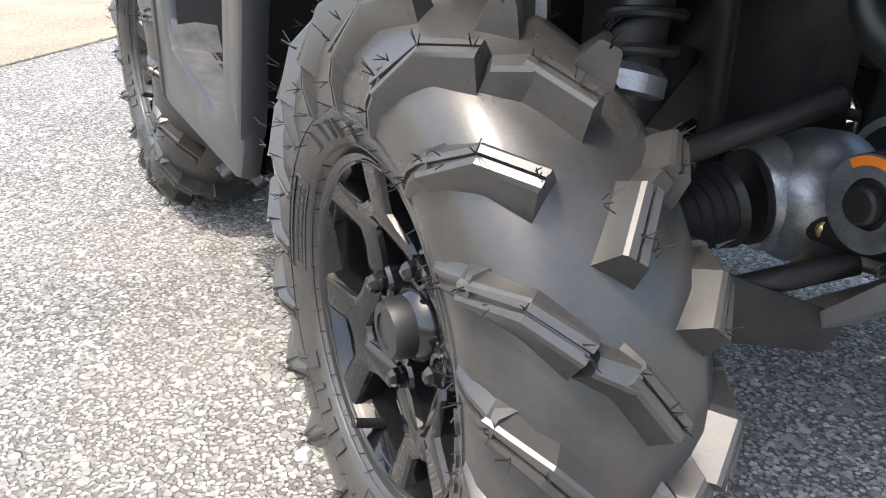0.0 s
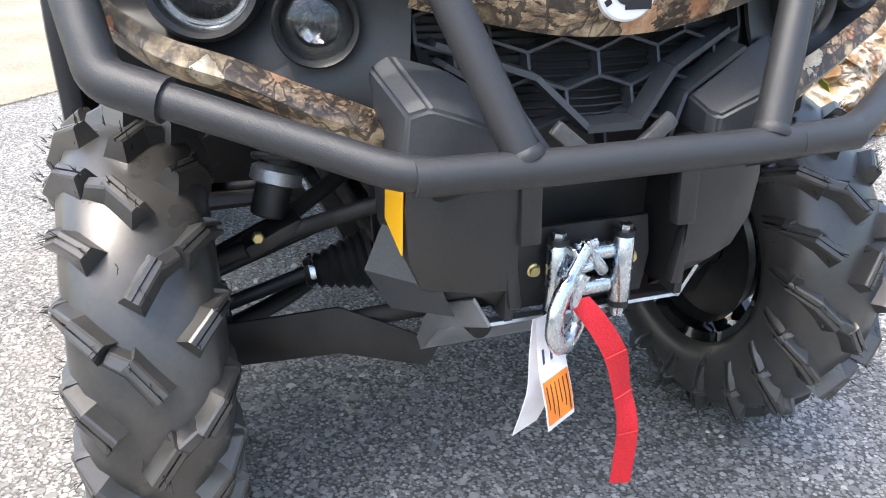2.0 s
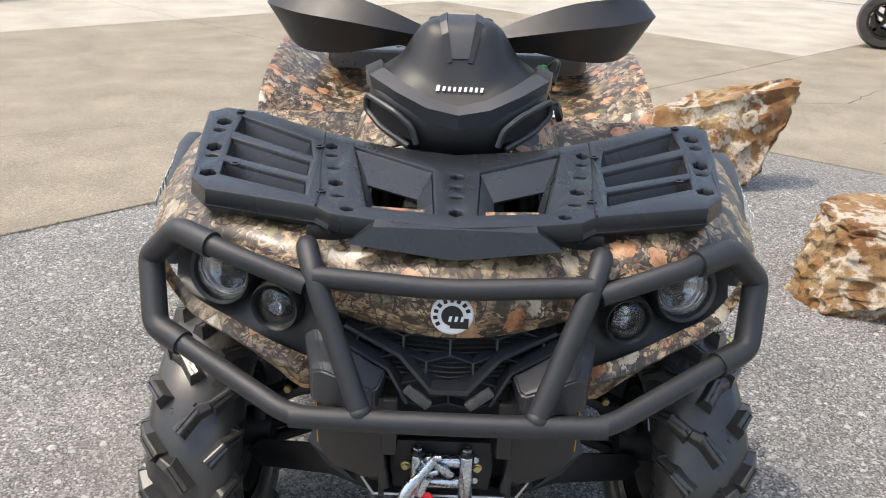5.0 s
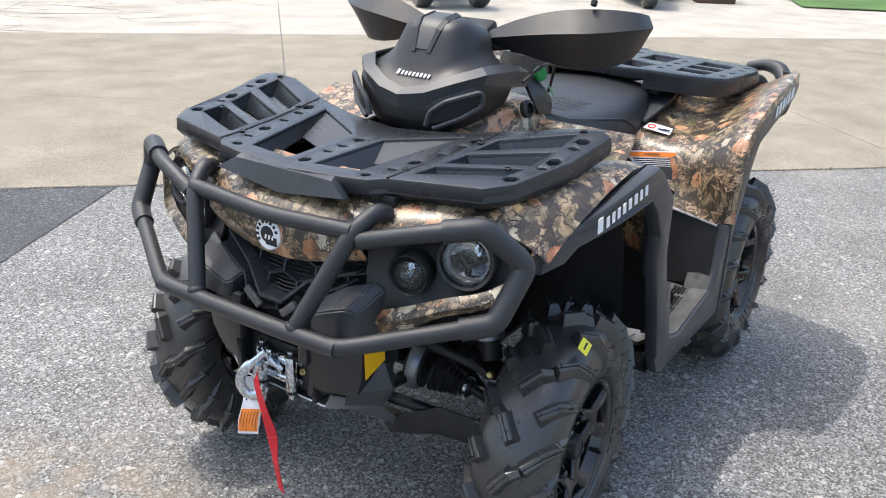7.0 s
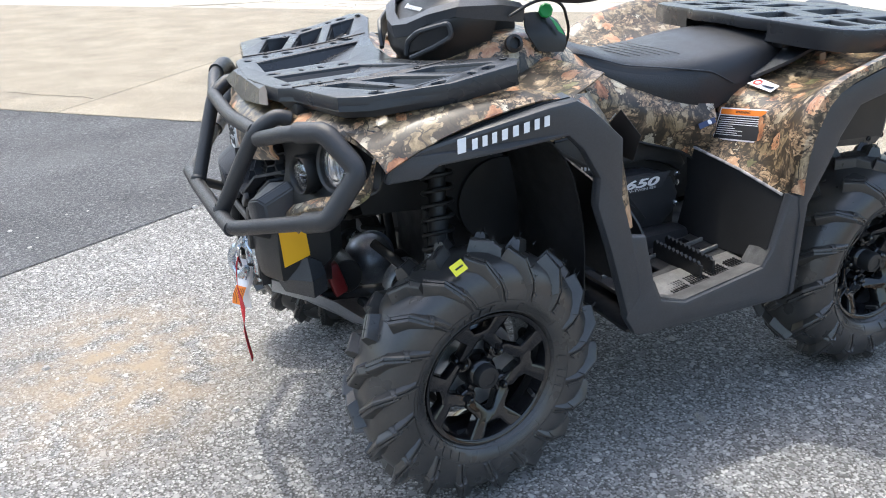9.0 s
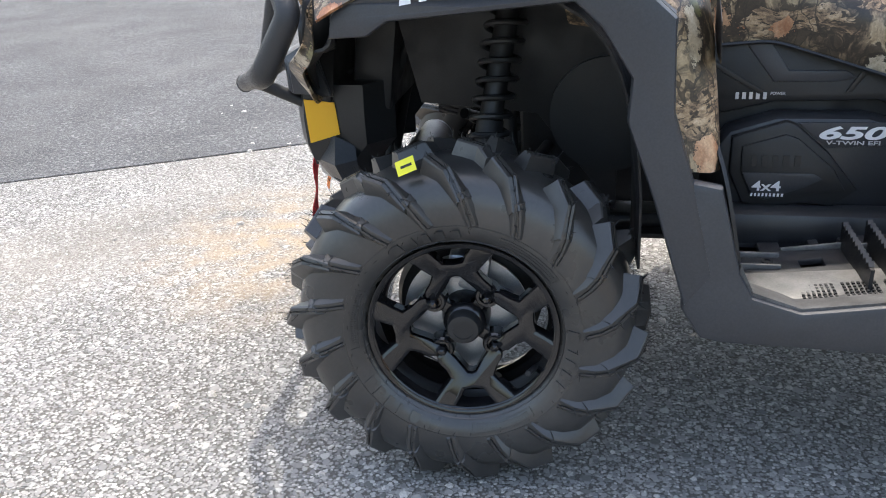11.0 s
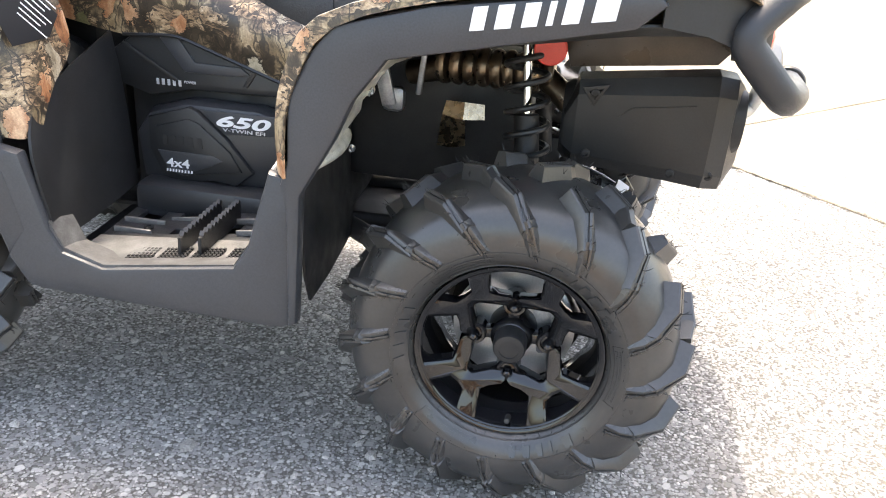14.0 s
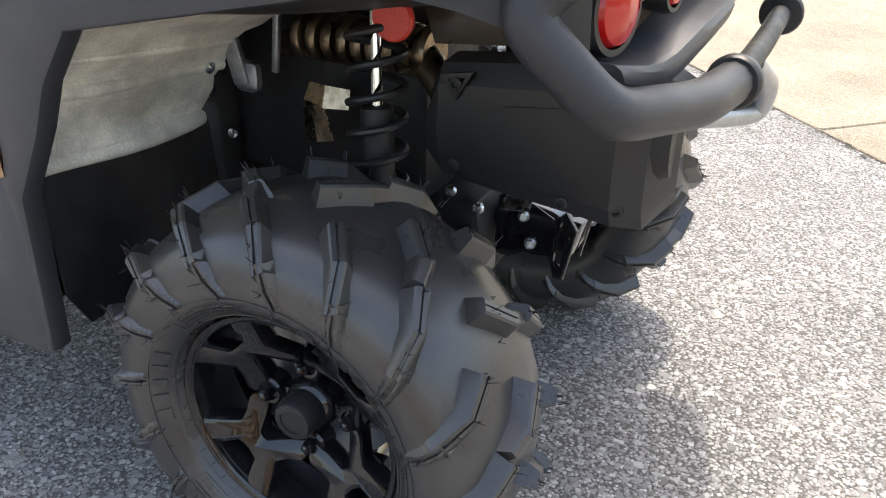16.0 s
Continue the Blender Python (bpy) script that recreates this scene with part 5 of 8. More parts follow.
def ribbon(points, widths, across, thick):
    """A strap along a line; across gives its width direction at each point."""
    rows_ = []
    for p, w, a in zip(points, widths, across):
        a = Vector(a).normalized()
        rows_.append([Vector(p) + a * w * t for t in (-0.5, -0.25, 0, 0.25, 0.5)])
    return loft(smooth_rows(rows_, 4), thick)


strap = part("pull_strap", ribbon([(1.104, -0.038, 0.492), (1.116, -0.020, 0.468), (1.124, 0.006, 0.424), (1.121, 0.022, 0.372), (1.126, 0.033, 0.318), (1.116, 0.038, 0.228)], [0.026, 0.028, 0.028, 0.027, 0.026, 0.026],
                            [(0.35, 1, 0.35), (0.3, 1, 0.3), (0.15, 1, 0.28), (-0.2, 1, 0.2), (0.3, 1, 0.1), (0.35, 1, 0.05)], 0.0016), REDSTRAP, None)
for t_, p_, a_ in ((0, (1.1245, 0.006, 0.424), (0.15, 1, 0.28)), (1, (1.1225, 0.0235, 0.366), (-0.1, 1, 0.2)), (2, (1.1265, 0.0335, 0.312), (0.3, 1, 0.1))):
    a_ = Vector(a_).normalized() * 0.0125
    part("stitching", rod(Vector(p_) - a_ + Vector((0.0014, 0, 0)), Vector(p_) + a_ + Vector((0.0014, 0, 0.004)), 0.0007, 6), REDREFL, strap, "pale red row of stitches")
tagged(strap, "red webbing pull strap hanging from the winch hook", "strap")
ACROSS = Vector((-0.42, 0.90, 0.10))
TAG_LINE = [(1.082, -0.060, 0.470), (1.086, -0.060, 0.438), (1.098, -0.060, 0.405), (1.114, -0.058, 0.374), (1.120, -0.055, 0.344)]


def on_tag(side, t, lift):
    k = min(3, int(t * 4))
    p = Vector(TAG_LINE[k]).lerp(Vector(TAG_LINE[k + 1]), t * 4 - k)
    return p + ACROSS * side + Vector((0.9, 0.42, 0.1)) * lift


def tag_patch(name, s0, s1, t0, t1, lift, mat, parent, label=""):
    rows_ = [[on_tag(s0 + (s1 - s0) * i / 2, t0 + (t1 - t0) * j / 4, lift) for i in range(3)] for j in range(5)]
    return part(name, loft(rows_, 0.0005), mat, parent, label)


tag = tag_patch("warning_tag", -0.0245, 0.0245, 0.0, 0.999, 0.0, PAPER, None)
tagged(tag, "white and orange paper warning tag hanging from the hook", "tag")
tag_patch("orange_block", -0.0225, 0.0225, 0.56, 0.95, 0.0012, ORANGE, tag, "orange printed block with unreadable lines")
for k in range(6):
    tag_patch("print_line", -0.019 + k * 0.0072, -0.018 + k * 0.0072, 0.60, 0.80 + 0.06 * (k % 3), 0.0022, INK, tag)
for k in range(3):
    tag_patch("print_line", -0.018 + k * 0.014, -0.0145 + k * 0.014, 0.30, 0.42, 0.0014, NAVY, tag)
part("tag_fold", ribbon([(1.077, -0.060, 0.463), (1.078, -0.063, 0.420), (1.091, -0.069, 0.383), (1.089, -0.076, 0.350), (1.086, -0.086, 0.320)], [0.045, 0.046, 0.046, 0.045, 0.04], [(-0.2, 1, 0), (-0.3, 1, 0), (-0.3, 1, 0), (-0.3, 1, 0.1), (-0.3, 1, 0.2)], 0.0008), PAPER, tag)

# skid plate
skid = loft(smooth_rows([[(1.06, y, 0.450), (0.98, y * 1.12, 0.412), (0.887, y * 1.10, 0.352), (0.80, y, 0.290), (0.725, y * 0.92, 0.272)] for y in (-0.13, -0.09, 0, 0.09, 0.13)], 2), 0.004)
for sg in (1, -1):
    part("skid_lip", loft([[(1.062, sg * 0.128, 0.450), (1.064, sg * 0.150, 0.490)], [(0.98, sg * 0.145, 0.412), (0.985, sg * 0.166, 0.452)], [(0.887, sg * 0.142, 0.352), (0.889, sg * 0.152, 0.390)], [(0.80, sg * 0.129, 0.290), (0.80, sg * 0.136, 0.312)], [(0.765, sg * 0.123, 0.278), (0.765, sg * 0.129, 0.290)], [(0.725, sg * 0.119, 0.271), (0.725, sg * 0.122, 0.286)]], 0.004), SKID, quad, "turned-up aluminium edge of the skid plate")
part("skid_plate", skid, SKID, quad, "bare aluminium skid plate under the nose")


# ---- front suspension and what shows in the wheel arches ----
for sg in (1, -1):
    def m(p):
        return (p[0], sg * p[1], p[2])
    part("lower_arm", joined(tube([m(p) for p in [(0.80, 0.10, 0.36), (0.70, 0.30, 0.30), (0.655, 0.42, 0.275)]], 0.014, 0.03), tube([m(p) for p in [(0.50, 0.10, 0.36), (0.60, 0.30, 0.30), (0.64, 0.42, 0.275)]], 0.014, 0.03)), DEEP, quad, "black lower suspension arm")
    guard = side_plate([(0.10, 0.30), (0.24, 0.36), (0.40, 0.335), (0.43, 0.30), (0.40, 0.265), (0.24, 0.285), (0.12, 0.26)], [], 0, 0.006, 0.002)
    for v in guard.verts:
        v.co = Vector((0.835 - 0.30 * v.co.x + v.co.y, sg * v.co.x, v.co.z))
    part("arm_guard", guard, DEEP, quad, "black plastic suspension arm guard")
    part("upper_arm", joined(tube([m(p) for p in [(0.76, 0.12, 0.52), (0.68, 0.28, 0.45), (0.655, 0.42, 0.40)]], 0.013, 0.03), tube([m(p) for p in [(0.54, 0.12, 0.52), (0.62, 0.28, 0.45), (0.65, 0.42, 0.40)]], 0.013, 0.03), box(m((0.665, 0.31, 0.445)), (0.06, 0.09, 0.022), (sg * -24, 0, 0), 0.006)), DEEP, quad, "black upper suspension arm")
    part("arm_bolt", rod(m((0.698, 0.335, 0.455)), m((0.712, 0.337, 0.456)), 0.009, 6), BRASS, quad)
    top, low = m((0.60, 0.19, 0.88)), m((0.662, 0.315, 0.47))
    a, b = Vector(top), Vector(low)
    shock = part("shock_absorber", joined(rod(a.lerp(b, 0.0), a.lerp(b, 0.66), 0.022), rod(a.lerp(b, 0.64), b, 0.026)), DEEP, quad, "black coil-over shock absorber")
    part("coil", spring(a.lerp(b, 0.06), a.lerp(b, 0.82), 0.036, 0.0058, 9.5), BLACK, shock, "black coil spring")
    part("spring_seat", lathe([(0.026, 0), (0.037, 0.004), (0.037, 0.022), (0.028, 0.030)], frame_along(a.lerp(b, 0.89), a.lerp(b, 0.82)), 28), CAST, shock, "grey notched spring collar")
    part("knuckle", joined(box(m((0.65, 0.405, 0.335)), (0.06, 0.03, 0.15), (0, 0, 0), 0.01), rod(m((0.65, 0.38, 0.325)), m((0.65, 0.46, 0.325)), 0.045, 24)), DEEP, quad, "black cast steering knuckle")
    boot = [(0.020, 0.0)]
    for k in range(7):
        boot += [(0.024 + 0.0035 * k, 0.008 + 0.013 * k), (0.020 + 0.0035 * k, 0.0145 + 0.013 * k)]
    part("axle_boot", lathe(boot + [(0.048, 0.10)], frame_along(m((0.668, 0.268, 0.375)), m((0.675, 0.12, 0.395))), 28), BOOT, quad, "ribbed rubber axle boot")
    part("drive_shaft", rod(m((0.652, 0.40, 0.33)), m((0.668, 0.262, 0.377)), 0.011), DEEP, quad)
    part("joint_cup", lathe([(0.052, 0), (0.052, 0.045), (0.04, 0.05)], frame_along(m((0.672, 0.140, 0.392)), m((0.69, 0.06, 0.40))), 30), DEEP, quad)
    part("joint_ring", lathe([(0.050, 0), (0.056, 0.0), (0.061, 0.006), (0.064, 0.03), (0.052, 0.03), (0.050, 0)], frame_along(m((0.673, 0.132, 0.392)), m((0.69, 0.06, 0.40))), 36, cap=False), CAST, quad, "grey cast ring round the axle joint")
    part("boot_clamp", lathe([(0.0275, 0), (0.0275, 0.008)], frame_along(m((0.6685, 0.262, 0.377)), m((0.675, 0.12, 0.395))), 24), ZINC, quad)
    part("tie_rod", rod(m((0.55, 0.10, 0.44)), m((0.60, 0.40, 0.36)), 0.008), DEEP, quad)
    part("frame_tube", joined(tube([m(p) for p in [(0.95, 0.09, 0.42), (0.90, 0.10, 0.60), (0.80, 0.13, 0.80)]], 0.014, 0.04), tube([m(p) for p in [(0.97, 0.10, 0.40), (0.5, 0.12, 0.36), (-0.6, 0.12, 0.36)]], 0.016, 0.04), tube([m(p) for p in [(0.60, 0.13, 0.36), (0.62, 0.15, 0.60), (0.52, 0.15, 0.85)]], 0.014, 0.04)), DEEP, quad, "black frame tubes")
    # inner wheel-arch liner
    arch = []
    for x, z in ((0.36, 0.42), (0.37, 0.62), (0.43, 0.80), (0.55, 0.875), (0.72, 0.87), (0.86, 0.82)):
        arch.append([m((x, 0.20, z)), m((x + 0.01, 0.34, z + 0.01)), m((x, 0.50, z + 0.005))])
    part("arch_liner", loft(smooth_rows(arch, 3), 0.004), DEEP, quad, "black wheel-arch liner")
    inner = side_plate([(0.40, 0.40), (0.40, 0.86), (0.60, 0.92), (0.86, 0.86), (0.80, 0.62), (0.56, 0.60)], [], sg * 0.165, 0.006, 0.002)
    part("inner_guard", inner, DEEP, quad, "black inner splash guard")
diff = part("front_differential", lathe([(0.0, -0.075), (0.035, -0.07), (0.066, -0.04), (0.074, 0.0), (0.066, 0.04), (0.035, 0.07), (0.0, 0.075)], Matrix.Translation((0.704, -0.068, 0.394)) @ Matrix.Rotation(radians(90), 4, "X"), 32, cap=False), CAST, quad, "grey cast front differential")
part("drain_plug", rod((0.755, -0.110, 0.385), (0.772, -0.116, 0.384), 0.011, 12), BRASS, diff)
part("sensor_plug", rod((0.745, -0.100, 0.345), (0.757, -0.140, 0.345), 0.006, 8), BRASS, diff)
winch = part("winch_drum", rod((0.845, -0.165, 0.446), (0.845, 0.13, 0.446), 0.046, 28), BLACK, quad, "black winch drum and motor")
part("warning_ring", lathe([(0.024, 0), (0.046, 0.0), (0.046, 0.002), (0.024, 0.002), (0.024, 0)], facing((0.845, -0.166, 0.446), (0, -1, 0), (1, 0, 0)), 32, cap=False), CAST, winch, "round grey warning label")
ring_f = facing((0.845, -0.1685, 0.446), (0, -1, 0), (1, 0, 0))
part("warning_arc", loft([[ring_f @ Vector((q * math.cos(radians(a)), q * math.sin(radians(a)), 0)) for q in (0.035, 0.044)] for a in range(60, 135, 10)], 0.0006), ORANGE, winch, "orange warning arc")
part("winch_knob", rod((0.845, -0.165, 0.446), (0.845, -0.182, 0.446), 0.018, 20), DEEP, winch)
part("red_switch", box((0.885, 0.145, 0.455), (0.045, 0.03, 0.09), (0, 20, 0), 0.008), REDPAINT, quad, "dark red winch isolator")
part("air_duct", joined(tube([(0.80, -0.17, 0.66), (0.83, -0.185, 0.60), (0.88, -0.185, 0.58), (0.90, -0.17, 0.60)], 0.024, 0.04, 16)), BOOT, quad, "black rubber air duct")
part("radiator_box", box((0.90, 0.0, 0.72), (0.10, 0.36, 0.22), (0, -8, 0), 0.01), DEEP, quad)


# ---- front rack ----
def mirrored_loop(half):
    return half + [(x, -y) for x, y in half[::-1] if abs(y) > 1e-6]


def hex_hole(x, y, rx, ry):
    return [(x + rx * math.cos(radians(a)), y + ry * math.sin(radians(a))) for a in range(0, 360, 60)]


rack_half = [(0.628, 0.0), (0.625, 0.12), (0.612, 0.185), (0.590, 0.255), (0.555, 0.345), (0.532, 0.40), (0.530, 0.472), (0.555, 0.505), (0.70, 0.488), (0.88, 0.462), (0.945, 0.425), (0.970, 0.300), (0.985, 0.232), (1.012, 0.205), (1.022, 0.145), (1.032, 0.0)]
rack_holes = []
for sg in (1, -1):
    for quadr in ([(0.735, 0.045), (0.648, 0.198), (0.968, 0.148), (0.975, 0.036)],
                  [(0.640, 0.285), (0.568, 0.432), (0.640, 0.432), (0.715, 0.272)],
                  [(0.745, 0.272), (0.672, 0.430), (0.745, 0.426), (0.822, 0.268)],
                  [(0.852, 0.266), (0.778, 0.424), (0.852, 0.416), (0.930, 0.258)]):
        rack_holes.append([(x, sg * y) for x, y in quadr])
    for x, y, rx, ry in ((0.600, 0.462, 0.016, 0.015), (0.640, 0.462, 0.008, 0.012), (0.715, 0.455, 0.018, 0.014), (0.755, 0.452, 0.008, 0.012), (0.850, 0.438, 0.019, 0.015),
                         (0.660, 0.242, 0.016, 0.012), (0.705, 0.236, 0.008, 0.012), (0.770, 0.226, 0.008, 0.012), (0.850, 0.213, 0.017, 0.013), (0.925, 0.203, 0.008, 0.012), (0.985, 0.180, 0.010, 0.011)):
        rack_holes.append(hex_hole(x, sg * y, rx, ry))
for x, rx in ((0.765, 0.014), (0.825, 0.008), (0.880, 0.008), (0.965, 0.016)):
    rack_holes.append(hex_hole(x, 0.0, rx, 0.012))


def rack_z(x, y):
    return 0.962 + 0.012 * (0.95 - x) / 0.4 + 0.020 * min(1, abs(y) / 0.45) + 0.030 * max(0.0, (0.75 - x) / 0.2) * min(1, abs(y) / 0.45)


rack = part("front_rack", plate(mirrored_loop(rack_half), rack_holes, 0.034, 0.005, lambda v: Vector((v.x, v.y, rack_z(v.x, v.y) - 0.017 + v.z))), RACK, quad, "black moulded plastic front rack", angle=30)
# raised rims and sloped floors of the pockets
for sg in (1, -1):
    for kind, quadr in enumerate(([(0.735, 0.045), (0.648, 0.198), (0.968, 0.148), (0.975, 0.036)], [(0.745, 0.272), (0.672, 0.430), (0.745, 0.426), (0.822, 0.268)], [(0.852, 0.266), (0.778, 0.424), (0.852, 0.416), (0.930, 0.258)], [(0.640, 0.285), (0.568, 0.432), (0.640, 0.432), (0.715, 0.272)])):
        cx, cy = sum(p[0] for p in quadr) / 4, sum(p[1] for p in quadr) / 4
        top = [Vector((x, sg * y, rack_z(x, y) - 0.010)) for x, y in quadr]
        low = [Vector((cx + (x - cx) * ((0.30 if kind == 0 else 0.6) if i < 2 else 0.85), sg * (cy + (y - cy) * (0.62 if kind == 0 else 0.86)), rack_z(x, y) - 0.042)) for i, (x, y) in enumerate(quadr)]
        pocket = loft([top + top[:1], low + low[:1]], 0.003)
        part("rack_pocket", pocket, RACK, rack)
        if kind:
            part("pocket_floor", loft([[low[0] + Vector((0.012, 0, 0)), low[1] + Vector((0.012, 0, 0))], [low[3], low[2]]], 0.003), RACK, rack)
    seam = [Vector((x, sg * y, rack_z(x, y) + 0.0005)) for x, y in ((0.600, 0.262), (0.70, 0.256), (0.80, 0.246), (0.90, 0.236), (0.985, 0.232))]
    part("rack_seam", add_tube(bmesh.new(), seam, 0.0022, 5), INK, rack)
    for x, y in ((0.675, 0.262), (0.80, 0.40), (0.915, 0.232), (0.552, 0.44)):
        part("rack_bolt", lathe([(0.008, 0), (0.009, 0.003), (0.005, 0.004), (0.005, 0.001)], Matrix.Translation((x, sg * y, rack_z(x, y))), 14), BLACK, rack)
prow = [[(1.018, y * 0.74, rack_z(1.02, y) - 0.002), (1.036, y * 0.76, 0.957), (1.050, y, 0.909 + 0.022 * abs(y) / 0.17), (1.030, y, 0.904 + 0.022 * abs(y) / 0.17)] for y in (-0.175, -0.13, 0.0, 0.13, 0.175)]
part("rack_prow", loft(prow, 0, closed=True, caps=True), RACK, rack, "deep faceted front lip of the rack", angle=20)
skirt = [[(x * 0.995, y * 0.995, rack_z(x, y) - 0.012), (x * 1.0, y * 1.0, rack_z(x, y) - 0.030), (x * 0.985, y * 0.985, rack_z(x, y) - 0.045)] for x, y in [(0.555, 0.508), (0.70, 0.490), (0.88, 0.465), (0.945, 0.428), (0.970, 0.300), (0.985, 0.235), (1.012, 0.208)]]
pair("rack_skirt", loft(skirt, 0.004), RACK, rack)
for y in (0.228, -0.228):
    part("rack_support", box((0.80, y, 0.925), (0.36, 0.025, 0.03), (0, 2, 0), 0.006), DEEP, rack)
part("cross_support", box((0.97, 0, 0.922), (0.03, 0.5, 0.03), (0, 0, 0), 0.006), DEEP, rack)


# ---- camouflage front bodywork ----
fend = [row(0.20, [(0.46, 0.880), (0.60, 0.905), (0.75, 0.925), (0.88, 0.935), (0.98, 0.915)]),
        row(0.34, [(0.45, 0.890), (0.58, 0.925), (0.72, 0.940), (0.86, 0.940), (0.96, 0.918)]),
        row(0.44, [(0.42, 0.905), (0.54, 0.950), (0.68, 0.955), (0.82, 0.940), (0.93, 0.905)]),
        row(0.51, [(0.39, 0.905), (0.50, 0.962), (0.64, 0.955), (0.78, 0.925), (0.90, 0.875)]),
        row(0.548, [(0.37, 0.890), (0.47, 0.948), (0.61, 0.938), (0.76, 0.900), (0.885, 0.845)])]
pair("front_fender", loft(smooth_rows(fend, 3), 0.005), CAMO, quad, "woodland-camouflage front fender")
# fender tail running down behind the wheel arch
tail = [[(0.46, 0.52, 0.950), (0.40, 0.50, 0.940), (0.34, 0.46, 0.930), (0.31, 0.40, 0.930)],
        [(0.36, 0.545, 0.865), (0.325, 0.520, 0.860), (0.28, 0.47, 0.84), (0.266, 0.385, 0.84)],
        [(0.335, 0.548, 0.780), (0.295, 0.530, 0.770), (0.262, 0.49, 0.76), (0.254, 0.375, 0.745)],
        [(0.325, 0.548, 0.690), (0.280, 0.535, 0.690), (0.254, 0.51, 0.69), (0.249, 0.45, 0.685)],
        [(0.295, 0.550, 0.615), (0.265, 0.545, 0.612), (0.247, 0.53, 0.612), (0.244, 0.51, 0.612)]]
pair("fender_tail", loft(smooth_rows(tail, 3), 0.005), CAMO, quad, "camouflage fender tail above the footwell")


def flare_lean(x, z):
    return -0.055 * max(0.0, (x - 0.55)) / 0.32


flare = [(0.872, 0.812), (0.862, 0.850), (0.835, 0.877), (0.66, 0.915), (0.52, 0.944), (0.455, 0.950), (0.415, 0.925), (0.332, 0.850), (0.326, 0.715), (0.292, 0.612), (0.250, 0.455), (0.292, 0.40), (0.350, 0.580), (0.394, 0.700), (0.390, 0.765), (0.436, 0.838), (0.474, 0.873), (0.62, 0.858), (0.762, 0.842), (0.800, 0.818)]
fl = pair("front_flare", side_plate(flare, [], 0.568, 0.036, 0.009, flare_lean), DARK, quad, "dark grey plastic front wheel-arch flare", angle=30)
lip = [[(x, 0.55 + flare_lean(x, z), z), (x - 0.002, 0.52 + flare_lean(x, z), z + 0.004)] for x, z in ((0.872, 0.812), (0.862, 0.850), (0.835, 0.877), (0.66, 0.915), (0.52, 0.944), (0.455, 0.950), (0.415, 0.925), (0.332, 0.850), (0.326, 0.715), (0.292, 0.612))]
pair("flare_flange", loft(lip, 0.004), DARK, quad)
for o, sg in zip(fl, (1, -1)):
    f = facing((0.632, sg * 0.5775, 0.898), (0.10 * 1, sg * 1, 0.12), (-sg, 0, sg * 0.16))
    word_blocks([0.030, 0.0195, 0.018, 0.017, 0.0205, 0.0205, 0.0205, 0.018, 0.0195], 0.021, f, WHITE, o, 0.0045, 0.22, 0.0012, 1.38)

# black notice label on the rear of the left fender tail
note = part("fender_label", plate([(-0.045, 0.075), (0.045, -0.005), (0.010, -0.040), (-0.088, -0.038), (-0.12, 0.03)], [], 0.0014, 0.0003, facing((0.2595, 0.445, 0.812), (-1, 0.05, 0.10), (0, -1, 0))), INK, quad, "black notice label with lines of white print")
note_f = facing((0.2583, 0.445, 0.812), (-1, 0.05, 0.10), (0, -1, 0)) @ Matrix.Rotation(radians(-41), 4, "Z")
for k in range(7):
    part("print_line", plate([(-0.055, 0.030 - k * 0.010), (0.028 - 0.012 * (k % 3), 0.030 - k * 0.010), (0.028 - 0.012 * (k % 3), 0.0325 - k * 0.010), (-0.055, 0.0325 - k * 0.010)], [], 0.0008, 0.0001, note_f), WHITE, note)

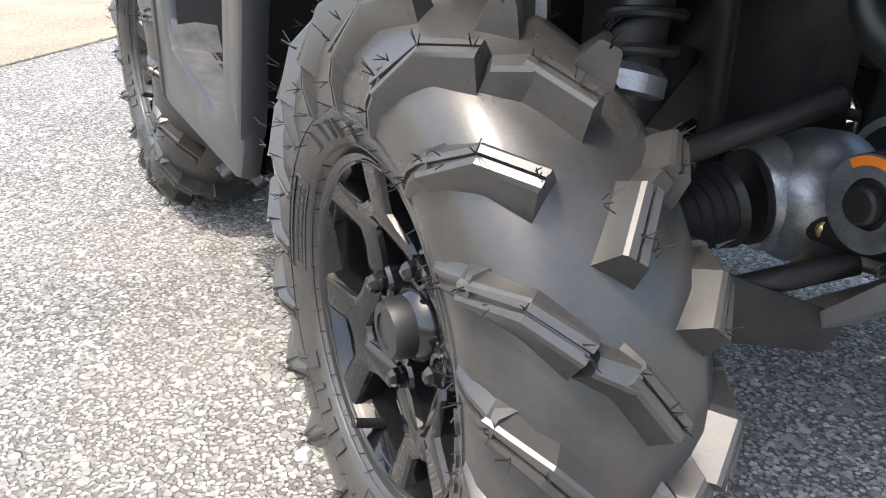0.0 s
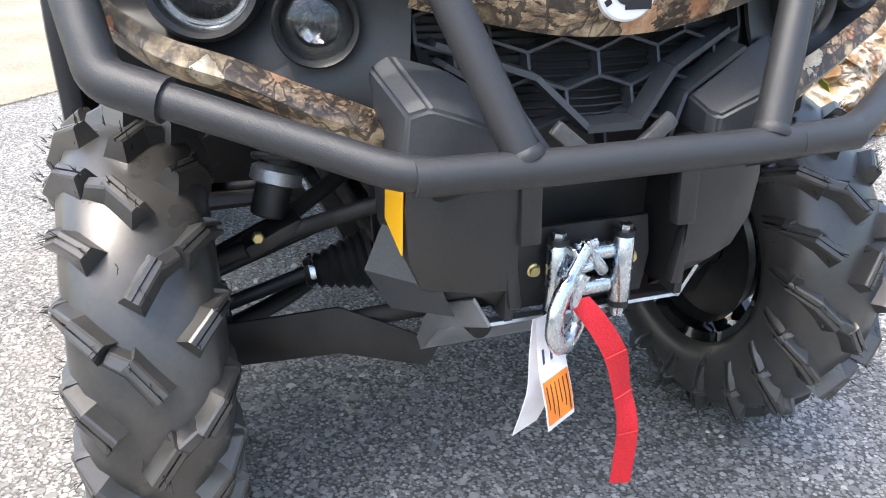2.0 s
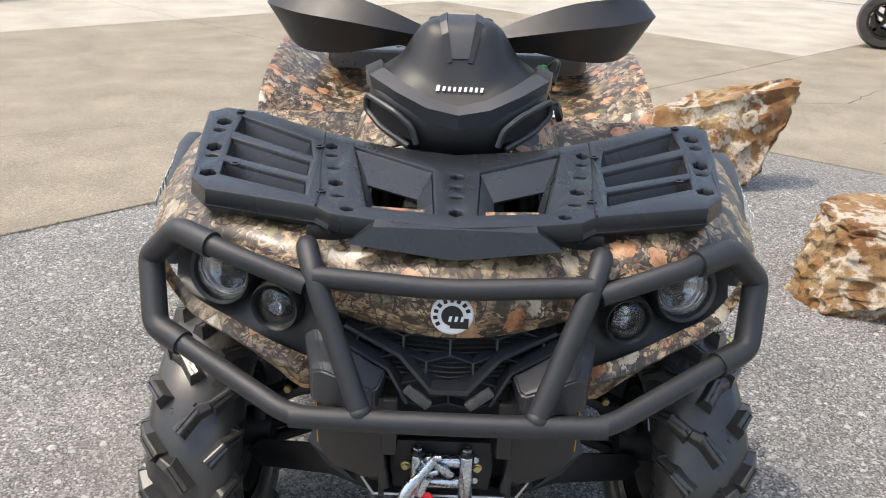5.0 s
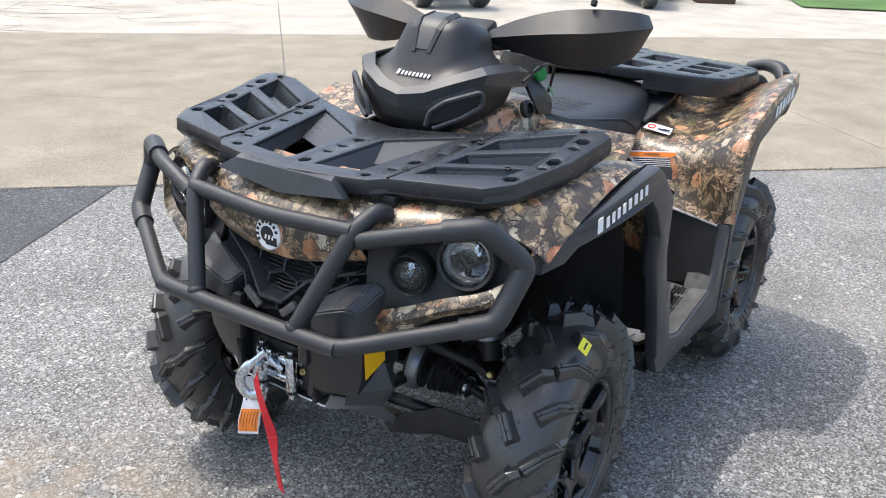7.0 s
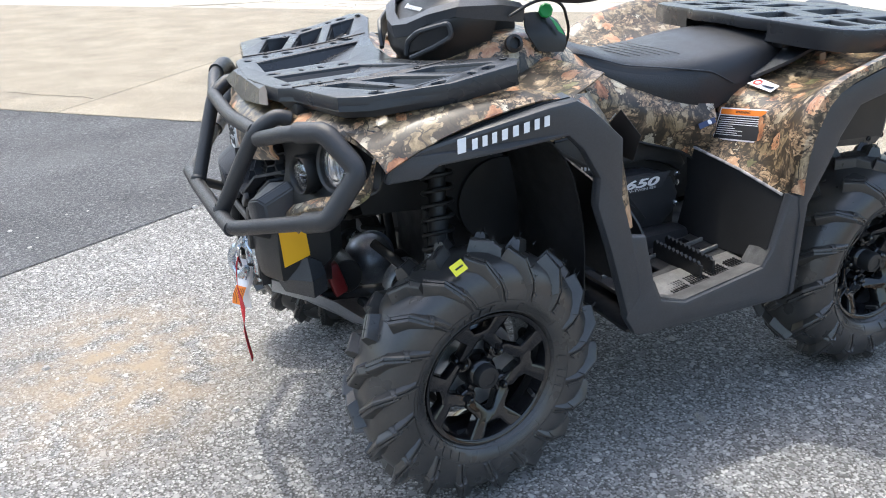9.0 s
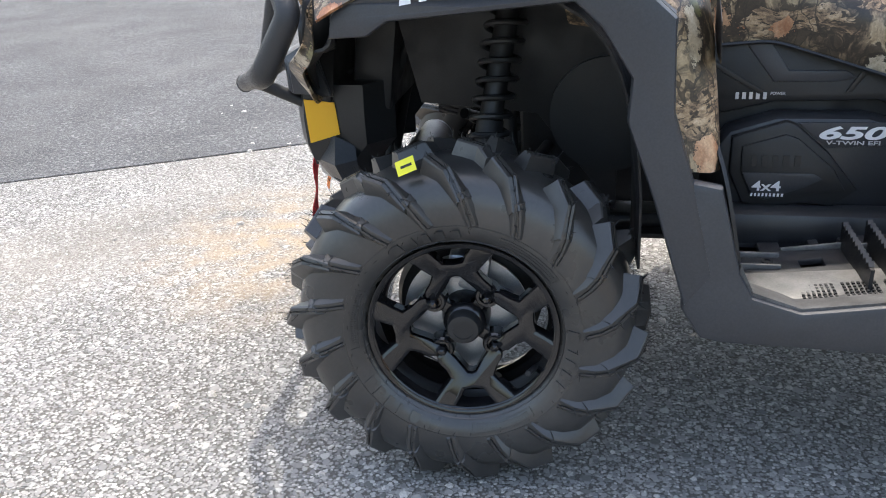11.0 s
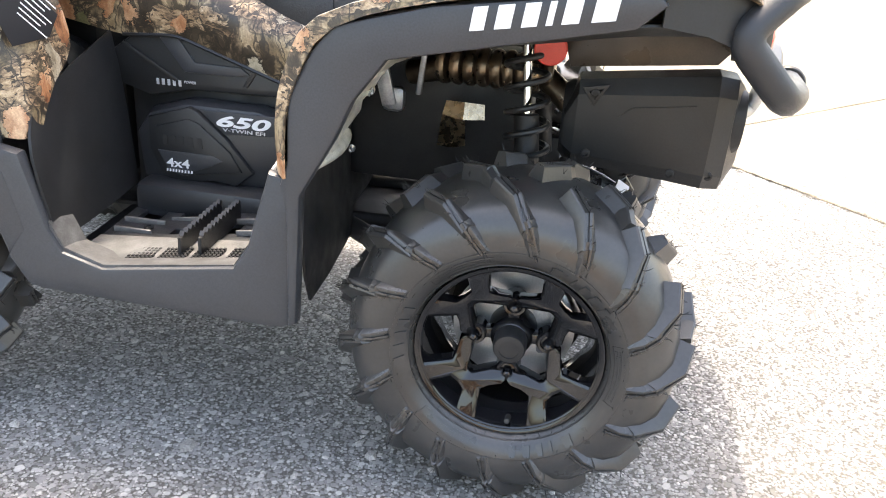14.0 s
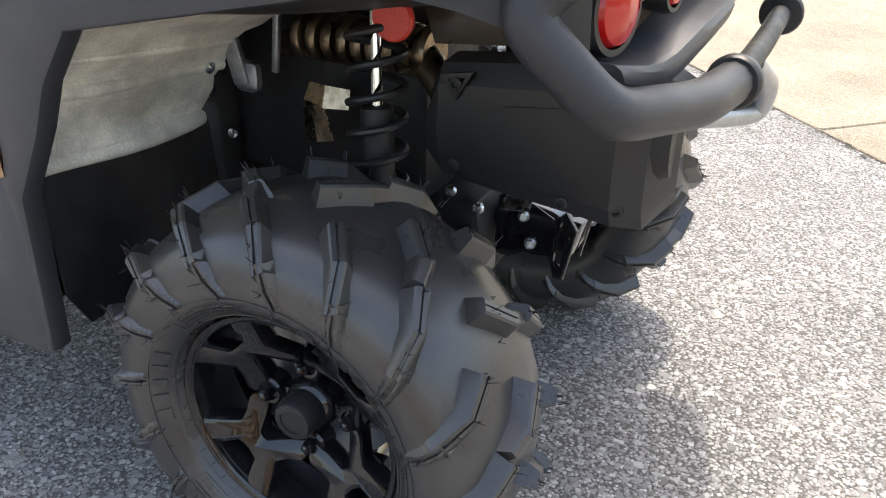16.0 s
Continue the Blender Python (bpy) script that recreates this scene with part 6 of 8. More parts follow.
# ---- footwell ----
well = [(0.296, 0.395), (0.262, 0.345), (0.23, 0.338), (-0.225, 0.328), (-0.256, 0.336), (-0.262, 0.52), (-0.275, 0.612), (-0.218, 0.622), (-0.176, 0.475), (-0.150, 0.436), (0.100, 0.398), (0.180, 0.420), (0.205, 0.46), (0.245, 0.600), (0.300, 0.610)]
pair("footwell_panel", side_plate(well, [], 0.568, 0.030, 0.010), DARK, quad, "dark grey plastic footwell side panel", angle=30)
for sg in (1, -1):
    def m(p):
        return (p[0], sg * p[1], p[2])
    front_wall = [[m((0.20, 0.565, 0.43)), m((0.215, 0.40, 0.42)), m((0.23, 0.22, 0.42))], [m((0.236, 0.560, 0.585)), m((0.25, 0.40, 0.60)), m((0.26, 0.20, 0.62))], [m((0.258, 0.515, 0.655)), m((0.275, 0.40, 0.69)), m((0.285, 0.19, 0.74))]]
    part("footwell_front", loft(smooth_rows(front_wall, 3), 0.006), BLACK, quad, "black footwell front wall")
    rear_wall = [[m((-0.165, 0.565, 0.45)), m((-0.175, 0.40, 0.42)), m((-0.185, 0.21, 0.42))], [m((-0.195, 0.560, 0.54)), m((-0.205, 0.40, 0.54)), m((-0.21, 0.21, 0.55))], [m((-0.217, 0.555, 0.612)), m((-0.215, 0.40, 0.640)), m((-0.205, 0.20, 0.665))]]
    part("footwell_rear", loft(smooth_rows(rear_wall, 3), 0.006), BLACK, quad, "black footwell rear wall")
    part("worn_edge", add_tube(bmesh.new(), [m(p) for p in ((-0.2165, 0.553, 0.615), (-0.2145, 0.40, 0.643), (-0.2045, 0.205, 0.668))], 0.0040, 6), SCUFFED, quad, "scuffed pale edge of the footwell")
    # the sill's paler grey carries the light along its top edge
    sill = [[m((x, 0.574, z - 0.022)), m((x, 0.573, z + 0.004)), m((x, 0.535, z - 0.002)), m((x, 0.50, z - 0.012))] for x, z in ((0.205, 0.47), (0.180, 0.422), (0.100, 0.398), (-0.150, 0.434), (-0.178, 0.478))]
    part("footwell_sill", loft(sill, 0.004), PALER_GREY, quad, "edge of the footboard, coloured paler for its lit top")
    holes = []
    for hx, hy, hw, hh in ((0.15, 0.30, 0.05, 0.05), (0.06, 0.29, 0.05, 0.03), (0.0, 0.29, 0.035, 0.03), (0.045, 0.44, 0.05, 0.04), (-0.01, 0.44, 0.04, 0.04), (0.045, 0.375, 0.04, 0.03), (-0.06, 0.36, 0.03, 0.05), (-0.12, 0.31, 0.045, 0.05), (0.15, 0.42, 0.035, 0.05)):
        holes.append([(hx - hw / 2, hy - hh / 2), (hx + hw / 2, hy - hh / 2), (hx + hw / 2, hy + hh / 2), (hx - hw / 2, hy + hh / 2)])

    def board_z(x):
        return 0.393 + 0.034 * max(0, min(1, (0.1 - x) / 0.25)) - 0.006
    board = part("footboard", plate([(0.200, 0.425), (0.20, 0.50), (0.10, 0.535), (-0.15, 0.535), (-0.175, 0.50), (-0.180, 0.425)], [h for h in holes if h[0][1] > 0.425], 0.012, 0.002, lambda v: Vector((v.x, sg * v.y, board_z(v.x) - 0.006 + v.z))), PALE, quad, "worn silver-grey slotted footboard")
    part("footboard_deck", plate([(0.205, 0.27), (0.20, 0.424), (-0.178, 0.424), (-0.183, 0.27)], [h for h in holes if h[2][1] < 0.424], 0.012, 0.002, lambda v: Vector((v.x, sg * v.y, board_z(v.x) - 0.009 + v.z))), SATIN, board, "black inner footboard with deep pockets")
    for bx0, bx1, by in ((0.19, 0.095, 0.345), (0.09, -0.03, 0.325), (-0.035, -0.17, 0.335), (0.185, 0.10, 0.395), (-0.08, -0.17, 0.395)):
        part("deck_rib", box(m(((bx0 + bx1) / 2, by, board_z((bx0 + bx1) / 2) + 0.002)), (bx0 - bx1, 0.007, 0.012), (0, 8 if bx0 < 0.1 else 0, 0), bevel=0.002), PALE, board, "worn raised rib")
    part("footwell_ledge", box(m((0.014, 0.240, 0.405)), (0.385, 0.075, 0.075), bevel=0.020), SATIN, board, "rounded black ledge below the engine cover")
    part("footboard_tray", box(m((0.035, 0.37, 0.362)), (0.47, 0.37, 0.008), (0, 4, 0)), DEEP, board)
    teeth = bmesh.new()
    for bx in (-0.015, -0.055):
        add_box(teeth, m((bx, 0.41, board_z(bx) + 0.018)), (0.006, 0.19, 0.040))
        for k in range(11):
            add_box(teeth, m((bx, 0.325 + k * 0.0165, board_z(bx) + 0.040)), (0.009, 0.008, 0.010), (45, 0, 0))
    part("foot_peg", teeth, BLACK, board, "pair of serrated black foot pegs")
    studs = bmesh.new()
    for gx0, gx1 in ((0.085, 0.035), (0.02, -0.03), (-0.045, -0.10), (-0.115, -0.15)):
        for i in range(int((gx0 - gx1) / 0.008) + 1):
            for j in range(5):
                x = gx0 - i * 0.008
                add_box(studs, m((x, 0.480 + j * 0.010, board_z(x) + 0.003)), (0.0045, 0.006, 0.008))
    part("tread_studs", studs, BLACK, board, "rows of small grip studs")
    small = bmesh.new()
    for i in range(14):
        for j in range(3):
            add_box(small, m((0.13 - i * 0.008, 0.262 + j * 0.007, board_z(0.1) + 0.001)), (0.003, 0.003, 0.004))
    part("grip_dimples", small, BLACK, board)
    for x, y in ((0.12, 0.37), (0.13, 0.46), (-0.12, 0.375)):
        part("board_bolt", lathe([(0.011, 0), (0.011, 0.003), (0.006, 0.004), (0.006, 0.001)], Matrix.Translation(m((x, y, board_z(x)))), 14), BLACK, board)

# ---- engine covers in the footwell ----
cover = [(0.215, 0.435), (0.190, 0.425), (-0.120, 0.430), (-0.165, 0.470), (-0.180, 0.530), (-0.150, 0.585), (-0.060, 0.612), (0.10, 0.612), (0.190, 0.585), (0.225, 0.535)]
crest = [(0.185, 0.575), (0.085, 0.606), (0.068, 0.600), (0.005, 0.546), (-0.054, 0.474), (-0.014, 0.440), (0.040, 0.446), (0.110, 0.432), (0.155, 0.445), (0.185, 0.505)]
crest_in = [(0.165, 0.558), (0.085, 0.582), (0.062, 0.574), (-0.005, 0.518), (-0.030, 0.476), (0.035, 0.466), (0.108, 0.452), (0.140, 0.462), (0.163, 0.508)]
field_4 = [(0.160, 0.508), (0.030, 0.508), (0.012, 0.498), (0.040, 0.482), (0.108, 0.456), (0.136, 0.465)]
field_650 = [(0.066, 0.602), (-0.135, 0.604), (-0.104, 0.560), (0.009, 0.5535)]
for sg in (1, -1):
    eng = part("engine_cover", side_plate(cover, [], sg * 0.185, 0.070, 0.022), SATIN, quad, "black moulded engine side cover", angle=40)
    part("cover_crest", side_plate(crest, [], sg * 0.222, 0.020, 0.008), BLACK, eng, "raised angular crest")
    part("crest_step", side_plate(crest_in, [], sg * 0.233, 0.010, 0.004), BLACK, eng)
    part("label_field", side_plate(field_4, [], sg * 0.2385, 0.003, 0.001), DARK, eng)
    part("label_field", side_plate(field_650, [], sg * 0.2225, 0.005, 0.002), DARK, eng)
    if sg > 0:
        f = facing((-0.027, 0.2268, 0.582), (0, 1, 0.02), (-1, 0, 0))
        part("number_lettering", lettering("650", 0.033, f @ Matrix.Diagonal((2.35, 0.98, 1, 1)), 0.0008, 0.25, 0.03), WHITE, eng, "white number 650")
        part("small_lettering", lettering("V-TWIN EFI", 0.0115, facing((-0.034, 0.2268, 0.5645), (0, 1, 0.02), (-1, 0, 0)) @ Matrix.Diagonal((1.6, 0.9, 1, 1)), 0.0006), SILVER, eng, "grey small lettering")
        part("drive_lettering", lettering("4x4", 0.027, facing((0.112, 0.2406, 0.482), (0, 1, 0.02), (-1, 0, 0)) @ Matrix.Diagonal((1.35, 1, 1, 1)), 0.0008), WHITE, eng, "white lettering 4x4")
        word_blocks([0.006] * 9, 0.006, facing((0.110, 0.2406, 0.4655), (0, 1, 0.02), (-1, 0, 0)), WHITE, eng, 0.0012, 0.1, 0.0008)
        word_blocks([0.016, 0.018, 0.015, 0.018, 0.017], 0.022, facing((0.100, 0.2384, 0.532), (0, 1, 0.02), (-1, 0, 0)), BLACK, eng, 0.003, 0.0, 0.0012)
    upper = [(0.285, 0.632), (0.285, 0.700), (0.235, 0.735), (0.180, 0.760), (-0.190, 0.660), (-0.225, 0.600), (-0.200, 0.582), (-0.165, 0.605), (-0.08, 0.632), (0.10, 0.628), (0.20, 0.606)]
    up = part("upper_cover", side_plate(upper, [], sg * 0.165, 0.040, 0.010), BLACK, quad, "black upper engine cover", angle=40)
    part("cover_vee", side_plate([(0.165, 0.735), (0.130, 0.752), (0.085, 0.690), (-0.015, 0.690), (-0.035, 0.675), (0.005, 0.668), (0.110, 0.668)], [], sg * 0.1865, 0.006, 0.003), DARK, up, "raised V-shaped relief")
    part("cover_rib", side_plate([(0.26, 0.715), (0.252, 0.722), (0.125, 0.650), (0.135, 0.645)], [], sg * 0.1865, 0.005, 0.002), BLACK, up)
    part("cover_rib", side_plate([(-0.045, 0.695), (-0.055, 0.690), (-0.028, 0.648), (-0.018, 0.650)], [], sg * 0.1865, 0.005, 0.002), BLACK, up)
    if sg > 0:
        word_blocks([0.0105, 0.0115, 0.0105, 0.0115, 0.011], 0.013, facing((0.150, 0.1868, 0.642), (0, 1, 0), (-1, 0, 0)), SILVER, up, 0.0022, 0.0, 0.0008)
        part("power_lettering", lettering("POWER", 0.008, facing((0.100, 0.1868, 0.646), (0, 1, 0), (-1, 0, 0)), 0.0006, 0.15), SILVER, up)
    for x, z in ((-0.162, 0.59), (-0.165, 0.50)):
        part("cover_bolt", lathe([(0.009, 0), (0.009, 0.004), (0.005, 0.010)], facing((x, sg * 0.215, z), (0, sg, 0), (1, 0, 0)), 12), ZINC, up)
# plain dark boxes added inside the body to stop daylight showing through
part("engine_block", box((0.02, 0, 0.50), (0.50, 0.30, 0.30), bevel=0.02), DEEP, quad, "dark engine block, a plain box filling the body")
part("airbox", box((0.05, 0, 0.70), (0.62, 0.26, 0.16), bevel=0.02), DEEP, quad)
part("gearbox", box((0.45, 0.0, 0.62), (0.30, 0.22, 0.46), bevel=0.02), DEEP, quad)
part("rear_cylinder", box((-0.42, 0, 0.60), (0.40, 0.20, 0.30), bevel=0.02), DEEP, quad)
part("belly_pan", box((0.05, 0, 0.345), (1.15, 0.34, 0.012), bevel=0.004), DEEP, quad, "black belly pan")
part("cvt_housing", lathe([(0.0, 0), (0.10, 0.0), (0.115, 0.02), (0.115, 0.05), (0.0, 0.05)], facing((0.42, 0.13, 0.60), (0, 1, 0), (1, 0, 0)), 36, cap=False), BLACK, quad)

# ---- camouflage tank, side band and seat ----
tank = [[(0.56, 0.0, 0.99), (0.56, 0.10, 0.975), (0.54, 0.185, 0.93), (0.52, 0.215, 0.86), (0.50, 0.20, 0.78)],
        [(0.44, 0.0, 1.03), (0.44, 0.10, 1.02), (0.42, 0.195, 1.015), (0.40, 0.232, 0.90), (0.38, 0.20, 0.76)],
        [(0.28, 0.0, 1.03), (0.28, 0.10, 1.02), (0.27, 0.180, 1.00), (0.26, 0.222, 0.89), (0.25, 0.19, 0.735)],
        [(0.15, 0.0, 0.97), (0.15, 0.08, 0.965), (0.14, 0.15, 0.93), (0.14, 0.205, 0.85), (0.12, 0.195, 0.745)],
        [(0.02, 0.0, 0.90), (0.02, 0.09, 0.895), (0.01, 0.16, 0.87), (0.00, 0.225, 0.80), (-0.01, 0.205, 0.705)],
        [(-0.16, 0.0, 0.86), (-0.16, 0.10, 0.855), (-0.17, 0.18, 0.82), (-0.18, 0.245, 0.745), (-0.17, 0.215, 0.655)],
        [(-0.30, 0.0, 0.86), (-0.30, 0.10, 0.855), (-0.28, 0.20, 0.80), (-0.255, 0.26, 0.715), (-0.215, 0.225, 0.625)]]
pair("side_body", loft(smooth_rows(tank, 3), 0.005), CAMO, quad, "woodland-camouflage tank and side panel")
hem = [(p[-1][0], p[-1][1] + 0.001, p[-1][2]) for p in tank[2:]]
pair("panel_hem", add_tube(bmesh.new(), rounded(hem, 0.03), 0.004, 6), BLACK, quad)
seat_rows = []
for x, zt, hw, zs, hs, zb, hb in ((0.185, 0.955, 0.05, 0.945, 0.085, 0.915, 0.10), (0.12, 0.965, 0.07, 0.945, 0.125, 0.885, 0.135), (0.0, 0.930, 0.08, 0.905, 0.155, 0.835, 0.170), (-0.12, 0.912, 0.09, 0.890, 0.185, 0.795, 0.200), (-0.235, 0.912, 0.10, 0.888, 0.205, 0.768, 0.215), (-0.34, 0.925, 0.11, 0.900, 0.205, 0.800, 0.225), (-0.45, 0.938, 0.11, 0.915, 0.195, 0.845, 0.215), (-0.54, 0.945, 0.10, 0.925, 0.170, 0.890, 0.185), (-0.585, 0.930, 0.08, 0.920, 0.150, 0.900, 0.160)):
    seat_rows.append([(x, -hb + 0.012, zb - 0.02), (x, -hb, zb), (x, -hs, zs), (x, -hw, zt), (x, 0, zt + 0.006), (x, hw, zt), (x, hs, zs), (x, hb, zb), (x, hb - 0.012, zb - 0.02)])
seat = part("seat", loft(smooth_rows(seat_rows, 3), 0.01), SEAT, quad, "black vinyl saddle with stitched panels", angle=45)
for sg in (1, -1):
    band = [[(x, sg * (hs + 0.004), zs - 0.012), (x, sg * (hb + 0.0065), (zs + zb) / 2), (x, sg * (hb + 0.004), zb - 0.004)] for x, zs, hs, zb, hb in ((0.12, 0.945, 0.125, 0.885, 0.135), (0.0, 0.905, 0.155, 0.835, 0.170), (-0.12, 0.890, 0.185, 0.795, 0.200), (-0.22, 0.888, 0.203, 0.770, 0.214))]
    part("seat_side", loft(smooth_rows(band, 3), 0.002), SEATSIDE, seat, "embossed side panel of the saddle")
    part("seat_piping", add_tube(bmesh.new(), rounded([(x, sg * (hs + 0.004), zs + 0.001) for x, zs, hs in ((0.17, 0.948, 0.095), (0.12, 0.946, 0.125), (0.0, 0.907, 0.155), (-0.12, 0.892, 0.185), (-0.26, 0.872, 0.213), (-0.34, 0.83, 0.226))], 0.02), 0.0022, 6), DARK, seat)
    for k in range(6):
        x = -0.02 - 0.035 * k
        zt = 0.925 - 0.002 * k
        part("seat_rib", add_tube(bmesh.new(), [(x + 0.02, 0.0, zt + 0.009), (x, sg * 0.06, zt + 0.006), (x - 0.03, sg * 0.12, zt - 0.003)], 0.0013, 6), PALER_GREY, seat)

# ---- handlebar pod, bars and guards ----
in_proportion = False
pod_rows = [[(0.550, 0.0, 0.945), (0.555, 0.06, 0.945), (0.540, 0.11, 0.965), (0.495, 0.148, 0.990), (0.42, 0.163, 1.00)],
            [(0.596, 0.0, 0.985), (0.590, 0.07, 0.990), (0.568, 0.122, 1.010), (0.520, 0.168, 1.032), (0.42, 0.186, 1.04)],
            [(0.602, 0.0, 1.035), (0.592, 0.065, 1.042), (0.570, 0.125, 1.062), (0.518, 0.178, 1.084), (0.41, 0.196, 1.09)],
            [(0.588, 0.0, 1.056), (0.577, 0.050, 1.064), (0.545, 0.105, 1.090), (0.488, 0.146, 1.108), (0.40, 0.158, 1.115)],
            [(0.549, 0.0, 1.088), (0.545, 0.048, 1.094), (0.516, 0.092, 1.118), (0.465, 0.118, 1.135), (0.39, 0.124, 1.14)],
            [(0.520, 0.0, 1.138), (0.516, 0.048, 1.144), (0.492, 0.085, 1.160), (0.44, 0.103, 1.170), (0.37, 0.104, 1.17)],
            [(0.484, 0.0, 1.200), (0.481, 0.048, 1.206), (0.460, 0.076, 1.205), (0.42, 0.087, 1.198), (0.36, 0.084, 1.188)],
            [(0.425, 0.0, 1.218), (0.423, 0.044, 1.219), (0.407, 0.063, 1.213), (0.38, 0.069, 1.203), (0.34, 0.069, 1.19)]]
pod = part("handlebar_pod", loft(smooth_rows([[(x, -y, z) for x, y, z in r[:0:-1]] + r for r in pod_rows], 3), 0.005), BLACK, quad, "black faceted handlebar pod", angle=40)
part("pod_back", box((0.37, 0, 1.08), (0.12, 0.18, 0.16), (0, 20, 0), 0.02), DEEP, pod)
# scoop: a sunken tongue with two bevelled cheeks running up to the crown
part("pod_scoop", loft([[(0.518, y * 0.62, 1.149), (0.492, y * 0.85, 1.196), (0.470, y, 1.216), (0.420, y, 1.2255)] for y in (-0.030, 0.030)], 0.003), DARK, pod, "shallow scoop on top of the pod")
for sg in (1, -1):
    part("scoop_cheek", loft([[(0.522, sg * 0.016, 1.143), (0.522, sg * 0.026, 1.141)], [(0.494, sg * 0.026, 1.199), (0.497, sg * 0.039, 1.192)], [(0.472, sg * 0.031, 1.220), (0.472, sg * 0.045, 1.213)], [(0.420, sg * 0.031, 1.229), (0.418, sg * 0.045, 1.222)]], 0.004), BLACK, pod, "bevelled cheek of the scoop", angle=20)
word_blocks([0.0115, 0.009, 0.0085, 0.0085, 0.009, 0.009, 0.009, 0.0085, 0.009], 0.0105, facing((0.5500, 0.0, 1.0930), (1, 0, 0.90), (0, 1, 0)), WHITE, pod, 0.0022, 0.15, 0.0012, 1.3)
for sg in (1, -1):
    def m(p):
        return (p[0], sg * p[1], p[2])
    part("pod_band", loft([[m((0.592, 0.0, 1.068)), m((0.612, 0.0, 1.054)), m((0.606, 0.0, 1.022))], [m((0.578, 0.058, 1.080)), m((0.600, 0.064, 1.064)), m((0.598, 0.062, 1.034))], [m((0.553, 0.112, 1.104)), m((0.573, 0.130, 1.090)), m((0.572, 0.122, 1.066))], [m((0.495, 0.158, 1.122)), m((0.515, 0.186, 1.110)), m((0.520, 0.180, 1.086))], [m((0.40, 0.172, 1.122)), m((0.41, 0.204, 1.108)), m((0.41, 0.202, 1.070))], [m((0.335, 0.172, 1.105)), m((0.335, 0.196, 1.095)), m((0.34, 0.196, 1.060))]], 0.006), DARK, pod, "raised dark band round the pod", angle=20)
    part("pod_eye", loft([[m((0.608, 0.090, 1.022)), m((0.606, 0.090, 0.998))], [m((0.594, 0.124, 1.046)), m((0.590, 0.128, 1.008))], [m((0.570, 0.160, 1.062)), m((0.564, 0.160, 1.024))], [m((0.543, 0.184, 1.068)), m((0.540, 0.182, 1.040))]], 0.004), INK, pod, "dark air inlet")
    part("eye_rim", tube([m(p) for p in [(0.609, 0.082, 0.992), (0.609, 0.092, 1.026), (0.595, 0.126, 1.052), (0.541, 0.189, 1.075), (0.535, 0.190, 1.042), (0.572, 0.156, 1.014), (0.604, 0.098, 0.986)]], 0.0065, 0.012, 8), DARK, pod)
    guard = [[m((0.330, 0.070, 1.180)), m((0.350, 0.075, 1.165)), m((0.340, 0.08, 1.150))],
             [m((0.335, 0.150, 1.215)), m((0.365, 0.155, 1.180)), m((0.340, 0.16, 1.140))],
             [m((0.320, 0.250, 1.245)), m((0.365, 0.255, 1.195)), m((0.325, 0.26, 1.120))],
             [m((0.285, 0.350, 1.255)), m((0.335, 0.360, 1.205)), m((0.285, 0.35, 1.115))],
             [m((0.235, 0.415, 1.250)), m((0.270, 0.440, 1.215)), m((0.225, 0.400, 1.130))],
             [m((0.185, 0.430, 1.240)), m((0.200, 0.450, 1.215)), m((0.180, 0.415, 1.155))]]
    part("hand_guard", loft([list(c) for c in zip(*[smooth_line(c) for c in zip(*guard)])], 0.006), BLACK, quad, "black moulded hand guard", angle=28)
    part("handlebar", tube([m(p) for p in [(0.36, 0.0, 1.13), (0.33, 0.12, 1.15), (0.24, 0.30, 1.175), (0.20, 0.40, 1.175)]], 0.011, 0.05), DEEP, quad, "black handlebar")
    part("grip", tube([m(p) for p in [(0.265, 0.265, 1.171), (0.20, 0.41, 1.175)]], 0.017, 0.02), BOOT, quad, "black rubber grip")
    part("brake_lever", tube([m(p) for p in [(0.30, 0.20, 1.165), (0.29, 0.28, 1.17), (0.25, 0.38, 1.172)]], 0.006, 0.03, 8), DEEP, quad)
    part("guard_bolt", rod(m((0.30, 0.335, 1.262)), m((0.295, 0.335, 1.275)), 0.008), DEEP, quad)
part("instrument_pod", joined(box((0.33, 0, 1.165), (0.10, 0.15, 0.05), (0, 25, 0), 0.012), box((0.25, 0.14, 1.15), (0.06, 0.08, 0.045), (0, 10, 0), 0.01)), DEEP, quad)
# ignition key with its green tag on the left of the tank
in_proportion = True
part("key_surround", loft(smooth_rows([[(0.34, 0.175, 1.075), (0.29, 0.180, 1.075), (0.235, 0.170, 1.05)], [(0.35, 0.205, 1.035), (0.29, 0.212, 1.03), (0.225, 0.200, 1.01)], [(0.32, 0.215, 0.985), (0.28, 0.218, 0.98), (0.24, 0.210, 0.975)]], 3), 0.008), BLACK, quad, "black ignition switch surround")
part("switch_boss", lathe([(0.022, 0), (0.022, 0.012), (0.014, 0.016), (0.014, 0.004)], facing((0.395, 0.214, 1.01), (0.1, 1, 0.3), (1, 0, 0)), 24), BOOT, quad)
key = part("key_fob", lathe([(0.017, 0), (0.019, 0.003), (0.019, 0.012), (0.015, 0.016)], facing((0.284, 0.186, 1.077), (0.5, 1, 0.3), (1, 0, 0)), 8), GREEN, None)
tagged(key, "green plastic key fob in the ignition switch", "key")
part("key_tag", ribbon([(0.280, 0.200, 1.066), (0.266, 0.210, 1.048), (0.252, 0.216, 1.024)], [0.022, 0.024, 0.024], [(1, 0.1, 0.5), (1, 0.1, 0.5), (1, 0.1, 0.5)], 0.001), GREEN, key, "green paper tag hanging from the key")
